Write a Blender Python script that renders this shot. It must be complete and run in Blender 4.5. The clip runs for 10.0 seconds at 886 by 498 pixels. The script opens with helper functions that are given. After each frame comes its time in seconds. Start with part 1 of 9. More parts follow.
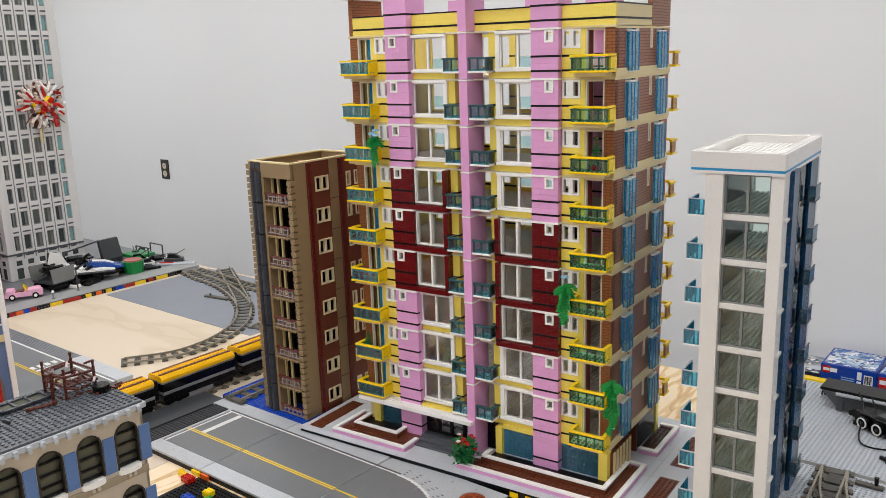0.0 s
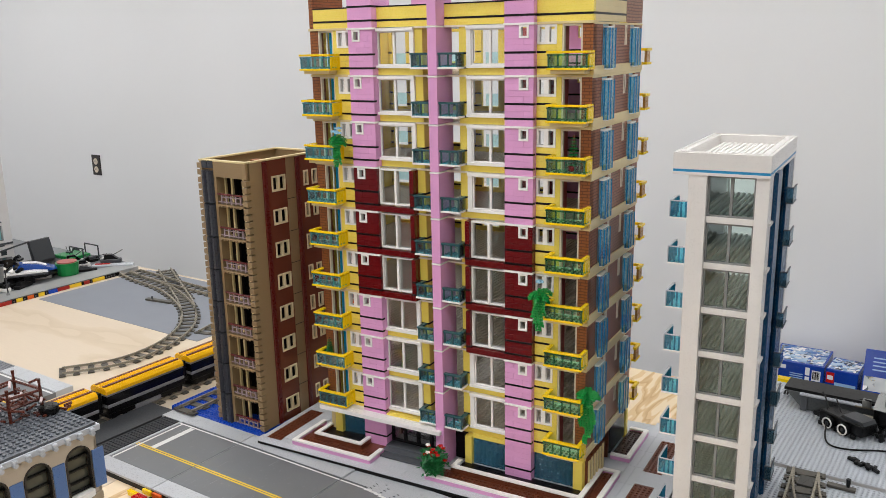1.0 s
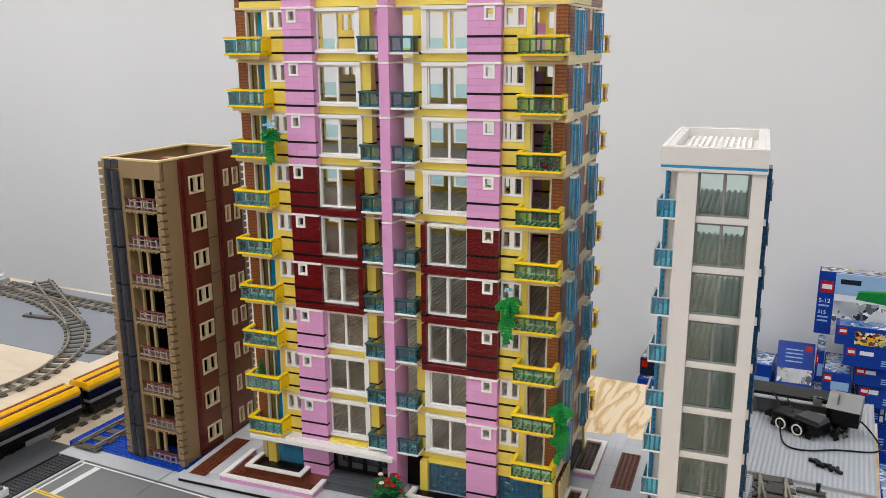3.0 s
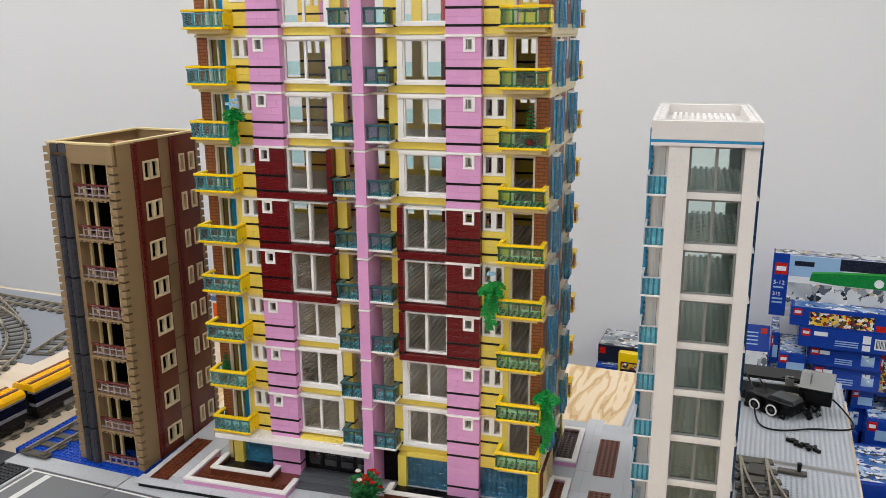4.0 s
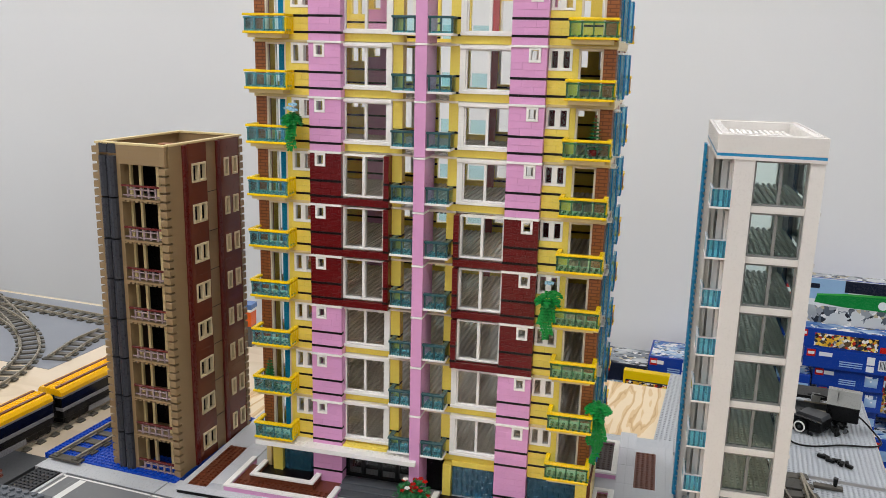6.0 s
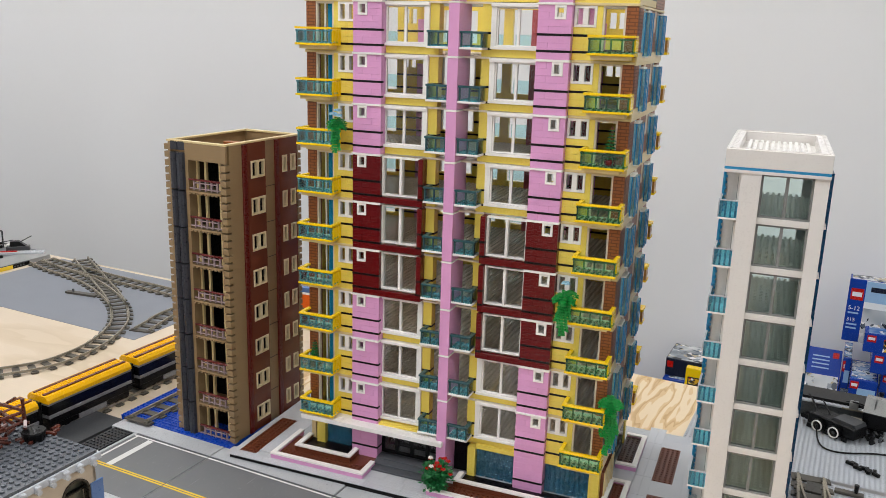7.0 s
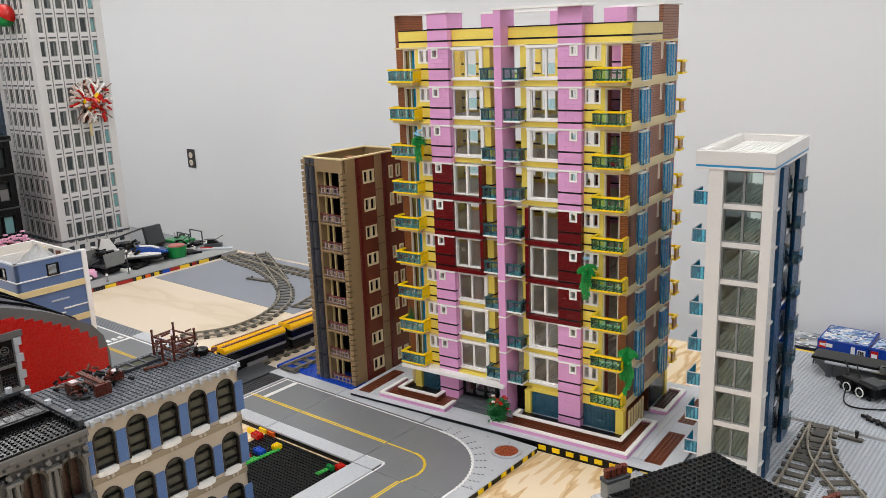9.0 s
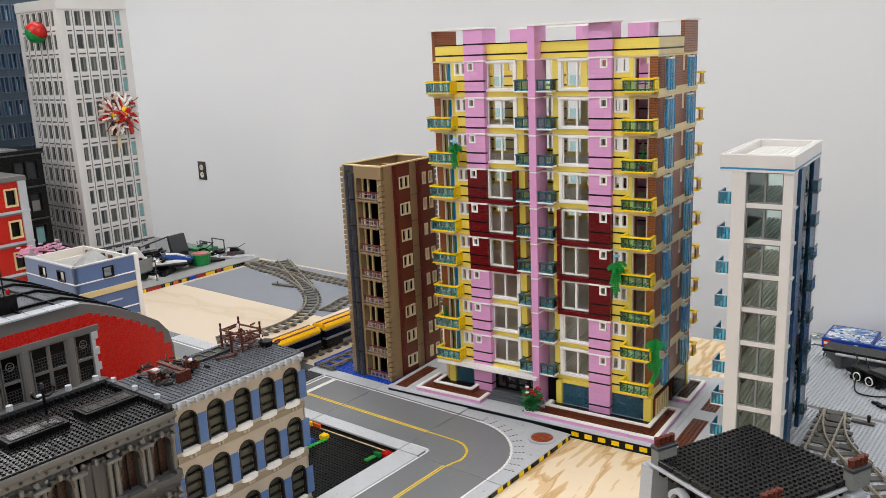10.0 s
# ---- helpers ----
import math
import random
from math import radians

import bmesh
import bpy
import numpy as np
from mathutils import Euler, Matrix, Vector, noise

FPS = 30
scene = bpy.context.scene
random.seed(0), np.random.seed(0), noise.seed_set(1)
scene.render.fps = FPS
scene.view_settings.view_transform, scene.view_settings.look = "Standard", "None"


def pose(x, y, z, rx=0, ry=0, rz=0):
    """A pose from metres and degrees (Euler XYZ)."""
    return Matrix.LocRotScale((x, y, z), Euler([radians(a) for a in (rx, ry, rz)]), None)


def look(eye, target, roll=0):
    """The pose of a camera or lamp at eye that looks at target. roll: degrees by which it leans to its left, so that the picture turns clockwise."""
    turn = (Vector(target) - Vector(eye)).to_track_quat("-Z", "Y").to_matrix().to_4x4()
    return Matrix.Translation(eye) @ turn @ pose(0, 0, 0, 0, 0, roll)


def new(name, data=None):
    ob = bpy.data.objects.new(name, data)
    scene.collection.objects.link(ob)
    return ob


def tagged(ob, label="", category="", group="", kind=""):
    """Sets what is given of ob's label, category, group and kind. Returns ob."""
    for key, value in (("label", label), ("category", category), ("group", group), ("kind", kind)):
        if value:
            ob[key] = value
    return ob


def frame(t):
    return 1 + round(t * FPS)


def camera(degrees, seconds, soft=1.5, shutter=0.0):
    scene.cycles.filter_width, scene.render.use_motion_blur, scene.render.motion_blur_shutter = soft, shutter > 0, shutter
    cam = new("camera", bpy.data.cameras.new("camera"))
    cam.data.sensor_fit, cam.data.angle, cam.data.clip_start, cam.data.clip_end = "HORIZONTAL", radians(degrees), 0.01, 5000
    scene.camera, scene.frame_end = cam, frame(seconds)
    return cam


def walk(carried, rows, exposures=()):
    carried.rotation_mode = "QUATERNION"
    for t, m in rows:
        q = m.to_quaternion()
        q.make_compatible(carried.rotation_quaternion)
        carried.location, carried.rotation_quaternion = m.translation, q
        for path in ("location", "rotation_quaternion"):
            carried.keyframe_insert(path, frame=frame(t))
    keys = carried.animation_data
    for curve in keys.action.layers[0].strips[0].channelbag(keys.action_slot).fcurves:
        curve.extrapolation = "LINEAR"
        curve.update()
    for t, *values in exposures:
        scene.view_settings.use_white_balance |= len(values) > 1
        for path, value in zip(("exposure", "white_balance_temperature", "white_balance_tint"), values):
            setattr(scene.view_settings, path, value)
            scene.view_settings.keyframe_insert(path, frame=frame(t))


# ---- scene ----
cam = camera(55.7, 10.0, 0.7)
PATH = [
    (0, (1.009, -1.21, 0.733), (-0.075, 0.407, 0.276), -1.8),
    (0.5, (0.964, -1.198, 0.737), (-0.061, 0.455, 0.273), -1.3),
    (1, (0.929, -1.187, 0.735), (-0.022, 0.507, 0.262), -1.1),
    (1.5, (0.909, -1.178, 0.74), (0.011, 0.548, 0.275), -1.1),
    (2, (0.864, -1.15, 0.733), (0.007, 0.596, 0.268), -1.0),
    (2.5, (0.804, -1.132, 0.727), (0.034, 0.651, 0.249), -0.4),
    (4, (0.687, -1.083, 0.691), (0.145, 0.776, 0.19), -0.3),
    (4.5, (0.646, -1.082, 0.675), (0.161, 0.787, 0.151), 0.4),
    (5, (0.616, -1.081, 0.664), (0.159, 0.792, 0.134), 0.8),
    (5.5, (0.59, -1.099, 0.673), (0.139, 0.787, 0.181), 1.3),
    (6, (0.577, -1.121, 0.677), (0.094, 0.765, 0.219), 1.4),
    (7.5, (0.821, -1.212, 0.742), (-0.019, 0.527, 0.222), 1.2),
    (8, (0.941, -1.278, 0.757), (-0.011, 0.405, 0.243), -0.2),
    (8.5, (1.026, -1.361, 0.776), (0.0, 0.283, 0.279), -1.8),
    (9, (1.075, -1.418, 0.785), (-0.017, 0.183, 0.294), -2.1),
    (9.5, (1.086, -1.484, 0.791), (-0.014, 0.119, 0.321), -2.0),
    (10, (1.06, -1.566, 0.791), (-0.02, 0.052, 0.328), -2.4),
]
walk(cam, [(t, look(eye, target, roll)) for t, eye, target, roll in PATH])

# ---- light ----
world = bpy.data.worlds.new("world")
scene.world = world
world.use_nodes = True
world.node_tree.nodes["Background"].inputs[0].default_value = (0.8, 0.88, 1.0, 1)
world.node_tree.nodes["Background"].inputs[1].default_value = 0.02
EXPOSURE = 0.0
scene.view_settings.exposure = EXPOSURE
LAMP_WATTS = 11.6

U, H = 0.008, 0.0032          # stud pitch and plate height
BASE_Z = 0.0097               # top of the tower's tiled base above the road plates
WOOD_Z = -0.0128              # plywood top
ROAD = pose(-0.135, -0.041, 0, 0, 0, -5.1)   # frame of the road plates: x along the street
rnd = random.Random(7)


# ---- builders ----
class Shape:
    """A mesh in the making: boxes, rods, studs and free faces, in metres."""

    def __init__(self):
        self.v, self.f = [], []

    def face(self, pts):
        n = len(self.v)
        self.v += [tuple(p) for p in pts]
        self.f.append(tuple(range(n, n + len(pts))))
        return self

    def box(self, x0, x1, y0, y1, z0, z1):
        n = len(self.v)
        self.v += [(x, y, z) for z in (z0, z1) for x, y in ((x0, y0), (x1, y0), (x1, y1), (x0, y1))]
        self.f += [tuple(n + i for i in q) for q in ((3, 2, 1, 0), (4, 5, 6, 7), (0, 1, 5, 4), (1, 2, 6, 5), (2, 3, 7, 6), (3, 0, 4, 7))]
        return self

    def bev(self, x0, x1, y0, y1, z0, z1, c=0.0004):
        """A box with chamfered edges."""
        n = len(self.v)
        mid = ((x0 + x1) / 2, (y0 + y1) / 2, (z0 + z1) / 2)
        half = ((x1 - x0) / 2, (y1 - y0) / 2, (z1 - z0) / 2)
        c = min(c, min(half) * 0.45)
        idx = {}
        for sx in (-1, 1):
            for sy in (-1, 1):
                for sz in (-1, 1):
                    s = (sx, sy, sz)
                    for a in range(3):
                        p = [mid[k] + s[k] * (half[k] - (0 if k == a else c)) for k in range(3)]
                        idx[s, a] = len(self.v)
                        self.v.append(tuple(p))
        def put(keys):
            pts = [idx[k] for k in keys]
            ps = [Vector(self.v[i]) for i in pts]
            cen = sum(ps, Vector()) / len(ps)
            nor = (ps[1] - ps[0]).cross(ps[2] - ps[0])
            self.f.append(tuple(pts if nor.dot(cen - Vector(mid)) > 0 else reversed(pts)))
        for a in range(3):
            b, d = (a + 1) % 3, (a + 2) % 3
            for sa in (-1, 1):
                ring = []
                for sb, sd in ((-1, -1), (1, -1), (1, 1), (-1, 1)):
                    s = [0, 0, 0]
                    s[a], s[b], s[d] = sa, sb, sd
                    ring.append((tuple(s), a))
                put(ring)
            for sb in (-1, 1):
                for sd in (-1, 1):
                    s1, s2 = [0, 0, 0], [0, 0, 0]
                    s1[a], s2[a] = -1, 1
                    s1[b] = s2[b] = sb
                    s1[d] = s2[d] = sd
                    put([(tuple(s1), b), (tuple(s2), b), (tuple(s2), d), (tuple(s1), d)])
        for sx in (-1, 1):
            for sy in (-1, 1):
                for sz in (-1, 1):
                    put([((sx, sy, sz), a) for a in range(3)])
        return self

    def grid(self, u0, u1, v0, v1, w0, w1):
        """A box in studs, studs and plates."""
        return self.box(u0 * U, u1 * U, v0 * U, v1 * U, w0 * H, w1 * H)

    def gbev(self, u0, u1, v0, v1, w0, w1, c=0.0004):
        return self.bev(u0 * U, u1 * U, v0 * U, v1 * U, w0 * H, w1 * H, c)

    def rod(self, a, b, r, r2=None, n=8, caps=True):
        a, b = Vector(a), Vector(b)
        q = (b - a).to_track_quat("Z", "Y")
        r2 = r if r2 is None else r2
        k = len(self.v)
        for p, rr in ((a, r), (b, r2)):
            for i in range(n):
                t = 2 * math.pi * i / n
                self.v.append(tuple(p + q @ Vector((rr * math.cos(t), rr * math.sin(t), 0))))
        for i in range(n):
            j = (i + 1) % n
            self.f.append((k + i, k + j, k + n + j, k + n + i))
        if caps:
            self.f.append(tuple(k + i for i in reversed(range(n))))
            self.f.append(tuple(k + n + i for i in range(n)))
        return self

    def stud(self, x, y, z, n=8, r=0.0024, h=0.0017):
        k = len(self.v)
        for zz in (z, z + h):
            for i in range(n):
                t = 2 * math.pi * (i + 0.5) / n
                self.v.append((x + r * math.cos(t), y + r * math.sin(t), zz))
        for i in range(n):
            j = (i + 1) % n
            self.f.append((k + i, k + j, k + n + j, k + n + i))
        self.f.append(tuple(k + n + i for i in range(n)))
        return self

    def studs(self, u0, u1, v0, v1, z, n=8):
        """Rows of studs over a stretch of whole studs, on a top at z metres."""
        for i in range(int(round(u1 - u0))):
            for j in range(int(round(v1 - v0))):
                self.stud((u0 + i + 0.5) * U, (v0 + j + 0.5) * U, z, n)
        return self

    def loft(self, rings, close=True, caps=True):
        n, k = len(rings[0]), len(self.v)
        for ring in rings:
            self.v += [tuple(p) for p in ring]
        for a in range(len(rings) - 1):
            for i in range(n if close else n - 1):
                j = (i + 1) % n
                self.f.append((k + a * n + i, k + a * n + j, k + (a + 1) * n + j, k + (a + 1) * n + i))
        if caps:
            self.f.append(tuple(k + i for i in reversed(range(n))))
            self.f.append(tuple(k + (len(rings) - 1) * n + i for i in range(n)))
        return self

    def prism(self, outline, axis, a, b):
        """A flat outline pushed along an axis from a to b; the outline's two numbers are the other axes in order."""
        def put(p, w):
            return {"x": (w, p[0], p[1]), "y": (p[0], w, p[1]), "z": (p[0], p[1], w)}[axis]
        return self.loft([[put(p, a) for p in outline], [put(p, b) for p in outline]])

    def turn(self, m, start=0):
        self.v[start:] = [tuple(m @ Vector(p)) for p in self.v[start:]]
        return self

    def mesh(self, name):
        me = bpy.data.meshes.new(name)
        me.from_pydata(self.v, [], self.f)
        me.update()
        return me


def tidy(me):
    bm = bmesh.new()
    bm.from_mesh(me)
    bmesh.ops.remove_doubles(bm, verts=bm.verts, dist=1e-6)
    bmesh.ops.recalc_face_normals(bm, faces=bm.faces)
    bm.to_mesh(me)
    bm.free()
    return me


def part(name, shape, mat, parent=None, label="", at=None, clean=False):
    """One mesh object, from a Shape or a mesh that is shared."""
    me = shape.mesh(name) if isinstance(shape, Shape) else shape
    if clean:
        tidy(me)
    if mat and not me.materials:
        me.materials.append(mat)
    ob = new(name, me)
    if parent:
        ob.parent = parent
    if at is not None:
        ob.matrix_basis = at if isinstance(at, Matrix) else Matrix.Translation(at)
    if label:
        ob["label"] = label
    return ob


def thing(name, at, label, category, group="", kind=""):
    ob = new(name)
    ob.empty_display_size = 0.02
    ob.matrix_basis = at if isinstance(at, Matrix) else Matrix.Translation(at)
    return tagged(ob, label, category, group, kind)


def solid(name, shape, mat, label, category, at=None, group="", kind="", clean=False):
    return tagged(part(name, shape, mat, None, label, at, clean), label, category, group, kind)


# ---- materials ----
def lin(c):
    return tuple((x / 12.92 if x <= 0.04045 else ((x + 0.055) / 1.055) ** 2.4) for x in c)


def rgb(r, g, b):
    return lin((r / 255, g / 255, b / 255))


def base_material(name):
    m = bpy.data.materials.new(name)
    m.use_nodes = True
    t = m.node_tree
    return m, t, t.nodes["Principled BSDF"], lambda kind: t.nodes.new(kind)


def brick_coords(t, node):
    """Coordinates that run along a wall and up it, whichever way it faces."""
    tc, sep, add, com = node("ShaderNodeTexCoord"), node("ShaderNodeSeparateXYZ"), node("ShaderNodeMath"), node("ShaderNodeCombineXYZ")
    t.links.new(tc.outputs["Object"], sep.inputs[0])
    t.links.new(sep.outputs[0], add.inputs[0])
    t.links.new(sep.outputs[1], add.inputs[1])
    t.links.new(add.outputs[0], com.inputs[0])
    t.links.new(sep.outputs[2], com.inputs[1])
    return com.outputs[0]


def plastic(name, colour, rough=0.3, joints=0.0, vary=0.06, width=0.032, row=0.0096, seam=0.00022, shine=0.42):
    """Moulded plastic: slight shade changes from piece to piece, fine scuffs, and the hairline joints between pieces."""
    m, t, p, node = base_material(name)
    L = t.links.new
    tc = node("ShaderNodeTexCoord")
    big, fine = node("ShaderNodeTexNoise"), node("ShaderNodeTexNoise")
    big.inputs["Scale"].default_value, fine.inputs["Scale"].default_value = 22, 420
    big.inputs["Detail"].default_value, fine.inputs["Detail"].default_value = 3, 4
    L(tc.outputs["Object"], big.inputs["Vector"])
    L(tc.outputs["Object"], fine.inputs["Vector"])
    hsv = node("ShaderNodeHueSaturation")
    hsv.inputs["Color"].default_value = (*colour, 1)
    ramp = node("ShaderNodeMapRange")
    ramp.inputs["To Min"].default_value, ramp.inputs["To Max"].default_value = 1 - vary, 1 + vary
    L(big.outputs["Fac"], ramp.inputs["Value"])
    info, each, both = node("ShaderNodeObjectInfo"), node("ShaderNodeMapRange"), node("ShaderNodeMath")
    each.inputs["To Min"].default_value, each.inputs["To Max"].default_value = 0.965, 1.035
    L(info.outputs["Random"], each.inputs["Value"])
    both.operation = "MULTIPLY"
    L(ramp.outputs[0], both.inputs[0])
    L(each.outputs[0], both.inputs[1])
    out = both.outputs[0]
    rr = node("ShaderNodeMapRange")
    rr.inputs["From Min"].default_value, rr.inputs["From Max"].default_value = 0.35, 0.7
    rr.inputs["To Min"].default_value, rr.inputs["To Max"].default_value = max(rough - 0.05, 0.03), rough + 0.09
    L(fine.outputs["Fac"], rr.inputs["Value"])
    L(rr.outputs[0], p.inputs["Roughness"])
    bump = node("ShaderNodeBump")
    bump.inputs["Strength"].default_value, bump.inputs["Distance"].default_value = 0.004, 0.0002
    L(fine.outputs["Fac"], bump.inputs["Height"])
    normal = bump.outputs[0]
    if joints:
        br = node("ShaderNodeTexBrick")
        br.inputs["Color1"].default_value = (0.47, 0.47, 0.47, 1)
        br.inputs["Color2"].default_value = (0.53, 0.53, 0.53, 1)
        br.inputs["Mortar"].default_value = (0.0, 0.0, 0.0, 1)
        br.inputs["Scale"].default_value, br.inputs["Mortar Size"].default_value = 1, seam
        br.inputs["Mortar Smooth"].default_value, br.inputs["Bias"].default_value = 0.2, 0
        br.inputs["Brick Width"].default_value, br.inputs["Row Height"].default_value = width, row
        L(brick_coords(t, node), br.inputs["Vector"])
        b2 = node("ShaderNodeBump")
        b2.inputs["Strength"].default_value, b2.inputs["Distance"].default_value = min(joints, 1), 0.0006 * max(joints, 1)
        L(br.outputs["Color"], b2.inputs["Height"])
        L(normal, b2.inputs["Normal"])
        normal = b2.outputs[0]
        mul = node("ShaderNodeMath")
        mul.operation = "MULTIPLY_ADD"
        mul.inputs[1].default_value, mul.inputs[2].default_value = 0.5 * joints, 1 - 0.25 * joints
        L(br.outputs["Color"], mul.inputs[0])
        m2 = node("ShaderNodeMath")
        m2.operation = "MULTIPLY"
        L(out, m2.inputs[0])
        L(mul.outputs[0], m2.inputs[1])
        out = m2.outputs[0]
    L(out, hsv.inputs["Value"])
    L(hsv.outputs[0], p.inputs["Base Color"])
    L(normal, p.inputs["Normal"])
    p.inputs["Specular IOR Level"].default_value = shine
    return m


def clear(name, tint, gloss=0.05, dense=0.0):
    """Clear or tinted pane plastic."""
    m, t, p, node = base_material(name)
    t.nodes.remove(p)
    L = t.links.new
    tr, gl, mix, fr = node("ShaderNodeBsdfTransparent"), node("ShaderNodeBsdfGlossy"), node("ShaderNodeMixShader"), node("ShaderNodeFresnel")
    tr.inputs[0].default_value = (*tint, 1)
    gl.inputs["Roughness"].default_value = gloss
    fr.inputs[0].default_value = 1.5
    L(fr.outputs[0], mix.inputs[0])
    L(tr.outputs[0], mix.inputs[1])
    L(gl.outputs[0], mix.inputs[2])
    last = mix.outputs[0]
    if dense:
        df, m3 = node("ShaderNodeBsdfDiffuse"), node("ShaderNodeMixShader")
        df.inputs[0].default_value = (*tint, 1)
        m3.inputs[0].default_value = dense
        L(last, m3.inputs[1])
        L(df.outputs[0], m3.inputs[2])
        last = m3.outputs[0]
    L(last, t.nodes["Material Output"].inputs["Surface"])
    return m


PINK = plastic("pink_brick", rgb(222, 160, 206), 0.3)
MAROON = plastic("dark_red_brick", rgb(98, 13, 17), 0.24)
YELLOW = plastic("light_yellow_brick", rgb(243, 219, 100), 0.28, 0.3)
BRIGHT = plastic("bright_yellow", rgb(246, 208, 12), 0.25)
WHITE = plastic("white_brick", rgb(242, 240, 236), 0.3, 0.35)
CREAM = plastic("cream_white", rgb(226, 214, 196), 0.32, 0.3)
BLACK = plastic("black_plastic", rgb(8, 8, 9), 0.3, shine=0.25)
STRIPE = plastic("black_stripe", rgb(15, 9, 12), 0.3, shine=0.3)
DGREY = plastic("dark_grey_plastic", rgb(84, 87, 92), 0.35, 0.4)
LGREY = plastic("light_grey_plastic", rgb(182, 186, 192), 0.3)
TILE = plastic("grey_tile", rgb(196, 199, 204), 0.25, 0.0)
TAN = plastic("dark_tan_brick", rgb(148, 124, 90), 0.34, 0.5)
SAND = plastic("tan_brick", rgb(222, 202, 150), 0.34, 0.4)
RBROWN = plastic("reddish_brown", rgb(104, 54, 34), 0.3, 0.4)
MASON = plastic("masonry_brown", rgb(160, 106, 80), 0.36, 2.0, 0.1, 0.016, 0.0048, 0.0009)
ORANGE_BRICK = plastic("masonry_orange", rgb(154, 90, 46), 0.36, 1.8, 0.1, 0.016, 0.0048, 0.0008)
TEAL = plastic("teal_grey_rail", rgb(44, 84, 90), 0.28)
BLUE = plastic("blue_plastic", rgb(14, 70, 178), 0.28)
DBLUE = plastic("dark_azure_wall", rgb(22, 84, 122), 0.28, 0.3)
SBLUE = plastic("sand_blue_brick", rgb(96, 118, 158), 0.32, 0.4)
MBLUE = plastic("medium_blue_brick", rgb(84, 116, 168), 0.32, 0.4)
RED = plastic("red_brick", rgb(188, 26, 18), 0.26)
ORANGE = plastic("orange_plastic", rgb(226, 100, 30), 0.3)
GREEN = plastic("green_plastic", rgb(20, 128, 62), 0.3)
LIME = plastic("bright_green_plastic", rgb(60, 170, 70), 0.3)
FLOORTAN = plastic("interior_floor", rgb(246, 238, 224), 0.16, shine=0.8)
GLASS = clear("clear_pane", (0.99, 0.99, 0.985), 0.03)
TBLUE = clear("trans_light_blue", (0.78, 0.96, 0.98), 0.05, 0.03)
TSMOKE = clear("smoky_blue_pane", (0.5, 0.6, 0.66), 0.05, 0.08)
TGREEN = clear("trans_green", (0.83, 0.97, 0.83), 0.05, 0.02)
TTEAL = clear("trans_teal", (0.3, 0.64, 0.44), 0.05, 0.1)


# ---- room ----
def wall_paint():
    m, t, p, node = base_material("wall_paint")
    L = t.links.new
    tc, n1, n2 = node("ShaderNodeTexCoord"), node("ShaderNodeTexNoise"), node("ShaderNodeTexNoise")
    n1.inputs["Scale"].default_value, n2.inputs["Scale"].default_value, n2.inputs["Detail"].default_value = 0.9, 160, 5
    L(tc.outputs["Object"], n1.inputs["Vector"])
    L(tc.outputs["Object"], n2.inputs["Vector"])
    mix = node("ShaderNodeMix")
    mix.data_type = "RGBA"
    mix.inputs[6].default_value, mix.inputs[7].default_value = (0.83, 0.83, 0.835, 1), (0.87, 0.87, 0.87, 1)
    L(n1.outputs["Fac"], mix.inputs[0])
    L(mix.outputs[2], p.inputs["Base Color"])
    p.inputs["Roughness"].default_value = 0.36
    b = node("ShaderNodeBump")
    b.inputs["Strength"].default_value, b.inputs["Distance"].default_value = 0.12, 0.001
    L(n2.outputs["Fac"], b.inputs["Height"])
    L(b.outputs[0], p.inputs["Normal"])
    return m


def plywood(name, scale, bands, colours):
    """Rotary-cut veneer: flat-grain figure from the contours of a stretched noise, with fine pores."""
    m, t, p, node = base_material(name)
    L = t.links.new
    tc, mp, n1, n2 = node("ShaderNodeTexCoord"), node("ShaderNodeMapping"), node("ShaderNodeTexNoise"), node("ShaderNodeTexNoise")
    mp.inputs["Scale"].default_value = scale
    mp.inputs["Rotation"].default_value = (0, 0, radians(14))
    L(tc.outputs["Object"], mp.inputs[0])
    n1.inputs["Scale"].default_value, n1.inputs["Detail"].default_value = 2.2, 3.5
    L(mp.outputs[0], n1.inputs["Vector"])
    con, fr = node("ShaderNodeMath"), node("ShaderNodeMath")
    con.operation, con.inputs[1].default_value, fr.operation = "MULTIPLY", bands, "FRACT"
    L(n1.outputs["Fac"], con.inputs[0])
    L(con.outputs[0], fr.inputs[0])
    ramp = node("ShaderNodeValToRGB")
    e = ramp.color_ramp.elements
    e[0].position, e[0].color, e[1].position, e[1].color = 0.0, (*colours[0], 1), 1.0, (*colours[0], 1)
    for pos, k in ((0.52, 0), (0.56, 1), (0.76, 2), (0.79, 1), (0.96, 1)):
        x = e.new(pos)
        x.color = (*colours[k], 1)
    L(fr.outputs[0], ramp.inputs[0])
    n2.inputs["Scale"].default_value, n2.inputs["Detail"].default_value = 60, 6
    mp2 = node("ShaderNodeMapping")
    mp2.inputs["Scale"].default_value = (0.5, 6, 1)
    L(tc.outputs["Object"], mp2.inputs[0])
    L(mp2.outputs[0], n2.inputs["Vector"])
    hs, rg = node("ShaderNodeHueSaturation"), node("ShaderNodeMapRange")
    rg.inputs["To Min"].default_value, rg.inputs["To Max"].default_value = 0.95, 1.04
    L(n2.outputs["Fac"], rg.inputs[0])
    L(rg.outputs[0], hs.inputs["Value"])
    L(ramp.outputs[0], hs.inputs["Color"])
    L(hs.outputs[0], p.inputs["Base Color"])
    p.inputs["Roughness"].default_value = 0.55
    return m


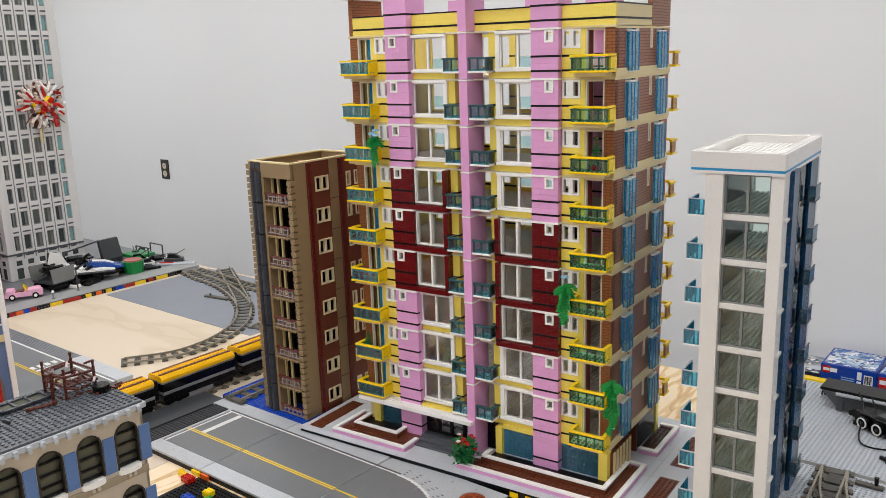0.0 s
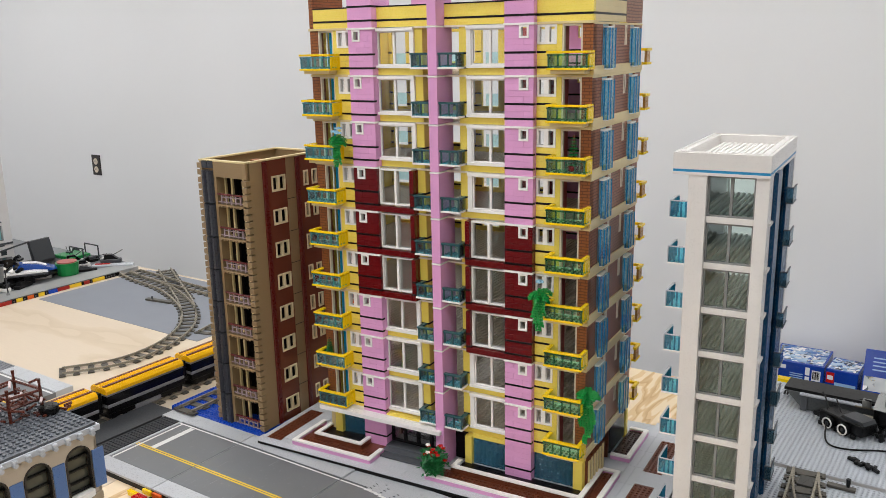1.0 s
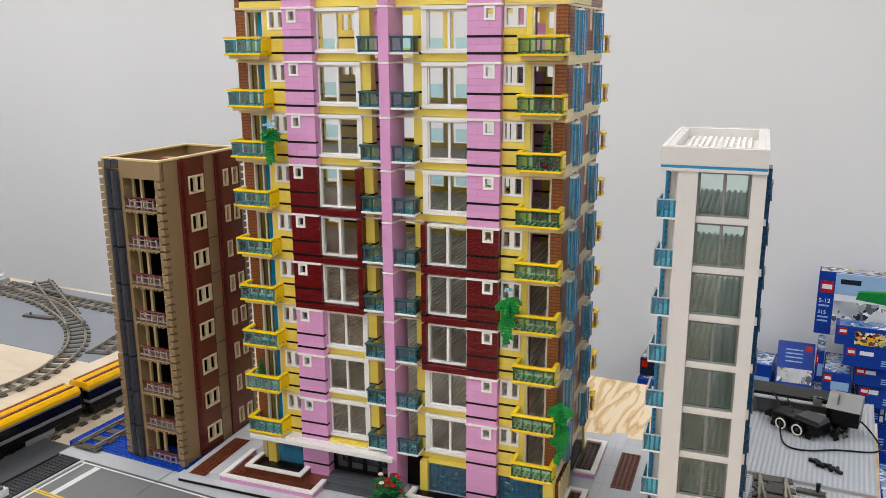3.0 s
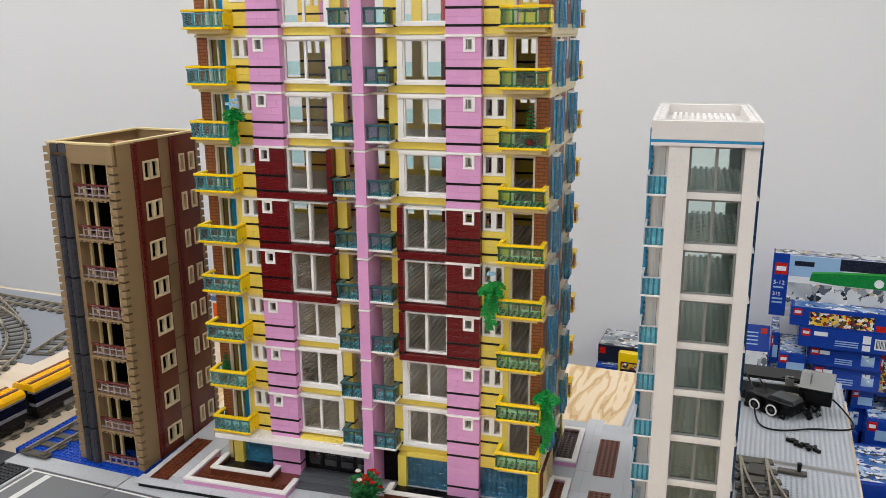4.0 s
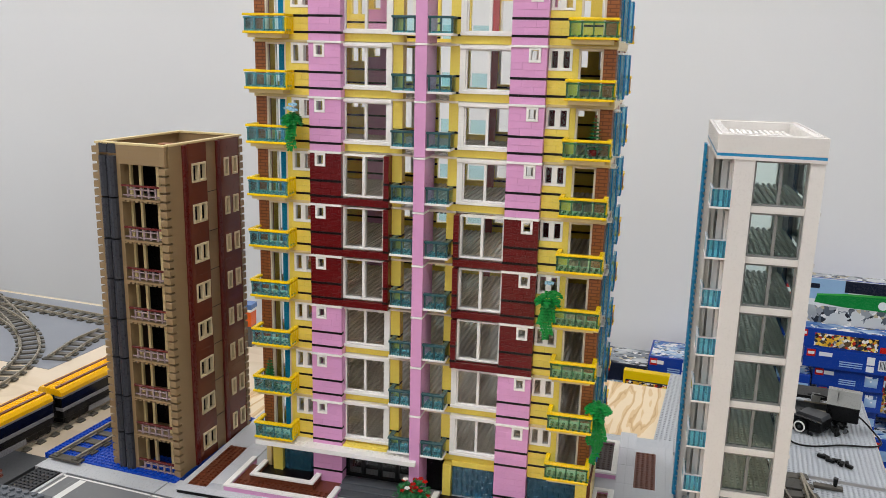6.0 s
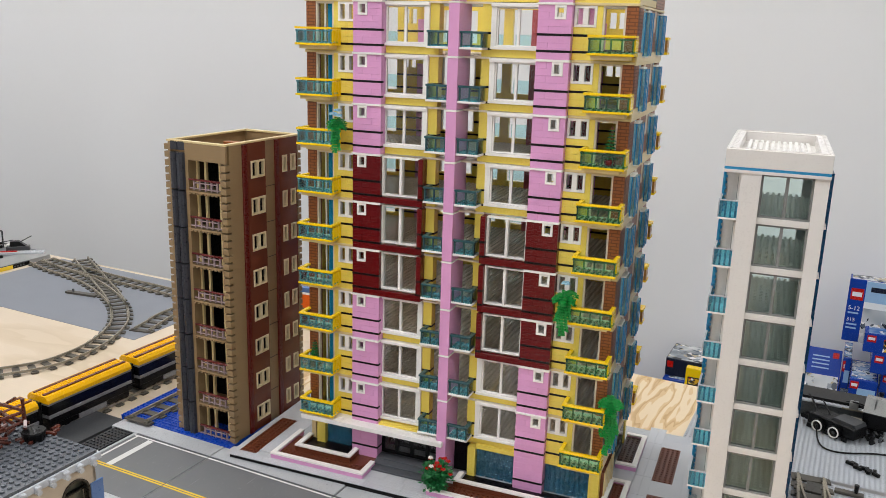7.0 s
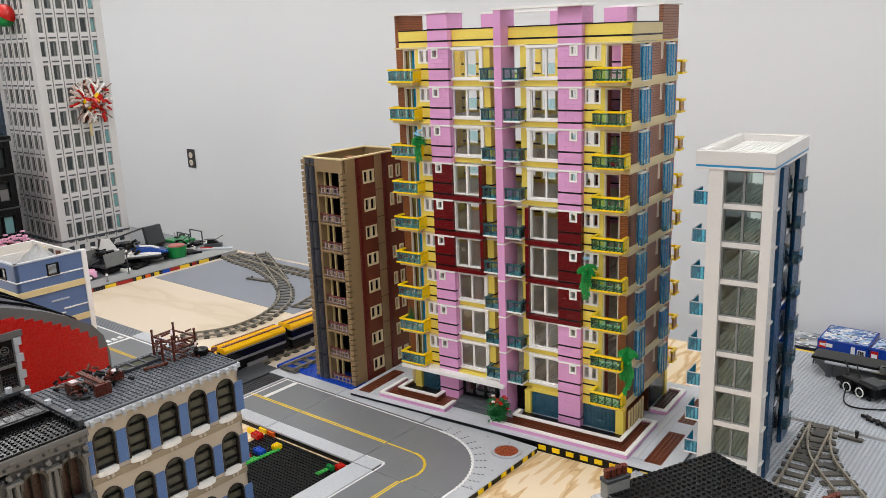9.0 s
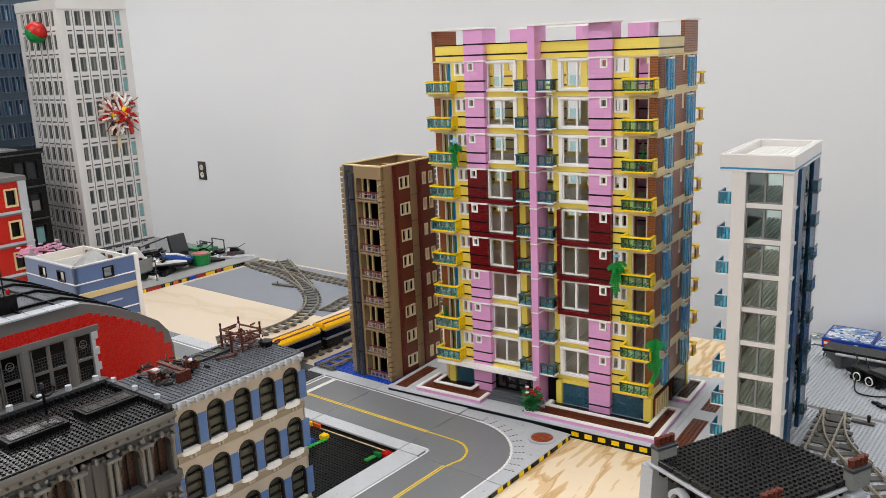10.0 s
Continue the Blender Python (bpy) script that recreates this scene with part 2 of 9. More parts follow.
PAINT = wall_paint()
PLY = plywood("pale_plywood", (0.8, 2.2, 1), 3.0, (rgb(213, 197, 175), rgb(210, 193, 169), rgb(203, 185, 159)))
FIGURED = plywood("figured_plywood", (7.5, 1.1, 1), 6.5, (rgb(236, 216, 184), rgb(222, 192, 146), rgb(200, 162, 112)))
CARPET = plastic("floor_carpet", rgb(66, 64, 62), 0.9)
CEIL = plastic("ceiling_tile", rgb(236, 236, 232), 0.8)
ROOM = ROAD
FLOOR_Z, CEIL_Z, WALL_Y = -0.76, 2.0, 1.92
X0, X1, Y0 = -4.6, 4.2, -6.4
solid("wall_north", Shape().box(X0 - 0.1, X1 + 0.1, WALL_Y, WALL_Y + 0.1, FLOOR_Z, CEIL_Z), PAINT, "smooth pale grey painted room wall", "wall", ROOM, kind="structure")
solid("wall_south", Shape().box(X0 - 0.1, X1 + 0.1, Y0 - 0.1, Y0, FLOOR_Z, CEIL_Z), PAINT, "smooth pale grey painted room wall", "wall", ROOM, kind="structure")
solid("wall_west", Shape().box(X0 - 0.1, X0, Y0, WALL_Y, FLOOR_Z, CEIL_Z), PAINT, "smooth pale grey painted room wall", "wall", ROOM, kind="structure")
solid("wall_east", Shape().box(X1, X1 + 0.1, Y0, WALL_Y, FLOOR_Z, CEIL_Z), PAINT, "smooth pale grey painted room wall", "wall", ROOM, kind="structure")
solid("floor", Shape().box(X0 - 0.1, X1 + 0.1, Y0 - 0.1, WALL_Y + 0.1, FLOOR_Z - 0.1, FLOOR_Z), CARPET, "dark grey carpeted room floor", "floor", ROOM, kind="structure")
solid("ceiling", Shape().box(X0 - 0.1, X1 + 0.1, Y0 - 0.1, WALL_Y + 0.1, CEIL_Z, CEIL_Z + 0.1), CEIL, "white tiled ceiling", "ceiling", ROOM, kind="structure")


def ceiling_panel(x, y):
    m, t, p, node = base_material("lit_diffuser")
    p.inputs["Emission Color"].default_value = (0.95, 0.98, 1.0, 1)
    p.inputs["Emission Strength"].default_value = 2.0
    lamp = thing("ceiling_light", ROOM @ pose(x, y, CEIL_Z - 0.03), "white recessed fluorescent ceiling light panel", "ceiling light", "ceiling lights")
    s = Shape()
    for a, b, c, d in ((-0.62, 0.62, -0.32, -0.3), (-0.62, 0.62, 0.3, 0.32), (-0.62, -0.6, -0.3, 0.3), (0.6, 0.62, -0.3, 0.3)):
        s.box(a, b, c, d, 0, 0.03)
    part("frame", s, CEIL, lamp)
    part("diffuser", Shape().box(-0.6, 0.6, -0.3, 0.3, 0.012, 0.028), m, lamp)
    light = bpy.data.lights.new("panel_light", "AREA")
    light.shape, light.size, light.size_y, light.energy, light.color = "RECTANGLE", 1.15, 0.55, LAMP_WATTS, (0.975, 0.97, 0.985)
    ob = new("panel_light", light)
    ob.matrix_basis = ROOM @ pose(x, y, CEIL_Z - 0.035)


for lx in (-3.8, -1.75, 0.3, 2.5):
    for ly in (-5.2, -3.0, -0.9, 0.5):
        ceiling_panel(lx, ly)

# the display table
table = thing("display_table", ROAD @ pose(0, 0, 0), "large plywood-topped display table carrying the brick city", "table")
part("tabletop", Shape().box(-3.2, -0.1, -1.9, 0.73, WOOD_Z - 0.018, WOOD_Z), PLY, table, "pale plywood sheet with faint grain")
part("tabletop", Shape().box(-0.0985, 1.094, -1.9, 0.73, WOOD_Z - 0.018, WOOD_Z), FIGURED, table, "plywood sheet with wavy golden grain")
for x in (-3.0, -1.6, -0.2, 1.04):
    for y in (-1.8, 0.62):
        part("leg", Shape().box(x - 0.03, x + 0.03, y - 0.03, y + 0.03, FLOOR_Z, WOOD_Z - 0.018), PLY, table)


# ---- the pink and yellow apartment tower ----
FLOORS, GROUND, PITCH = 9, 20, 24
TOP = GROUND + PITCH * FLOORS
tower = thing("apartment_tower", (0, 0, BASE_Z), "tall toy-brick apartment tower in pink, yellow and dark red with balconies", "building")
WING = 1.5


def level(n):
    return Matrix.Translation((0, 0, (GROUND + PITCH * n) * H))




def frame_shape(u0, u1, w0, w1, v0, v1, t, bars=1, tb=None):
    """A window frame with upright bars, in studs and plates; t is the member's width in studs."""
    s, tz = Shape(), t * U / H
    s.gbev(u0, u1, v0, v1, w0, w0 + tz, 0.0003).gbev(u0, u1, v0, v1, w1 - tz, w1, 0.0003)
    s.gbev(u0, u0 + t, v0, v1, w0 + tz, w1 - tz, 0.0003).gbev(u1 - t, u1, v0, v1, w0 + tz, w1 - tz, 0.0003)
    for i in range(bars):
        c = u0 + (u1 - u0) * (i + 1) / (bars + 1)
        tb = tb or t
        s.gbev(c - tb / 2, c + tb / 2, v0, v1, w0 + tz, w1 - tz, 0.0003)
    return s


def pane_shape(u0, u1, w0, w1, v):
    return Shape().grid(u0, u1, v, v + 0.08, w0, w1)


# bricks and stripes that the storeys share
bricks = {}
ROWS = (0, 4, 7, 11, 14, 17, 20)


def brick(parent, u, v, w, n, mat, d=1.0):
    """One brick n studs long laid with its face at v."""
    key = (round(n, 2), d, mat.name)
    if key not in bricks:
        bricks[key] = Shape().gbev(0.004, n - 0.004, 0, d, 0.012, 2.988, 0.00022).mesh("brick")
    part("brick", bricks[key], mat, parent, "", (u * U, v * U, w * H))


def courses(parent, u0, u1, v, mat, rows, hole=None, odd=0):
    """Courses of bricks in running bond; hole is (u0, u1, lowest plate)."""
    for k, w in enumerate(rows):
        runs = [(u0, u1)]
        if hole and w >= hole[2]:
            runs = [r for r in ((u0, hole[0]), (hole[1], u1)) if r[1] - r[0] > 0.15]
        for a, b in runs:
            at, first = a, 2 if (k + odd) % 2 else 4
            while at < b - 0.05:
                n = min(first, b - at)
                brick(parent, at, v, w, n, mat)
                at += n
                first = 4


def stripe(parent, u0, u1, v0, v1, rows=(3, 10)):
    key = ("stripe", round(u1 - u0, 2), round(v1 - v0, 2))
    if key not in bricks:
        bricks[key] = Shape().gbev(-0.04, u1 - u0 + 0.04, -0.05, v1 - v0, 0, 1, 0.0002).mesh("stripe")
    for w in rows:
        part("stripe", bricks[key], STRIPE, parent, "", (u0 * U, v0 * U, w * H))


leg = {n: Shape().grid(0, n, 0, 2, 0, 23).mesh("column") for n in (1, 1.8)}


def column(n, side, dark):
    """The projecting column of one storey: two returns, brick front, black stripes."""
    at, a = level(n), 11 if side == "L" else 47
    mat = MAROON if dark else PINK
    hole = (12, 14, 17) if side == "L" else (50, 52, 17)
    low, high = (a, a + 5) if not dark else ((11, 25) if side == "L" else (38, 52))
    c = part("column", leg[1] if not dark else shared["leg_dark"], mat, tower, "dark red bricks with black stripes" if dark else "pink bricks with black stripes", at @ Matrix.Translation((low * U, U, 0)))
    part("return", leg[1] if not dark else shared["leg_dark"], mat, tower, "", at @ Matrix.Translation((high * U, U, 0)))
    front = part("front", shared["core_dark" if dark else "core", side], mat, tower, "", at)
    courses(front, a, a + 6, 0, mat, ROWS, hole, n % 2)
    stripe(front, a, a + 6, 0, 1)
    if dark:
        e, w0, w1 = (25, 17, 25) if side == "L" else (38, 39, 47)
        courses(front, e, e + 1, 0, mat, ROWS)
        stripe(front, e, e + 1, 0, 1)
        courses(front, w0, w1, 0, mat, (0,))


shared = {}
for side in "LR":
    shared["leg_dark"] = shared.get("leg_dark") or Shape().grid(0, 1, 0, 2, 0, 23).mesh("column")
    a, q0 = (11, 12) if side == "L" else (47, 50)
    core = Shape().grid(a + 0.05, a + 5.95, 0.35, 0.98, 0, 17).grid(a + 0.05, q0, 0.35, 0.98, 17, 23).grid(q0 + 2, a + 5.95, 0.35, 0.98, 17, 23)
    shared["core", side] = core.mesh("front")
    shared["core_dark", side] = core.mesh("front")
    wu0, wu1 = (17, 25) if side == "L" else (39, 47)
    ju0, ju1 = (25, 26) if side == "L" else (38, 39)
    # proud white surround on pink storeys
    su = Shape().gbev(min(wu0, ju0), max(wu1, ju1) + 0.0, 1.2, 3, 21.9, 23.6).gbev(min(wu0, ju0), max(wu1, ju1), 1.2, 3, 3.4, 4.8)
    su.gbev(ju0, ju1, 1.5, 3, 4.8, 21.9)
    f = frame_shape(wu0, wu1, 4.8, 21.9, 1.9, 2.5, 0.26, 1, 0.5)
    shared["surround", side] = su.mesh("surround")
    shared["frame", side] = f.mesh("window")
    shared["pane", side] = pane_shape(wu0 + 0.2, wu1 - 0.2, 5.0, 21.7, 2.2).mesh("pane")
    f = frame_shape(wu0, wu1, 3.6, 23, 0.8, 2.2, 0.36, 1, 0.5)
    shared["dframe", side] = f.mesh("window")
    shared["dpane", side] = pane_shape(wu0 + 0.3, wu1 - 0.3, 4.2, 22.5, 1.6).mesh("pane")
    q = 12 if side == "L" else 50
    shared["small", side] = frame_shape(q, q + 2, 17, 23, -0.15, 0.9, 0.42, 0).mesh("window")
    shared["smallpane", side] = pane_shape(q + 0.3, q + 1.7, 17.8, 22.2, 0.45).mesh("pane")
    # wing: yellow wall with two narrow panes, door opening, masonry pier
    wall = Shape()
    if side == "R":
        wall.grid(53, 57, WING + 0.4, WING + 1, 0, 14).grid(57, 58, WING, WING + 1, 0, 23).grid(58, 64, WING, WING + 1, 0, 2)
        dw, br, q = (58, 62), (62, 64), 53.1
    else:
        wall.grid(7, 11, WING + 0.4, WING + 1, 0, 14).grid(6, 7, WING, WING + 1, 0, 23).grid(0, 6, WING, WING + 1, 0, 2)
        dw, br, q = (2, 6), (0, 2), 7
    shared["wing", side] = wall.mesh("wall")
    shared["wingwin", side] = frame_shape(q, q + 3.9, 14, 23, WING - 0.15, WING + 0.9, 0.45, 1, 0.95).mesh("window")
    shared["wingpane", side] = pane_shape(q + 0.4, q + 3.5, 14.8, 22.2, WING + 0.4).mesh("pane")
    shared["door", side] = frame_shape(dw[0], dw[1], 1.2, 23, WING + 0.1, WING + 0.9, 0.38, 0).mesh("door_frame")
    shared["pier", side] = Shape().grid(br[0], br[1], WING - 0.02, WING + 2, 2, 23).mesh("pier")
    # wing balcony
    b0, b1 = (56.4, 64.4) if side == "R" else (-0.4, 7.6)
    f0 = -2.4
    rail = Shape().gbev(b0, b1, f0, f0 + 0.8, 10, 11).gbev(b0, b0 + 0.8, f0 + 0.8, WING, 10, 11).gbev(b1 - 0.8, b1, f0 + 0.8, WING, 10, 11)
    base = Shape().gbev(b0, b1, f0, WING, 2.5, 3.5)
    shared["bracket", side] = Shape().gbev(b0 + 0.5, b1 - 0.9, f0 + 0.9, WING, 0.7, 2.5).mesh("bracket")
    shared["bfloor", side] = Shape().gbev(b0 + 0.3, b1 - 0.3, f0 + 0.75, WING, 3.5, 3.9).mesh("floor_plate")
    if side == "R":
        base.gbev(b1 - 0.5, b1, f0 + 1, WING, 3.5, 9.6)
    else:
        base.gbev(b1 - 0.6, b1, f0 + 0.6, WING, 3.5, 9.6)
    pan, bars = Shape(), Shape()
    pan.grid(b0 + 0.2, b1 - 0.2, f0 + 0.35, f0 + 0.5, 3.5, 9.6)
    e = b0 if side == "R" else b0
    pan.grid(e + 0.15, e + 0.3, f0 + 0.5, WING, 3.5, 9.6)
    for i in range(5):
        c = b0 + 0.35 + (b1 - b0 - 0.7) * i / 4
        bars.grid(c - 0.12, c + 0.12, f0 + 0.25, f0 + 0.65, 3.5, 9.6)
    bars.grid(b0 + 0.1, b1 - 0.1, f0 + 0.2, f0 + 0.7, 8.9, 9.6)
    for i in range(8):
        bars.grid(b0 + 0.55 + i, b0 + 1.0 + i, f0 + 0.2, f0 + 0.32, 3.5, 4.3)
    for i in range(8):
        for j in range(2):
            bars.stud((b0 + 0.9 + i) * U, (f0 + 1.2 + j) * U, 3.9 * H)
    for key, s in (("brail", rail), ("bbase", base), ("bpanel", pan), ("bbars", bars)):
        shared[key, side] = s.mesh(key[1:])
    # middle balcony beside the fin
    b0, b1 = (26.6, 31) if side == "L" else (33, 37.4)
    f0 = -1.2
    rail = Shape().gbev(b0, b1, f0, f0 + 0.8, 10, 11)
    rail.gbev(b0 if side == "L" else b1 - 0.8, b0 + 0.8 if side == "L" else b1, f0 + 0.8, 2, 10, 11)
    base = Shape().gbev(b0, b1, f0, 2.4, 3, 4)
    shared["mfloor", side] = Shape().gbev(b0 + 0.3, b1 - 0.3, f0 + 0.6, 2.0, 4, 4.4).mesh("floor_plate")
    pan, bars = Shape(), Shape()
    pan.grid(b0 + 0.2, b1 - 0.1, f0 + 0.3, f0 + 0.45, 4, 10)
    e = b0 + 0.2 if side == "L" else b1 - 0.3
    pan.grid(e, e + 0.15, f0 + 0.45, 2, 4, 10)
    for i in range(3):
        c = b0 + 0.3 + (b1 - b0 - 0.6) * i / 2
        rail.grid(c - 0.13, c + 0.13, f0 + 0.2, f0 + 0.55, 4, 10)
    for i in range(9):
        bars.grid(b0 + 0.2 + 0.46 * i, b0 + 0.45 + 0.46 * i, f0 + 0.12, f0 + 0.28, 4, 4.7)
    for i in range(4):
        for j in range(3):
            bars.stud((b0 + 0.7 + i) * U, (f0 + 1.1 + j) * U, 4.4 * H)
    for key, s in (("mrail", rail), ("mbase", base), ("mpanel", pan), ("mbars", bars)):
        shared[key, side] = s.mesh(key[1:])
    # band under the big window
    shared["band", side] = Shape().grid(min(wu0, ju0), max(wu1, ju1), 2, 3, 0, 3.4).mesh("band")

LONGROW = {"L": (3, 4, 5), "R": (2, 3, 4)}
slab = Shape().grid(0.6, 63.4, 2.6, 31.0, -1, 0).mesh("floor_slab")
floor_studs = Shape()
for i in range(2, 62):
    for j in range(5, 31):
        if not (30 <= i <= 33 and j < 6):
            floor_studs.stud((i + 0.5) * U, (j + 0.5) * U, 0, 6)
floor_studs = floor_studs.mesh("floor_studs")
belt_f = Shape().gbev(10.85, 17.15, -0.3, 1.2, 23, 24).mesh("belt")
belt_r = Shape().gbev(46.85, 53.15, -0.3, 1.2, 23, 24).mesh("belt")
wing_belts = [Shape().gbev(a, b, WING - 0.3, WING + 2, 23, 24.2).mesh("belt") for a, b in ((53.1, 64.25), (-0.25, 10.9))]
mid_belts = [Shape().gbev(a, b, 1.7, 3.5, 23, 24).mesh("belt") for a, b in ((26, 31), (33, 38))]
fin_belt = Shape().gbev(30.9, 33.1, -1.65, 2.0, 23, 23.8).mesh("belt")
fin_course = Shape().grid(31, 33, -1.5, 5, 0, 23).grid(31, 33, 2.0, 5, 23, 24).mesh("fin")

# side walls, seen from the street corner on the east
bay_back = Shape().grid(63, 63.6, 6.8, 11.2, 4, 22.6).mesh("bay_back")
side_walls = [Shape().grid(63, 64, v0, v1, 4, w1).mesh("side_wall") for v0, v1, w1 in ((WING + 0.02, 6.8, 22.6), (11.2, 12.2, 22.6), (12.2, 13.6, 13), (13.6, 20.2, 22.6), (20.2, 21.6, 13), (21.6, 23.8, 22.6), (28.2, 32, 22.6))]
side_belts = [Shape().gbev(63, 64.3, WING, 32.2, -0.4, 4).mesh("belt"), Shape().gbev(63, 64.15, WING, 32.1, 22.6, 23.6).mesh("belt")]
bay_body = Shape().grid(64, 65.2, 7.3, 10.9, 2.5, 21).mesh("bay_pane")
bay_cap = Shape().gbev(63.8, 64.8, 7.2, 11.0, 21, 21.8).mesh("bay_cap")
bay_foot = Shape().gbev(63.8, 64.8, 7.2, 11.0, 1.9, 2.5).mesh("bay_foot")
bay_bars = Shape()
for u, v in ((65.1, 7.2), (65.1, 8.7), (65.1, 10.7), (64.3, 7.2)):
    bay_bars.grid(u, u + 0.2, v, v + 0.25, 2.5, 21)
bay_bars = bay_bars.mesh("bay_bar")
slit = frame_shape(12.2, 13.6, 13, 22.6, -0.1, 0.8, 0.32, 0)
slit.turn(pose(64 * U, 0, 0, 0, 0, 90))
slit = slit.mesh("window")
back_balcony = Shape().gbev(60.5, 65.4, 32, 35.5, 2.4, 3.6).gbev(60.5, 65.4, 34.7, 35.5, 9.6, 11).gbev(64.6, 65.4, 32, 34.7, 9.6, 11)
back_side = Shape().gbev(64.8, 65.3, 32, 34.6, 3.6, 9.6).mesh("side")
back_balcony = back_balcony.mesh("balcony")
back_panel = Shape().grid(60.6, 64.8, 35.2, 35.35, 3.6, 9.6).mesh("panel")

# west wall and back wall with their openings
west_wall = Shape().grid(0, 1, WING + 0.02, 8, 0, 24).grid(0, 1, 8, 13, 0, 5).grid(0, 1, 8, 13, 22, 24).grid(0, 1, 13, 19, 0, 24).grid(0, 1, 19, 24, 0, 5).grid(0, 1, 19, 24, 22, 24).grid(0, 1, 24, 32, 0, 24).mesh("side_wall")
opens = ((2, 6, 2, 23), (7.4, 8.8, 14.6, 22.4), (9.3, 10.6, 14.6, 22.4), (12.3, 13.7, 17.6, 22.4), (17, 25, 5, 22), (26.6, 31, 3, 23), (33, 37.4, 3, 23), (39, 47, 5, 22),
         (50.3, 51.7, 17.6, 22.4), (53.5, 54.9, 14.6, 22.4), (55.4, 56.8, 14.6, 22.4), (59.2, 60.4, 14, 22.4), (60.9, 62.1, 14, 22.4))
back_walls, at = [], 1
for a, b, c, d in opens:
    back_walls.append(Shape().grid(at, a, 31, 32, 0, 24).grid(a, b, 31, 32, 0, c).grid(a, b, 31, 32, d, 24).mesh("back_wall"))
    at = b
back_walls.append(Shape().grid(at, 63, 31, 32, 0, 24).mesh("back_wall"))
back_stripes = [Shape().grid(a, b, 30.9, 31, w, w + 1).mesh("stripe") for a, b in ((1, 2), (6, 26.6), (37.4, 58), (57, 63)) for w in (3, 10) if not (w == 10 and b - a > 10)]
back_stripes += [Shape().grid(a, b, 30.9, 31, 10, 11).mesh("stripe") for a, b in ((6, 17), (25, 26.6), (37.4, 39), (47, 58), (58, 63))]
back_panes = [Shape().grid(a, b, 33.4, 33.6, 3, 10).mesh("panel") for a, b in ((0, 7), (26.6, 31), (33, 37.4))]
back_frames = [frame_shape(a, b, 3, 23, 31.2, 31.8, 0.4, 1, 0.7).mesh("window") for a, b in ((17, 25), (39, 47))]
back_frames += [frame_shape(59, 62.3, 13.6, 22.8, 30.85, 31.5, 0.3, 1, 0.6).mesh("window")]
back_pinks = [Shape().grid(a, b, 30.93, 31, 0, w1).grid(c, d, 30.93, 31, w1, 24).mesh("column") for a, b, c, d, w1 in ((11, 17, 13.7, 17, 17), (47, 53, 47, 50.3, 17))]
west_lining = Shape().grid(1, 1.1, 2.7, 8, 0.1, 23).grid(1, 1.1, 8, 13, 0.1, 5).grid(1, 1.1, 13, 19, 0.1, 23).grid(1, 1.1, 19, 24, 0.1, 5).grid(1, 1.1, 24, 30.8, 0.1, 23).mesh("lining")
valance = Shape().grid(25.4, 38.6, 30.4, 30.6, 9, 24)
for i in range(13):
    valance.grid(25.55 + i, 26.25 + i, 30.4, 30.6, 8.3, 9)
valance = valance.mesh("valance")
partition_red = [Shape().grid(37.4, 38.9, 30.2, 30.9, 0, 23).mesh("partition"), Shape().grid(57.3, 57.7, 2.6, 6, 0, 23).mesh("partition")]
wing_partition = Shape().grid(53.2, 57, 5.5, 6.1, 10, 23).mesh("partition")
pleats = [((4.0 + 0.1 * i) * U, (2.9 + (0.16 if i % 2 else 0)) * U) for i in range(14)]
curtain = Shape().prism(pleats + [(x, y + 0.0006) for x, y in reversed(pleats)], "z", 2 * H, 22.6 * H).mesh("curtain")
dark_panel = Shape().grid(3.7, 5.9, 3.6, 3.8, 0.1, 23).mesh("panel")
door_post = Shape().grid(3.3, 3.6, 2.7, 3.0, 0.1, 23).mesh("post")
DREDWALL = plastic("inner_dark_red", rgb(176, 80, 84), 0.34, 0.2)
BAYBLUE = clear("bay_blue", (0.5, 0.82, 0.95), 0.05, 0.22)
BAYPALE = plastic("bay_pale_blue", rgb(160, 200, 222), 0.3)
BAYBAR = plastic("bay_bar_blue", rgb(28, 122, 178), 0.2)
MINT = plastic("mint_plate", rgb(186, 224, 206), 0.2)
AQUAPLATE = plastic("aqua_plate", rgb(140, 216, 230), 0.2)
OCHREBROWN = plastic("ochre_brown_plate", rgb(170, 122, 50), 0.28)
MIDBAR = clear("trans_aqua_bar", (0.38, 0.84, 0.9), 0.05, 0.2)
AZURE = plastic("azure_curtain", rgb(44, 168, 206), 0.3)

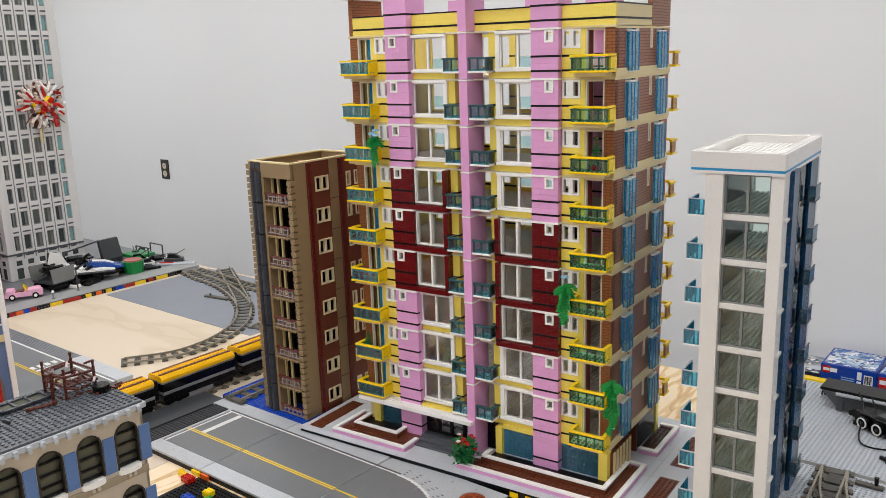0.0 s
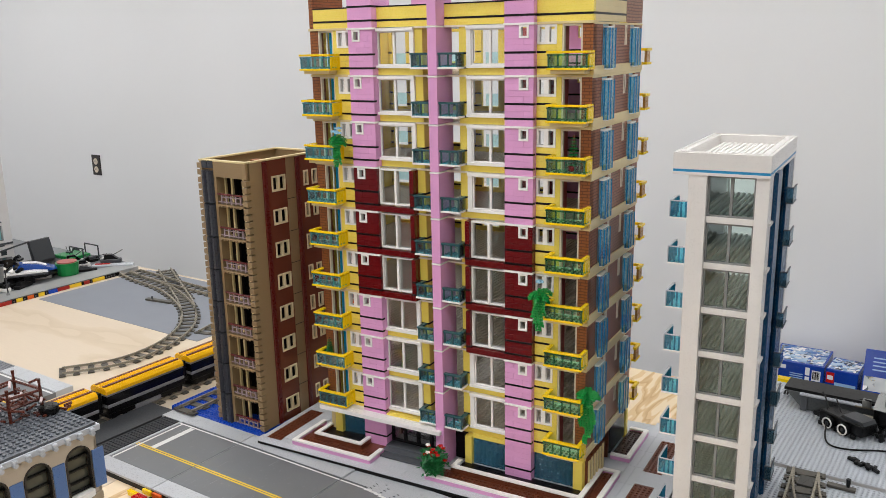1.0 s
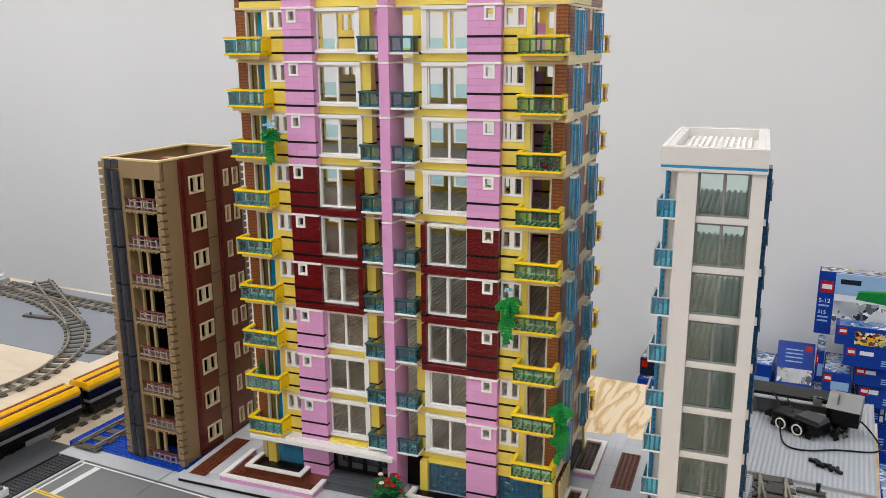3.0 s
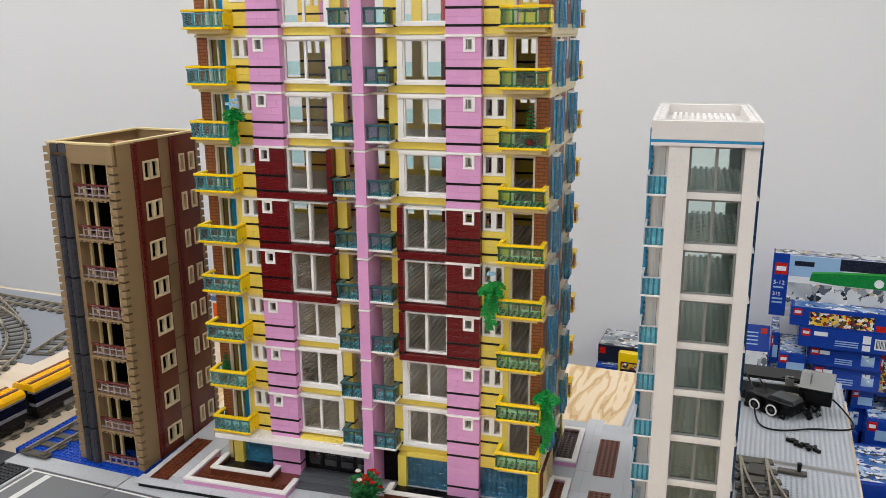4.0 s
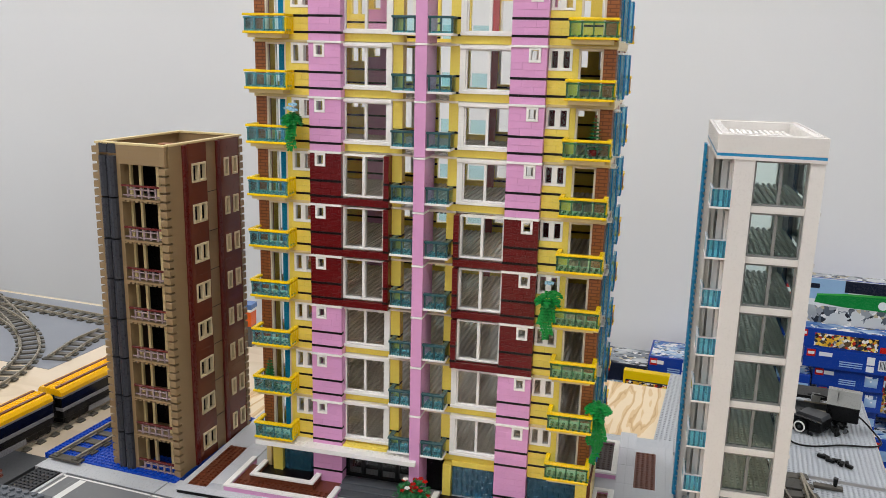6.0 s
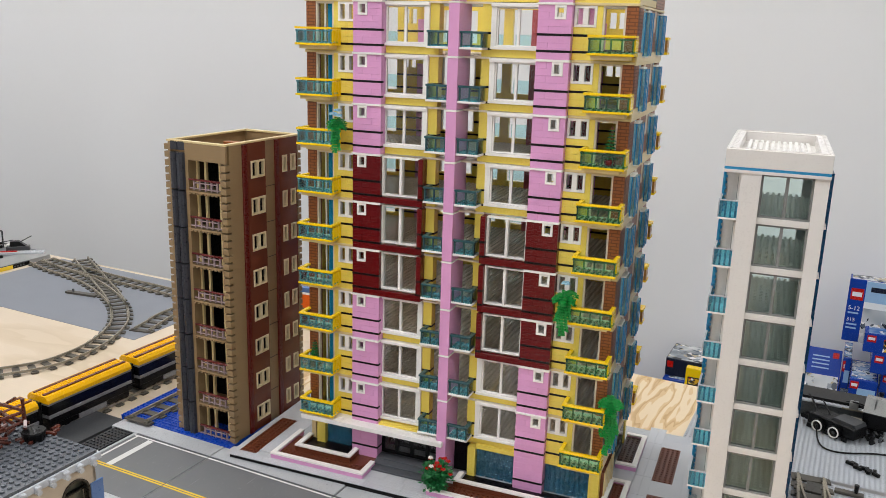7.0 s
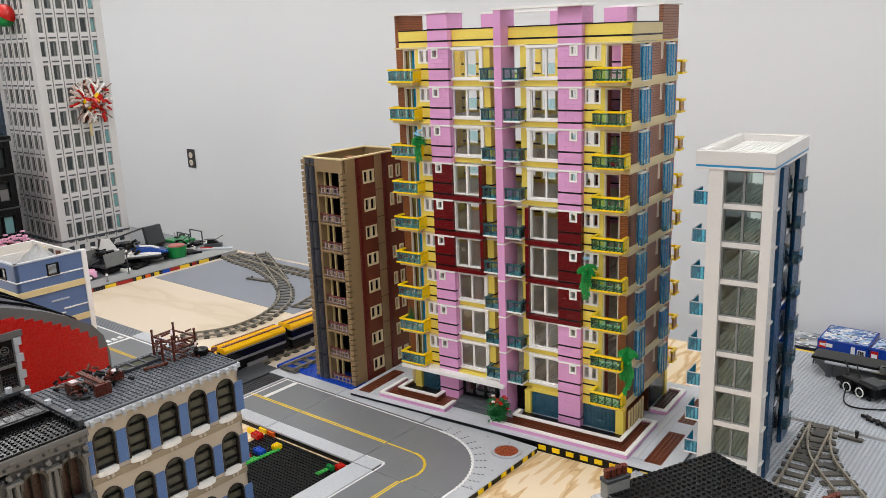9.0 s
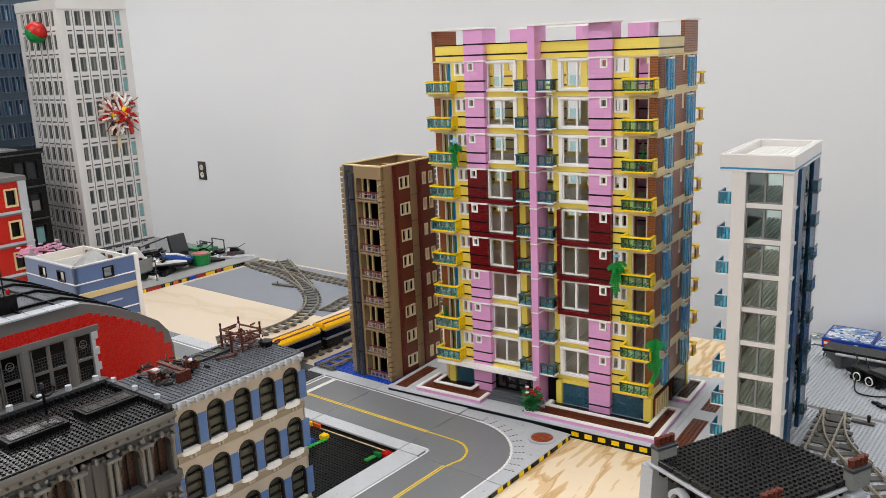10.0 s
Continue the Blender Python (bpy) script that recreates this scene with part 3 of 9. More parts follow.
for n in range(FLOORS):
    at = level(n)
    part("floor_slab", slab, FLOORTAN, tower, "", at)
    tagged(part("floor_studs", floor_studs, FLOORTAN, tower, "", at), kind="stuff")
    for side in "LR":
        dark = n in LONGROW[side]
        column(n, side, dark)
        if dark:
            w = part("window", shared["dframe", side], WHITE, tower, "white two-pane window", at)
            part("pane", shared["dpane", side], GLASS, w)
        else:
            part("surround", shared["surround", side], WHITE, tower, "", at)
            w = part("window", shared["frame", side], WHITE, tower, "white two-pane window", at)
            part("pane", shared["pane", side], GLASS, w)
            part("band", shared["band", side], YELLOW, tower, "", at)
        w = part("window", shared["small", side], WHITE, tower, "small square white window", at)
        part("pane", shared["smallpane", side], GLASS, w)
        wall = part("wall", shared["wing", side], YELLOW, tower, "", at)
        a = 53 if side == "R" else 7
        courses(wall, a, a + 4, WING - 0.02, YELLOW, (0, 4, 7, 11), None, n % 2)
        stripe(wall, a, a + 4, WING, WING + 1)
        w = part("window", shared["wingwin", side], WHITE, tower, "white window with two narrow panes", at)
        part("pane", shared["wingpane", side], GLASS, w)
        part("door_frame", shared["door", side], CREAM, tower, "", at)
        part("pier", shared["pier", side], ORANGE_BRICK, tower, "orange-brown masonry pier", at)
        b = part("balcony", shared["bbase", side], BRIGHT, tower, "yellow balcony with tinted clear panels", at)
        part("rail", shared["brail", side], BRIGHT, b)
        part("bracket", shared["bracket", side], SAND, b, "cream step under the balcony")
        part("floor_plate", shared["bfloor", side], MINT, b, "pale mint floor plate")
        part("panel", shared["bpanel", side], TGREEN if side == "R" else TBLUE, b)
        part("baluster", shared["bbars", side], TTEAL if side == "R" else MIDBAR, b)
        b = part("balcony", shared["mbase", side], WHITE, tower, "white balcony with blue tinted panels", at)
        part("rail", shared["mrail", side], TEAL, b)
        part("floor_plate", shared["mfloor", side], AQUAPLATE, b, "aqua floor plate")
        part("panel", shared["mpanel", side], TBLUE, b)
        part("baluster", shared["mbars", side], MIDBAR, b)
        c0 = 26 if side == "L" else 36.2
        wall = part("column", leg[1.8], YELLOW, tower, "light yellow column", at @ Matrix.Translation((c0 * U, 2 * U, 0)))
        stripe(wall, 0, 1.8, 0, 2)
    for me, mat in ((belt_f, WHITE), (belt_r, WHITE), (wing_belts[0], SAND), (wing_belts[1], SAND), (mid_belts[0], CREAM), (mid_belts[1], CREAM), (fin_belt, WHITE), (side_belts[0], SAND), (side_belts[1], SAND)):
        part("belt", me, mat, tower, "", at)
    part("fin", fin_course, PINK, tower, "", at)
    for me in side_walls:
        part("side_wall", me, MASON, tower, "brown masonry side wall", at)
    for k in (0, 16.6):
        off = at @ Matrix.Translation((0, k * U, 0))
        b = part("bay_window", bay_cap, WHITE, tower, "projecting blue glazed bay window", off)
        part("bay_foot", bay_foot, WHITE, b)
        part("bay_pane", bay_body, BAYBLUE, b)
        part("bay_bar", bay_bars, BAYBAR, b)
        part("bay_back", bay_back, BAYPALE, b, "pale blue inner face")
    for k in (0, 8.0):
        part("window", slit, CREAM, tower, "narrow cream slit window", at @ Matrix.Translation((0, k * U, 0)))
    b = part("balcony", back_balcony, BRIGHT, tower, "yellow balcony with clear panels", at)
    part("panel", back_panel, GLASS, b)
    part("side", back_side, OCHREBROWN, b, "ochre brown side panel")
    part("side_wall", west_wall, MASON, tower, "", at)
    for me in back_walls:
        part("back_wall", me, YELLOW, tower, "", at)
    for me in back_panes:
        part("panel", me, TBLUE, tower, "", at)
    for me in back_frames:
        part("window", me, WHITE, tower, "", at)
    for me in partition_red:
        part("partition", me, DREDWALL, tower, "", at)
    part("lining", west_lining, YELLOW, tower, "", at)
    for me in back_pinks:
        part("column", me, PINK, tower, "", at)
    if n in (2, 3, 4):
        part("valance", valance, STRIPE, tower, "dark scalloped valance", at)
    if 4 <= n < 8:
        part("partition", wing_partition, MAROON, tower, "", at)
    for me in back_stripes:
        part("stripe", me, STRIPE, tower, "", at)
    part("curtain", curtain, AZURE, tower, "bright azure curtain", at)
    part("panel", dark_panel, STRIPE, tower, "dark panel behind the curtain", at)
    part("post", door_post, WHITE, tower, "", at)

# roof: slab, parapet, piers and white top beams
part("roof_slab", Shape().grid(0.5, 63.5, 2.6, 18, TOP - 1, TOP), LGREY, tower)
lines = Shape()
for a, b in ((1, 11), (17, 31), (33, 47), (53, 64)):
    v = WING if a in (1, 53) else 2
    part("parapet", Shape().grid(a, b, v, v + 1, TOP, TOP + 10), YELLOW, tower)
    lines.grid(a - 0.03, b + 0.03, v - 0.06, v + 0.9, TOP + 3, TOP + 4).grid(a - 0.03, b + 0.03, v - 0.06, v + 1.05, TOP + 10, TOP + 10.7)
part("parapet", Shape().grid(63, 64, WING + 1, 21, TOP, TOP + 10), SAND, tower)
part("parapet", Shape().grid(0, 1, 12.5, 32, TOP, TOP + 10).grid(1, 63, 31, 32, TOP, TOP + 10), YELLOW, tower)
lines.grid(63, 64.06, WING + 1, 21, TOP + 3, TOP + 4).grid(63, 64.06, WING + 1, 21, TOP + 10, TOP + 10.7)
lines.grid(1, 63, 30.95, 32.05, TOP + 10, TOP + 10.7)
part("stripe", lines, STRIPE, tower)
part("pier", Shape().grid(63, 64.05, 21, 32, TOP, TOP + 20).grid(61.5, 63, 30, 32, TOP, TOP + 20), MASON, tower, "brown masonry roof pier")
part("pier", Shape().grid(-0.05, 1, WING, 12.5, TOP, TOP + 20), ORANGE_BRICK, tower, "orange-brown masonry roof pier")
for a, v0, v1 in ((11, 0, 7), (47, 0, 6), (11, 26, 33), (47, 26, 33)):
    part("column", Shape().grid(a, a + 6, v0, v1, TOP, TOP + 20), PINK, tower)
    part("stripe", Shape().grid(a - 0.04, a + 6.04, v0 - 0.05, v1 + 0.04, TOP + 3, TOP + 4).grid(a - 0.04, a + 6.04, v0 - 0.05, v1 + 0.04, TOP + 10, TOP + 11), STRIPE, tower)
for v0, v1 in ((-1.5, 5), (28, 34)):
    part("fin", Shape().grid(31, 33, v0, v1, TOP, TOP + 20), PINK, tower)
for u0, u1, v0, v1 in ((-0.6, 17.3, -0.4, 2.6), (-0.6, 1.6, 2.6, 13), (11, 17.3, 2.6, 7.3), (30.7, 53.4, -1.7, 1.4), (47, 53.4, 1.4, 6.3), (30.8, 33.2, 1.4, 5.2),
                       (46.7, 64.6, 30, 33.3), (62.4, 64.6, 20.6, 30), (10.8, 33.3, 31, 34.3), (10.8, 17.2, 26, 31)):
    part("beam", Shape().gbev(u0, u1, v0, v1, TOP + 20, TOP + 21.2), WHITE, tower, "white capping beam")

# ground floor
for a in (11, 47):
    c = part("column", Shape().grid(a + 0.02, a + 5.98, 0.3, 3, 0, 20), PINK, tower)
    courses(c, a, a + 6, 0, PINK, (1, 4, 8, 11, 14, 17))
    stripe(c, a, a + 6, 0, 3, (7,))
part("fin", Shape().grid(31, 33, -1.5, 5, 0, 20), PINK, tower)
for a, b in ((2, 4), (37, 38.6), (62, 64)):
    part("column", Shape().grid(a, b, 0.8, 3, 0, 18.6), YELLOW, tower, "light yellow column")
part("wall", Shape().grid(0, 64, 2.6, 3, 18.6, 20), YELLOW, tower)
part("wall", Shape().grid(53, 64.1, WING - 0.1, 2.6, 17.5, 20), YELLOW, tower)
part("wall", Shape().grid(38.6, 47, 1.5, 2.6, 17.5, 20), YELLOW, tower)


def glass_courses(parent, u0, u1, rows):
    for k, w in enumerate(rows):
        u = u0 - (1 if k % 2 else 0)
        while u < u1 - 0.1:
            a, b = max(u, u0), min(u + 2, u1)
            key = ("glass", round(b - a, 2))
            if key not in bricks:
                bricks[key] = Shape().gbev(0.09, b - a - 0.09, 0, 0.9, 0.16, 2.84, 0.0006).rod((0.5 * (b - a) * U, 0.45 * U, 0.4 * H), (0.5 * (b - a) * U, 0.45 * U, 2.5 * H), 0.0016, n=6).mesh("brick")
            part("brick", bricks[key], GLASSBRICK, parent, "", (a * U, 1.6 * U, w * H))
            u += 2


def glass_wall(u0, u1, w0, w1):
    """A screen of clear blue bricks in courses on a grey sill."""
    g = part("glass_wall", Shape().grid(u0, u1, 2.62, 2.7, w0, w1), JOINTBLUE, tower, "screen of translucent blue bricks")
    glass_courses(g, u0, u1, [w0 + 3 * i for i in range(int((w1 - w0) // 3))])
    part("sill", Shape().grid(u0, u1, 0.8, 3, 0, 2).studs(u0, u1, 0.7, 1.7, 2 * H), LGREY, tower)


JOINTBLUE = plastic("dark_blue_joint", rgb(8, 38, 58), 0.15)
GLASSBRICK = clear("trans_blue_brick", (0.24, 0.62, 0.8), 0.06, 0.14)
for a, b in ((4, 11), (38.6, 47), (53, 62)):
    glass_wall(a, b, 2.2, 17.4)
    part("inner_wall", Shape().grid(a, b, 6.0, 6.4, 2, 18), DBLUE, tower)
# entrance: black double doors, steps, white canopy
dk = frame_shape(17, 31, 3, 18.6, 2.2, 3.0, 0.5, 3, 0.7)
dk.grid(17, 31, 2.2, 3.0, 14.4, 15.2)
part("door_frame", dk, BLACK, tower, "black entrance doors")
part("pane", Shape().grid(17.4, 30.6, 2.5, 2.6, 3.5, 18), GLASS, tower)
part("wall", Shape().grid(17, 31, 6, 6.5, 3, 19).grid(33, 37, 4, 4.5, 0, 20), BLACK, tower, "dark hall behind the doors")
for k, v in ((3, -0.4), (2, -2.2), (1, -4.0)):
    part("step", Shape().gbev(17, 31, v, 2.2, k - 1, k), DGREY, tower, "dark grey step")
canopy = Shape().gbev(-0.2, 32.4, -2.4, 2.2, 18.9, 21.3)
part("canopy", canopy, WHITE, tower, "white entrance canopy")
part("canopy_plate", Shape().grid(17.2, 26, 0.0, 1.9, 21.3, 22.3).studs(17.2, 26.2, 0.0, 1.0, 22.3 * H), YELLOW, tower)
tagged(part("canopy_studs", Shape().studs(7.6, 11, -2.0, 0.0, 21.3 * H).studs(17, 30, -1.2, -0.2, 21.3 * H), WHITE, tower), kind="stuff")
# east side at street level: slatted screen, dark entrance, blue panes
sl = Shape()
for i in range(6):
    sl.grid(64.6, 64.85, 2.6 + 1.75 * i, 3.4 + 1.75 * i, 0, 17.4)
part("slat_screen", sl, SAND, tower, "tan upright slats")
part("slat_back", Shape().grid(63, 64.6, 2.4, 13.0, 0, 17.4), RBROWN, tower)
part("wall", Shape().grid(60, 60.6, 13.2, 19, 0, 18), BLACK, tower, "dark side entrance")
part("glass_wall", Shape().grid(63.2, 63.8, 19.6, 30, 2, 18), TSMOKE, tower)
part("wall", Shape().grid(62.4, 63, 19, 30, 0, 18).grid(60, 63.5, 18.8, 19.5, 0, 18), RBROWN, tower)
part("column", Shape().grid(62.6, 64, 30.4, 32, 0, 20), YELLOW, tower)
part("wall", Shape().grid(0, 1, 2, 32, 0, 20).grid(1, 62.6, 31, 32, 0, 20), SAND, tower)
part("floor_slab", Shape().grid(0.6, 63.4, 2.6, 31.4, 19, 19.9), FLOORTAN, tower)


# ---- the tower's tiled base with its beds ----
base = thing("tower_base", (0, 0, BASE_Z), "light grey tiled plot with brown planting beds and black edge", "base")
BU0, BU1, BV0, BV1 = -13.5, 80, -10.0, 40
part("plinth", Shape().grid(BU0 + 0.1, BU1 - 0.1, BV0 + 0.1, BV1, -7, -1), BLACK, base, "black supporting bricks")
part("ground_plate", Shape().grid(BU0, BU1, BV0, BV1, -1, -0.35), LGREY, base)
k = 0
u = 46.5
while u < 79:
    part("edge_brick", Shape().gbev(u, u + 2, BV0 - 0.05, BV0 + 0.6, -5.4, -2.4), BRIGHT, base, "yellow brick in the black edge")
    u += 3.7

tile_meshes = {}


def tile(parent, u0, u1, v0, v1, w, mat=TILE):
    key = (round(u1 - u0, 2), round(v1 - v0, 2), mat.name)
    if key not in tile_meshes:
        tile_meshes[key] = Shape().gbev(0.02, u1 - u0 - 0.02, 0.02, v1 - v0 - 0.02, -0.35, 0, 0.00025).mesh("tile")
    part("tile", tile_meshes[key], mat, parent, "", (u0 * U, v0 * U, w * H))


STRIPS = ((-12.2, -8.2, -7.8, 9.2), (72.2, 76.4, -7.0, 10.6), (72.2, 76.4, 16.4, 32.4))


def in_strip(u0, u1, v0, v1):
    return any(u0 < b and u1 > a and v0 < d and v1 > c for a, b, c, d in STRIPS)


# paving of smooth tiles: front row, west side, east side
for v in (-10.4, -8.4):
    u = -13.5
    while u < 79:
        if not in_strip(u, u + 8, v, v + 2):
            tile(base, u, min(u + 8, 80), v, v + 2, 0)
        u += 8
for u0, u1 in ((-8.2, -4.2), (68.6, 70.4), (70.4, 72.2)):
    v = -6.4
    while v < 36:
        tile(base, u0, u1, v, v + 8, 0)
        v += 8
for u in (17.6, 21.6, 25.6, 29.6):
    tile(base, u, min(u + 4, 31.8), -6.4, -4, 0)
for a, b, c, d in STRIPS:
    bed = Shape().grid(a, b, c, d, -0.36, -0.1).studs(a + (b - a) % 1 / 2, b, c + (d - c) % 1 / 2, d, -0.1 * H)
    part("brown_plate", bed, RBROWN, base, "reddish brown studded plate let into the paving")
part("west_edge", Shape().gbev(-13.5, -12.2, -8.4, 36, -0.35, 0), TILE, base)
part("east_edge", Shape().gbev(78.4, 80, -8.4, 36, -0.35, 0), TILE, base)
part("paving", Shape().grid(-12.2, -8.2, 9.2, 36, -0.35, -0.02).grid(72.2, 78.4, 10.6, 16.4, -0.35, -0.02).grid(72.2, 78.4, 32.4, 36, -0.35, -0.02).grid(76.4, 78.4, -8.4, 10.6, -0.35, -0.02).grid(76.4, 78.4, 16.4, 32.4, -0.35, -0.02).grid(72.2, 76.4, -8.4, -7.0, -0.35, -0.02).grid(61, 68.6, 12, 19, -0.35, -0.02).grid(-4.2, 68.6, 32, 36, -0.35, -0.02).grid(62, 68.6, 34, 36, -0.35, 0), TILE, base)


west_bed = thing("planter", (0, 0, BASE_Z), "low white-rimmed pink planter with brown studded soil", "planter", "planters round the tower")
p, w = Shape(), Shape()
p.grid(-4.2, 17.6, -8.2, -7.3, 0, 2.2).grid(-4.2, -3.3, -7.3, 4, 0, 2.2).grid(16.7, 17.6, -7.3, -2, 0, 2.2)
part("side", p, PINK, west_bed)
w.gbev(-4.3, 17.7, -8.3, -7.2, 2.2, 3.2).gbev(-4.3, -3.2, -7.2, 4, 2.2, 3.2).gbev(16.6, 17.7, -7.2, -2.4, 2.2, 3.2)
part("rim", w, WHITE, west_bed)
part("soil", Shape().grid(-3.3, 16.7, -7.3, 2, 0, 1.4).studs(-3, 16, -7, -4, 1.4 * H), RBROWN, west_bed, "reddish brown studded soil")
part("upper_side", Shape().grid(-0.6, 12.6, -4.2, -3.3, 1.4, 4.2).grid(-0.6, 0.3, -3.3, 2, 1.4, 4.2).grid(11.7, 12.6, -3.3, 0, 1.4, 4.2), RBROWN, west_bed)
part("upper_rim", Shape().gbev(-0.7, 12.7, -4.3, -3.2, 4.2, 5.2).gbev(-0.7, 0.4, -3.2, 2, 4.2, 5.2).gbev(11.6, 12.7, -3.2, 0, 4.2, 5.2), WHITE, west_bed)
part("upper_soil", Shape().grid(0.3, 11.7, -3.3, 2, 1.4, 2.6), STRIPE, west_bed)

east_bed = thing("planter", (0, 0, BASE_Z), "long L-shaped white-rimmed pink planter with brown studded soil", "planter", "planters round the tower")
p, w = Shape(), Shape()
p.grid(31.8, 68.6, -8.2, -7.3, 0, 2.2).grid(67.7, 68.6, -7.3, 12, 0, 2.2).grid(31.8, 32.7, -7.3, -3, 0, 2.2).grid(64.6, 67.7, 11.1, 12, 0, 2.2)
part("side", p, PINK, east_bed)
w.gbev(31.7, 68.7, -8.3, -7.2, 2.2, 3.2).gbev(67.6, 68.7, -7.2, 12.1, 2.2, 3.2).gbev(31.7, 32.8, -7.2, -3, 2.2, 3.2).gbev(64.6, 67.6, 11, 12.1, 2.2, 3.2)
part("rim", w, WHITE, east_bed)
part("soil", Shape().grid(32.7, 67.7, -7.3, -3, 0, 1.4).grid(65.4, 67.7, -3, 11.1, 0, 1.4).studs(33, 67, -7, -4, 1.4 * H).studs(65.6, 67.6, -4, 11, 1.4 * H), RBROWN, east_bed, "reddish brown studded soil")
part("upper_side", Shape().grid(35.8, 65.5, -3.8, -2.9, 1.4, 4.2).grid(64.6, 65.5, -2.9, 9.6, 1.4, 4.2), RBROWN, east_bed)
part("upper_rim", Shape().gbev(35.7, 65.6, -3.9, -2.8, 4.2, 5.2).gbev(64.5, 65.6, -2.8, 9.6, 4.2, 5.2).gbev(35.7, 36.8, -2.8, 0, 4.2, 5.2), WHITE, east_bed)
part("upper_soil", Shape().grid(36.7, 64.6, -2.9, 1, 1.4, 2.6), STRIPE, east_bed)

back_bed = thing("planter", (0, 0, BASE_Z), "small white-rimmed planter with dark brown studded soil", "planter", "planters round the tower")
part("side", Shape().grid(64.2, 68.6, 18.6, 19.5, 0, 2.2).grid(67.7, 68.6, 19.5, 34, 0, 2.2).grid(64.2, 67.7, 33.1, 34, 0, 2.2), PINK, back_bed)
part("rim", Shape().gbev(64.2, 68.7, 18.5, 19.6, 2.2, 3.2).gbev(67.6, 68.7, 19.6, 34.1, 2.2, 3.2).gbev(64.2, 67.6, 33, 34.1, 2.2, 3.2), WHITE, back_bed)
part("soil", Shape().grid(64.2, 67.7, 19.5, 33.1, 0, 1.6).studs(64.4, 67.4, 20, 33, 1.6 * H), plastic("dark_brown", rgb(58, 32, 26), 0.3), back_bed)


# ---- plants ----
def leaf(s, c, d, up, length, width):
    """A small cupped leaf of four faces."""
    d, up = Vector(d).normalized(), Vector(up).normalized()
    side = d.cross(up).normalized()
    c = Vector(c)
    tip, mid = c + d * length, c + d * length * 0.5 + up * length * 0.16
    a, b = c + d * length * 0.45 + side * width, c + d * length * 0.45 - side * width
    k = len(s.v)
    s.v += [tuple(x) for x in (c, a, tip, b, mid)]
    s.f += [(k, k + 1, k + 4), (k + 1, k + 2, k + 4), (k + 2, k + 3, k + 4), (k + 3, k, k + 4)]


def spray(s, c, r, count, length, width, rng, squash=1.0):
    for _ in range(count):
        th, ph = rng.uniform(0, 2 * math.pi), rng.uniform(-0.5, 1.2)
        d = Vector((math.cos(th) * math.cos(ph), math.sin(th) * math.cos(ph), math.sin(ph) * squash))
        leaf(s, Vector(c) + d * r * rng.uniform(0.2, 1), d, (rng.uniform(-0.4, 0.4), rng.uniform(-0.4, 0.4), 1), length * rng.uniform(0.7, 1.2), width)


def bloom(s, c, r):
    for i in range(5):
        t = 2 * math.pi * i / 5
        s.rod((c[0] + r * math.cos(t), c[1] + r * math.sin(t), c[2]), (c[0] + r * 1.1 * math.cos(t), c[1] + r * 1.1 * math.sin(t), c[2] + r * 0.7), r * 0.62, r * 0.5, 6)
    s.rod(c, (c[0], c[1], c[2] + r * 0.9), r * 0.5, r * 0.35, 6)


def flower_bush():
    rng = random.Random(3)
    bush = thing("flower_bush", (33.2 * U, -6.6 * U, BASE_Z + 3 * H), "green toy bush with red and white flowers in the planter corner", "bush")
    s = Shape()
    for i in range(105):
        a, r, z = rng.uniform(0, 6.28), rng.uniform(0, 0.021), rng.uniform(0.002, 0.036)
        spray(s, (r * math.cos(a), r * math.sin(a), z), 0.006, 9, 0.0085, 0.0026, rng)
    part("leaves", s, plastic("bush_green", rgb(30, 112, 58), 0.35, 0, 0.25), bush)
    stem = Shape()
    for i in range(16):
        a, r, z = rng.uniform(0, 6.28), rng.uniform(0.006, 0.026), rng.uniform(0.028, 0.05)
        stem.rod((0, 0, 0), (r * math.cos(a), r * math.sin(a), z), 0.0006, n=5)
        f = Shape()
        bloom(f, (r * math.cos(a), r * math.sin(a), z), 0.0026)
        part("flower", f, WHITE if i in (3, 7) else RED, bush, "white flower" if i in (3, 7) else "red flower")
    part("stems", stem, GREEN, bush)


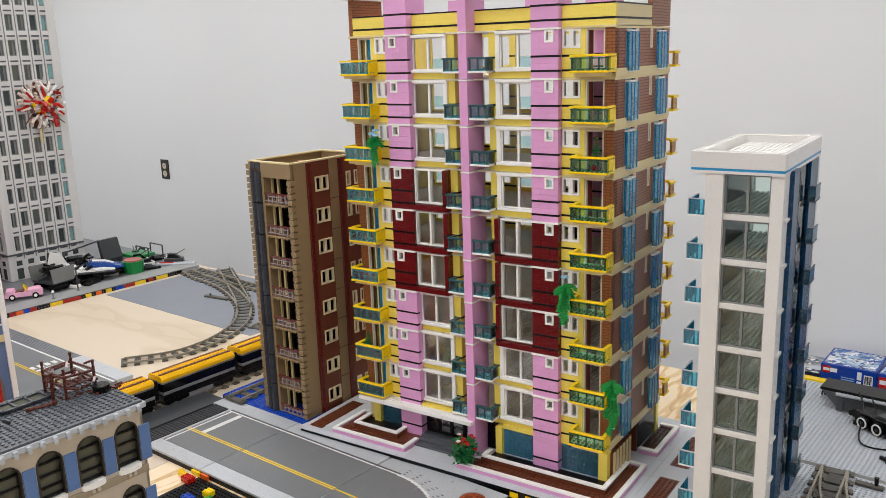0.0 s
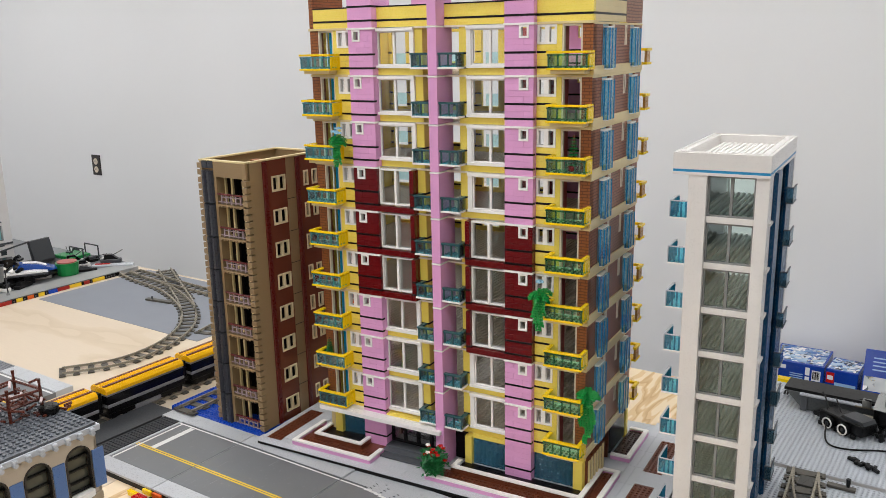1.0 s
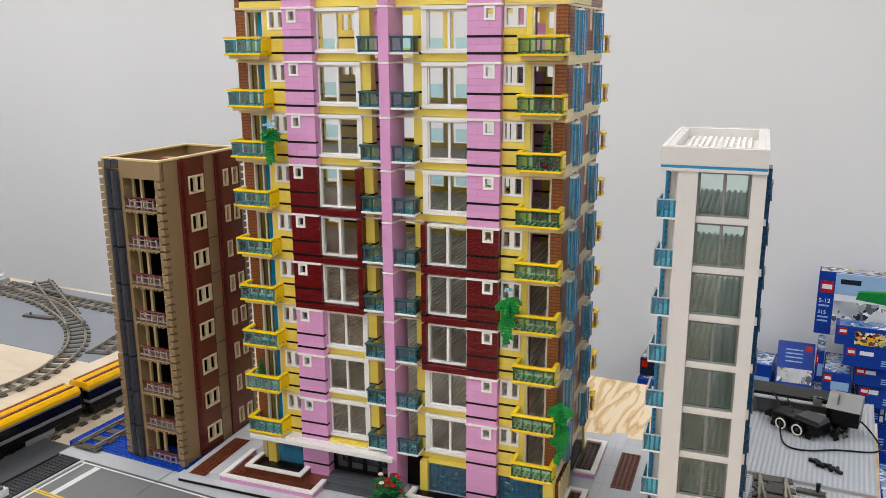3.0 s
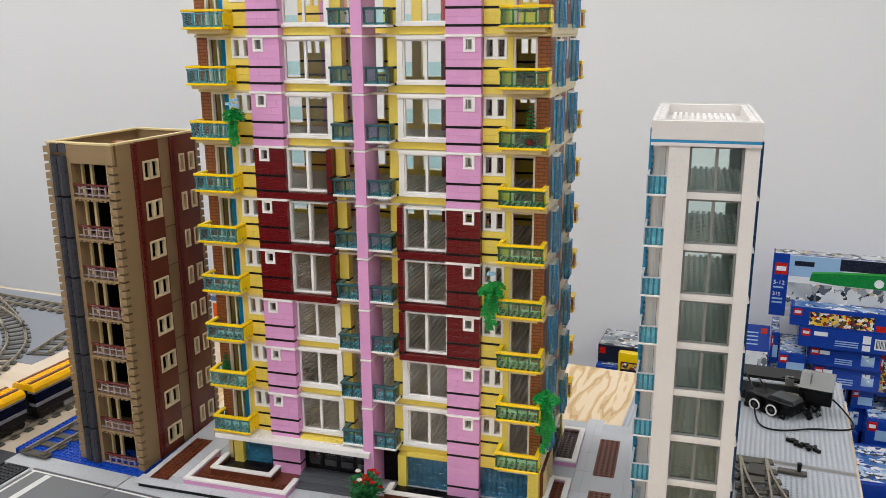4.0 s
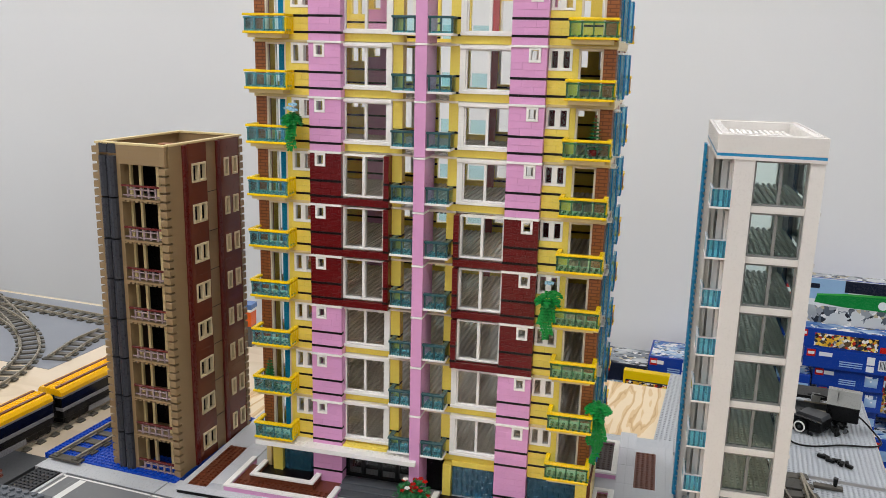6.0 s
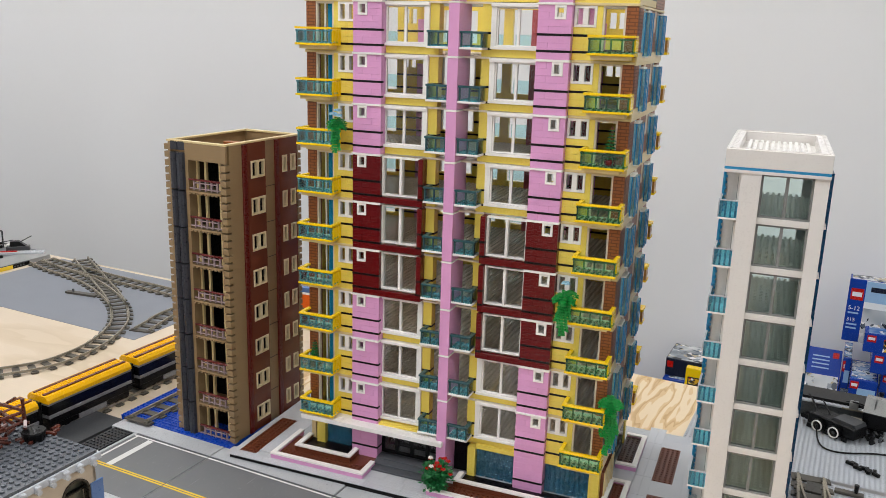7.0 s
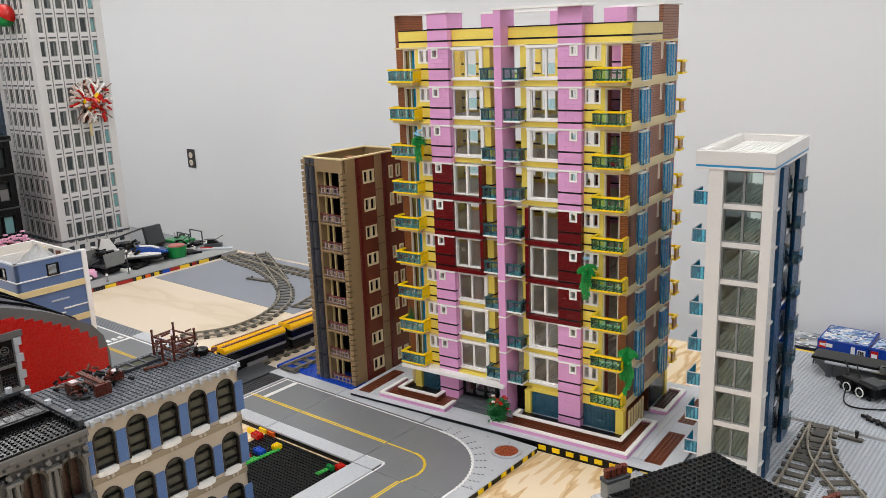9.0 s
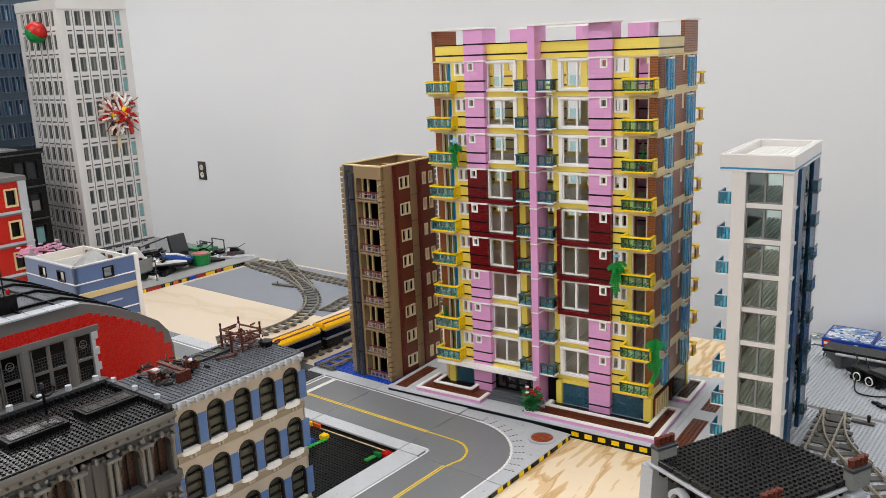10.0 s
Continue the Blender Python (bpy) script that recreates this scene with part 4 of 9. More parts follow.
def vine(x, y, z, drop, label, size=1.0, flowers=()):
    """A clump of broad curled leaves above, feathery trailing shoots below."""
    rng = random.Random(int(z * 1000))
    v = thing("hanging_vine", (x, y, z), label, "plant", "vines on the balconies")
    crown, tail, stem = Shape(), Shape(), Shape()
    for k in range(14):
        th = 2 * math.pi * k / 14 + rng.uniform(-0.3, 0.3)
        up = rng.uniform(-0.1, 1.1)
        prev = Vector((0, 0, 0.002))
        for i in range(5):
            d = Vector((math.cos(th) * 0.9, math.sin(th) * 0.75 - 0.15, up - 0.45 * i)).normalized()
            p = prev + d * 0.0034 * size
            stem.rod(prev, p, 0.0009, n=5)
            side = Vector((-math.sin(th), math.cos(th), 0))
            for sgn in (-1, 1):
                leaf(crown, p, side * sgn + d * 0.5, (0, 0, 1), 0.0062 * size, 0.0036 * size)
            prev = p
        leaf(crown, prev, d, (0, 0, 1), 0.0064 * size, 0.0038 * size)
    for k in range(4):
        px, py = (k - 1.5) * 0.0046 * size, rng.uniform(-0.006, -0.002)
        n = int(drop * (0.65, 1.0, 0.85, 0.55)[k] / 0.0042)
        prev = Vector((px * 0.4, py, 0.004))
        for i in range(n):
            p = Vector((px + math.sin(i * 0.5 + k) * 0.0024, py + math.cos(i * 0.9) * 0.0012, -0.0042 * i))
            stem.rod(prev, p, 0.0008, n=5)
            for sgn in (-1, 1):
                leaf(tail, p, (sgn, rng.uniform(-0.5, 0.2), -0.7), (0, -0.8, 0.5), 0.0066 * rng.uniform(0.75, 1.2), 0.0027)
            leaf(tail, p, (rng.uniform(-0.5, 0.5), -1, -0.4), (0, -0.3, 1), 0.006, 0.0019)
            prev = p
    part("leaves", crown, LEAF, v)
    part("trailing_growth", tail, LEAF, v)
    part("stem", stem, GREEN, v)
    for fx, fy, fz in flowers:
        f = Shape()
        bloom(f, (fx, fy, fz), 0.0042)
        part("flower", f, PALEBLUE, v, "pale blue flower")


LEAF = plastic("leaf_green", rgb(20, 146, 62), 0.28, 0, 0.25)
PALEBLUE = plastic("pale_blue", rgb(150, 196, 220), 0.3)


def storey(n, w):
    return BASE_Z + (GROUND + PITCH * n + w) * H


flower_bush()
vine(8.6 * U, -1.9 * U, storey(6, 14), 0.05, "trailing green toy vine with pale blue flowers on a yellow balcony", size=0.95, flowers=((-0.004, -0.004, 0.014), (0.005, -0.006, 0.012), (0.0, 0.002, 0.019)))
vine(55.6 * U, -2.1 * U, storey(3, 15), 0.062, "trailing green toy vine hanging over a yellow balcony", size=1.1, flowers=((0.0, -0.002, 0.021),))
vine(65.2 * U, 0.2 * U, storey(0, 19 + 0.74 * PITCH), 0.085, "trailing green toy vine on the tower's corner", 1.1)


def fir(x, y, z, label, pot=False):
    rng = random.Random(int(x * 1e4))
    f = thing("potted_fir", (x, y, z), label, "plant", "small firs on the balconies")
    s = Shape()
    for k in range(9):
        n = 11 - k // 2
        for i in range(n):
            t = 2 * math.pi * (i + 0.3 * k) / n
            leaf(s, (0, 0, 0.006 + 0.0047 * k), (math.cos(t), math.sin(t), -0.2), (0, 0, 1), (0.0135 - 0.0011 * k) * rng.uniform(0.85, 1.1), 0.003)
    part("leaves", s, plastic("fir_green", rgb(16, 96, 46), 0.32, 0, 0.2), f)
    part("trunk", Shape().rod((0, 0, 0), (0, 0, 0.048), 0.0016), RBROWN, f)
    if pot:
        rings = [[(r * math.cos(2 * math.pi * i / 14), r * math.sin(2 * math.pi * i / 14), h) for i in range(14)] for r, h in ((0.006, -0.006), (0.0085, -0.003), (0.009, 0.001), (0.0075, 0.005), (0.004, 0.0075))]
        part("pot", Shape().loft(rings), MAROON, f, "round dark red pot")


fir(2.4 * U, -0.6 * U, storey(1, 4), "small dark green toy fir on a yellow balcony")
fir(61.6 * U, -1.1 * U, storey(6, 6), "small dark green toy fir in a round dark red pot", True)


# ---- the slim white tower ----
def white_tower():
    t = thing("white_tower", (0.645, -0.0294, 0.0), "slim white toy-brick tower with grey-framed windows and blue balconies", "building")
    W = CREAMWHITE
    pitch, top = 0.0655, 0.556
    x = lambda s: s * U
    # cap: hollow white box on a blue line
    for a, b, c, d in ((0, 16, 0, 1.6), (0, 16, 30.5, 32), (0, 1.8, 1.6, 30.5), (14.2, 16, 1.6, 30.5)):
        part("cap_wall", Shape().bev(x(a), x(b), x(c), x(d), 0.5635, 0.5865, 0.0004), W, t, "side of the hollow white roof cap")
    for nm, q, z0, z1, m in (("cap_line", 0.05, 0.56, 0.5635, AZURELINE), ("soffit", 0, 0.556, 0.56, W)):
        s = Shape().box(x(q), x(16 - q), x(q), x(19), z0, z1).box(x(q), x(1.8), x(19), x(32 - q), z0, z1).box(x(14.2), x(16 - q), x(19), x(32 - q), z0, z1).box(x(1.8), x(14.2), x(30.5), x(32 - q), z0, z1)
        part(nm, s, m, t, "thin azure stripe" if q else "")
    part("roof_deck", Shape().box(x(1.8), x(14.2), x(1.6), x(30.5), 0.5636, 0.571), W, t)
    rib = Shape().bev(x(0), x(0.55), x(2.4), x(29.8), 0.571, 0.575, 0.0003).mesh("rib")
    for i in range(11):
        part("rib", rib, WHITE, t, "", (x(2.6 + i), 0, 0))
    for a, b, c, d in ((0.5, 15.5, 0.5, 0.75), (0.5, 15.5, 31.3, 31.55), (0.5, 0.75, 0.75, 31.3), (15.25, 15.5, 0.75, 31.3)):
        part("rim_step", Shape().box(x(a), x(b), x(c), x(d), 0.5865, 0.5877), W, t)
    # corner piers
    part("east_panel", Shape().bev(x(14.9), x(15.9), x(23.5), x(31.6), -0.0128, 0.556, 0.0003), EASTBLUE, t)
    for a, b, c, d in ((2.7, 5.8, 0.2, 2.2), (13.75, 15.9, 0.4, 4.5), (2.7, 3.9, 2.2, 9), (1.0, 2.0, 22, 31.6), (1, 4, 30.6, 31.6), (13, 16, 30.6, 31.6)):
        part("pier", Shape().bev(x(a), x(b), x(c), x(d), -0.0128, 0.556, 0.0003), W, t)
    belt = Shape().bev(x(5.8), x(13.75), x(0.9), x(2.2), 0, 0.0085, 0.0003).mesh("belt")
    win = Shape()
    tz = 0.0026
    z0, z1 = 0.0085, pitch
    for a, b, c, d in ((5.8, 13.75, z0, z0 + tz), (5.8, 13.75, z1 - tz, z1), (5.8, 6.15, z0 + tz, z1 - tz), (13.4, 13.75, z0 + tz, z1 - tz), (9.55, 10.05, z0 + tz, z1 - tz)):
        win.bev(x(a), x(b), x(1.2), x(1.9), c, d, 0.0003)
    win = win.mesh("window")
    pane = Shape().box(x(6), x(13.5), x(1.5), x(1.58), z0 + 0.001, z1 - 0.001).mesh("pane")
    slab = Shape().box(x(4), x(14.8), x(2.2), x(25), 0.002, 0.0085)
    slab_me = slab.mesh("floor_slab")
    st = Shape().studs(4.5, 14.5, 3, 25, 0.0106, 6).mesh("floor_studs")
    floor_bar = Shape()
    for i in range(10):
        floor_bar.box(x(4.75 + i), x(5.25 + i), x(2.4), x(25), 0.0085, 0.0106)
    floor_bar = floor_bar.mesh("floor_rib")
    loggia_back = Shape().box(x(1.4), x(2.7), x(6.0), x(7.0), 0, pitch).box(x(2.3), x(2.8), x(2.2), x(6), 0.004, pitch - 0.002).mesh("wall")
    lrail = Shape().bev(x(-0.34), x(2.75), x(0.2), x(0.55), 0.0276, 0.029, 0.0003).bev(x(-0.34), x(0.0), x(0.55), x(6), 0.0276, 0.029, 0.0003)
    lrail.bev(x(-0.34), x(-0.16), x(0.2), x(0.4), 0.0055, 0.0276, 0.0002)
    lrail = lrail.mesh("rail")
    clip = Shape().bev(x(-0.5), x(-0.25), x(19.5), x(20.4), 0, 0.0034, 0.0003).mesh("clip")
    lfloor = Shape().bev(x(-0.3), x(2.75), x(0.2), x(6), 0.003, 0.0055, 0.0003).mesh("balcony")
    lpanel = Shape().box(x(-0.2), x(2.7), x(0.25), x(0.4), 0.0055, 0.0276).box(x(-0.2), x(-0.05), x(0.4), x(5.9), 0.0055, 0.0276).mesh("panel")
    lbar = Shape().bev(x(-0.1), x(0.2), x(0.4), x(0.62), 0.0055, 0.0276, 0.0003).mesh("baluster")
    lbar2 = Shape().bev(x(-0.05), x(0.15), x(0.7), x(1.1), 0.0055, 0.0276, 0.0003).mesh("baluster")
    ldoor = Shape().box(x(2.2), x(2.3), x(3), x(5.4), 0.006, 0.06).mesh("door")
    eb = Shape().bev(x(15.9), x(17.3), x(22), x(27), 0.003, 0.0048, 0.0003).mesh("balcony")
    er = Shape().bev(x(17.0), x(17.3), x(22), x(27), 0.0268, 0.0284, 0.0003).bev(x(15.9), x(17.0), x(22), x(22.3), 0.0268, 0.0284, 0.0003).mesh("rail")
    ep = Shape().box(x(17.05), x(17.2), x(22.1), x(26.9), 0.0048, 0.0268).box(x(15.9), x(17.05), x(22.1), x(22.25), 0.0048, 0.0268).mesh("panel")
    eslat = Shape().bev(x(15.7), x(16.12), x(9.4), x(12.4), 0.008, 0.0098, 0.0002).mesh("slat")
    ewin = Shape()
    ewin.bev(x(15.7), x(16.12), x(9.0), x(9.4), 0.004, 0.06, 0.0002).bev(x(15.7), x(16.12), x(12.4), x(12.8), 0.004, 0.06, 0.0002)
    ewin = ewin.mesh("shutter")
    estep = Shape().bev(x(15.6), x(16.3), x(1.6), x(4.6), 0.0, 0.004, 0.0002).mesh("ledge")
    side_pane = Shape().box(x(15.3), x(15.4), x(12.8), x(23.5), 0.0085, pitch).mesh("side_pane")
    for k in range(9):
        z = top - pitch * (k + 1) - 0.0005
        if z < -0.04:
            break
        at = (0, 0, z)
        part("belt", belt, W, t, "", at)
        w = part("window", win, WINGREY, t, "grey two-pane window", at)
        part("pane", pane, GREENGLASS, w)
        if z > -0.02:
            part("floor_slab", slab_me, W, t, "", at)
            tagged(part("floor_studs", st, W, t, "", at), kind="stuff")
            part("floor_rib", floor_bar, W, t, "", at)
            part("wall", loggia_back, W, t, "", at)
            b = part("balcony", lfloor, WHITE, t, "white balcony with clear blue panels", at)
            part("rail", lrail, LGREY, b)
            part("panel", lpanel, TAQUA, b)
            for j in range(4):
                part("baluster", lbar, AQUABAR, b, "", (x(0.8 * j), 0, 0))
            for j in range(5):
                part("baluster", lbar2, AQUABAR, b, "", (0, x(1.1 * j), 0))
            part("door", ldoor, WINGREY, t, "", at)
            b = part("balcony", eb, DGREY, t, "grey balcony with clear blue panels", at)
            part("rail", er, DGREY, b)
            part("panel", ep, TAQUA2, b)
            sh = part("shutter", ewin, DARKSHUT, t, "dark blue-grey slatted shutter", at)
            for j in range(6):
                part("slat", eslat, DARKSHUT, sh, "", (0, 0, 0.009 * j))
            part("side_pane", side_pane, GREENGLASS, t, "", at)
            part("ledge", estep, W, t, "", at)
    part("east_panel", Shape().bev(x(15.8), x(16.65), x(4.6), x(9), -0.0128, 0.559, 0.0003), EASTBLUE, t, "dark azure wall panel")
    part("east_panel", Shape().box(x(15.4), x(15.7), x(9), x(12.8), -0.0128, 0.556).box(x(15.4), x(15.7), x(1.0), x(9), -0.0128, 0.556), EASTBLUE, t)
    part("west_wall", Shape().bev(x(-0.5), x(1.0), x(20.4), x(22), -0.0128, 0.556, 0.0003), W, t)
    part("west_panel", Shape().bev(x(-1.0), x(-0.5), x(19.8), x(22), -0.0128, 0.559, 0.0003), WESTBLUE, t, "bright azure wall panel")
    for k in range(64):
        part("clip", clip, WHITE if k % 7 == 6 else AZURELINE, t, "", (0, 0, -0.008 + 0.0086 * k))
    rung = Shape().bev(x(-1.08), x(-0.3), x(19.4), x(19.8), 0, 0.002, 0.0002).mesh("balcony")
    for k in range(9):
        part("balcony", rung, AZURELINE, t, "", (0, 0, 0.49 - pitch * k))
    # white lining added behind the blue panels to reflect light into the rooms
    part("inner_wall", Shape().box(x(15.1), x(15.3), x(4.6), x(12.8), -0.0128, 0.556), W, t)
    # unseen glass side, added so that light reaches the rooms
    part("side_glazing", Shape().box(x(3.9), x(4.0), x(9), x(30), -0.0128, 0.556), GREENGLASS, t)


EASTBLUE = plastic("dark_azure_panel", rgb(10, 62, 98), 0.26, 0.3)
DARKSHUT = plastic("dark_shutter", rgb(30, 44, 58), 0.3)
CREAMWHITE = plastic("warm_white_brick", rgb(224, 220, 216), 0.3, 0.12, 0.03, 0.064, 0.0192)
AZURELINE = plastic("azure_plate", rgb(40, 140, 190), 0.28)
WINGREY = plastic("window_grey", rgb(128, 129, 127), 0.3)
GREENGLASS = clear("greenish_pane", (0.9, 0.985, 0.96), 0.03)
TAQUA = clear("trans_aqua", (0.36, 0.84, 0.95), 0.05, 0.1)
AQUABAR = clear("trans_aqua_rib", (0.1, 0.58, 0.8), 0.05, 0.3)
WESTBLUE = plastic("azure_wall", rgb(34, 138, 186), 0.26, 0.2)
TAQUA2 = clear("trans_grey_blue", (0.3, 0.5, 0.62), 0.05, 0.12)
white_tower()


# ---- the brown apartment block ----
def brown_block():
    t = thing("brown_apartment_block", ROAD @ pose(-0.115, 0.0, 0.004, 0, 0, 0.6), "dark tan and reddish brown toy-brick apartment block", "building")
    top, pitch, first = 0.527, 0.0642, 0.4475
    x = lambda s: s * U
    D = 25.7
    wall = Shape()
    wall.box(x(0.6), x(1.2), 0, x(4), 0, top).box(x(5), x(5.8), x(0.1), x(3), 0, top)
    part("wall", wall, TAN, t)
    part("wall", Shape().box(x(5.8), x(14.6), x(0.1), x(1.1), 0.4985, top), TAN, t, "plain top wall")
    for a, b, c, d, z in ((14.4, 15.2, 0.7, 5.2, 0), (15.2, 15.75, 1.3, 5.2, 0), (14.6, 15.75, 0.1, 0.7, 0.4985)):
        part("corner", Shape().box(x(a), x(b), x(c), x(d), z, top), TAN, t)
    # toothed corners: one projecting block to every course
    block = Shape().bev(x(14.4), x(15.9), x(-0.1), x(1.3), 0, 0.0098, 0.0003).mesh("corner_block")
    west = Shape().bev(x(-0.5), x(0.6), x(0), x(4), 0, 0.0098, 0.0003).mesh("corner_block")
    back = Shape().bev(x(15.0), x(16.0), x(24.4), x(25.7), 0, 0.0098, 0.0003).mesh("corner_block")
    z = 0.4985 - 0.0128
    while z > -0.002:
        for me in (block, west, back):
            part("corner_block", me, TAN, t, "", (0, 0, z))
        z -= 0.0128
    for z in (0.5, 0.513):
        part("corner_block", west, TAN, t, "", (0, 0, z))
        part("corner_block", back, TAN, t, "", (0, 0, z))
    for a, b, c, d in ((0.2, 0.6, 0.5, 25), (15.0, 15.6, 24.2, 25), (0.2, 15.4, 25, 25.6)):
        part("wall", Shape().box(x(a), x(b), x(c), x(d), 0, top), TAN, t)
    # grey half-round pipes by the balconies
    pipe = Shape().rod((x(2.1), x(0.2), 0), (x(2.1), x(0.2), 0.0615), x(0.95), n=10).rod((x(4.05), x(0.0), 0), (x(4.05), x(0.0), 0.0615), x(0.98), n=10).mesh("pipe")
    for k in range(8):
        part("pipe", pipe, PIPEGREY, t, "dark grey half-round column", (0, 0, first - pitch * k + 0.001))
    part("pipe", Shape().bev(x(1.2), x(3), x(0), x(1), 0.514, 0.529, 0.0003).bev(x(3.2), x(5), x(0), x(1), 0.514, 0.529, 0.0003), PIPEGREY, t)
    # balconies set in the recess
    slab = Shape().bev(x(5.8), x(14.5), x(-0.2), x(6), -0.0032, 0, 0.0003)
    for i in range(8):
        slab.bev(x(6.1 + i), x(6.7 + i), x(-0.35), x(0), -0.0052, -0.0032, 0.0002)
    slab = slab.mesh("balcony")
    rail = Shape().bev(x(5.8), x(14.5), x(0.0), x(0.5), 0.0175, 0.0205, 0.0003).mesh("rail")
    lower = Shape()
    for i in range(5):
        lower.bev(x(7.0 + 1.55 * i), x(7.35 + 1.55 * i), x(0.05), x(0.4), 0.001, 0.0175, 0.0002)
    lower.bev(x(7.0), x(13.5), x(0.05), x(0.4), 0.013, 0.0148, 0.0002).bev(x(6.0), x(14.3), x(0.05), x(0.4), 0.0035, 0.0055, 0.0002)
    lower = lower.mesh("baluster")
    posts = Shape().bev(x(8.0), x(8.6), x(2.4), x(3), 0, 0.056, 0.0003).bev(x(11.9), x(12.6), x(2.4), x(3), 0, 0.056, 0.0003).bev(x(5.8), x(6.3), x(2.4), x(3), 0, 0.056, 0.0003)
    posts = posts.mesh("door_frame")
    for k in range(8):
        at = (0, 0, first - pitch * k)
        b = part("balcony", slab, TAN, t, "recessed balcony with dark red rail", at)
        part("rail", rail, DARKRED, b)
        part("baluster", lower, CLEARGREY, b)
        part("door_frame", posts, SAND, t, "tan door frame", at)
        # black sheet stands in for the darkness at the back of the recess
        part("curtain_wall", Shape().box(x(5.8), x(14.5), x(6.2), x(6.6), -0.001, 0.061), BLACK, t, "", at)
    # sides in a darker brown that carries the recess's shade
    part("recess_side", Shape().box(x(5.0), x(5.8), x(3), x(7), 0, 0.499).box(x(14.2), x(14.4), x(1.2), x(7), 0, 0.499), plastic("recess_shade_brown", rgb(70, 52, 40), 0.35), t)
    # east side
    tanp = Shape().box(x(15.2), x(15.7), x(12.9), x(16.2), 0, top)
    part("wall", tanp, TAN, t)
    part("trim", Shape().bev(x(15.3), x(16.15), x(5.2), x(6.6), 0, top - 0.001, 0.001), DARKRED2, t, "dark red upright strip")
    part("trim", Shape().bev(x(15.3), x(16.1), x(16.2), x(17.6), 0, top - 0.001, 0.001), DARKRED2, t, "dark red upright strip")
    zs = [first + 0.0187 - pitch * k for k in range(8)]
    for a, b, holes in ((6.6, 12.9, ((7.9, 12.5),)), (17.6, 24.4, ((18.8, 20.5), (21.8, 23.7)))):
        prev, panel = top, Shape()
        for z in zs:
            panel.box(x(15.2), x(15.85), x(a), x(b), z + 0.0302, prev)
            at = a
            for h0, h1 in holes:
                panel.box(x(15.2), x(15.85), x(at), x(h0), max(z, 0), z + 0.0302)
                at = h1
            panel.box(x(15.2), x(15.85), x(at), x(b), max(z, 0), z + 0.0302)
            prev = z
        if prev > 0:
            panel.box(x(15.2), x(15.85), x(a), x(b), 0, prev)
        part("brick_panel", panel, REDBROWN, t, "reddish brown side wall")
    seam = Shape().box(x(15.1), x(15.76), x(12.85), x(16.25), -0.001, 0).mesh("seam")
    for k in range(8):
        part("seam", seam, STRIPE, t, "", (0, 0, first - pitch * k))

    def side_window(v0, v1, bars):
        s = Shape()
        w, zz = 0.42, 0.0302
        for a, b, c, d in ((v0, v1, 0, 0.0034), (v0, v1, zz - 0.0034, zz), (v0, v0 + w, 0.0034, zz - 0.0034), (v1 - w, v1, 0.0034, zz - 0.0034)):
            s.bev(x(15.3), x(16.05), x(a), x(b), c, d, 0.0003)
        if bars:
            m = (v0 + v1) / 2
            s.bev(x(15.3), x(16.05), x(m - 0.35), x(m + 0.35), 0.0034, zz - 0.0034, 0.0003)
        return s.mesh("window")

    kinds = [side_window(7.9, 12.5, 1), side_window(18.8, 20.5, 0), side_window(21.8, 23.7, 0)]
    for z in zs:
        for me in kinds:
            part("window", me, WINCREAM, t, "cream window frame", (0, 0, z))
    # near-black sheet keeps the rooms behind the side windows dark
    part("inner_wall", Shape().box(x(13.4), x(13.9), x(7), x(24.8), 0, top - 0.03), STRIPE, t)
    rim = Shape().bev(x(0.2), x(15.8), x(0.0), x(1.1), top, top + 0.0032, 0.0003).bev(x(14.8), x(15.9), x(1.1), x(25.7), top, top + 0.0032, 0.0003).bev(x(0.2), x(1.2), x(1.1), x(25.7), top, top + 0.0032, 0.0003).bev(x(1.2), x(14.8), x(24.7), x(25.7), top, top + 0.0032, 0.0003)
    part("roof_rim", rim, SAND, t, "tan roof rim")
    part("roof_deck", Shape().box(x(1), x(15), x(1), x(25), top - 0.03, top - 0.026).studs(2, 14, 2, 24, top - 0.026, 6), TAN, t)
    part("roof_box", Shape().bev(x(6), x(12), x(11), x(13), top - 0.026, top - 0.006, 0.0003), ORANGE_BRICK, t, "orange-brown roof box")


PIPEGREY = plastic("pipe_grey", rgb(54, 56, 63), 0.3)
DARKRED = plastic("dark_red_rail", rgb(96, 32, 30), 0.28)
DARKRED2 = plastic("dark_red_strip", rgb(92, 24, 20), 0.28)
REDBROWN = plastic("red_brown_wall", rgb(108, 56, 40), 0.18, 0.3, 0.14)
WINCREAM = plastic("window_cream", rgb(226, 208, 170), 0.32)
CLEARGREY = plastic("brown_grey_baluster", rgb(150, 132, 134), 0.25)
brown_block()


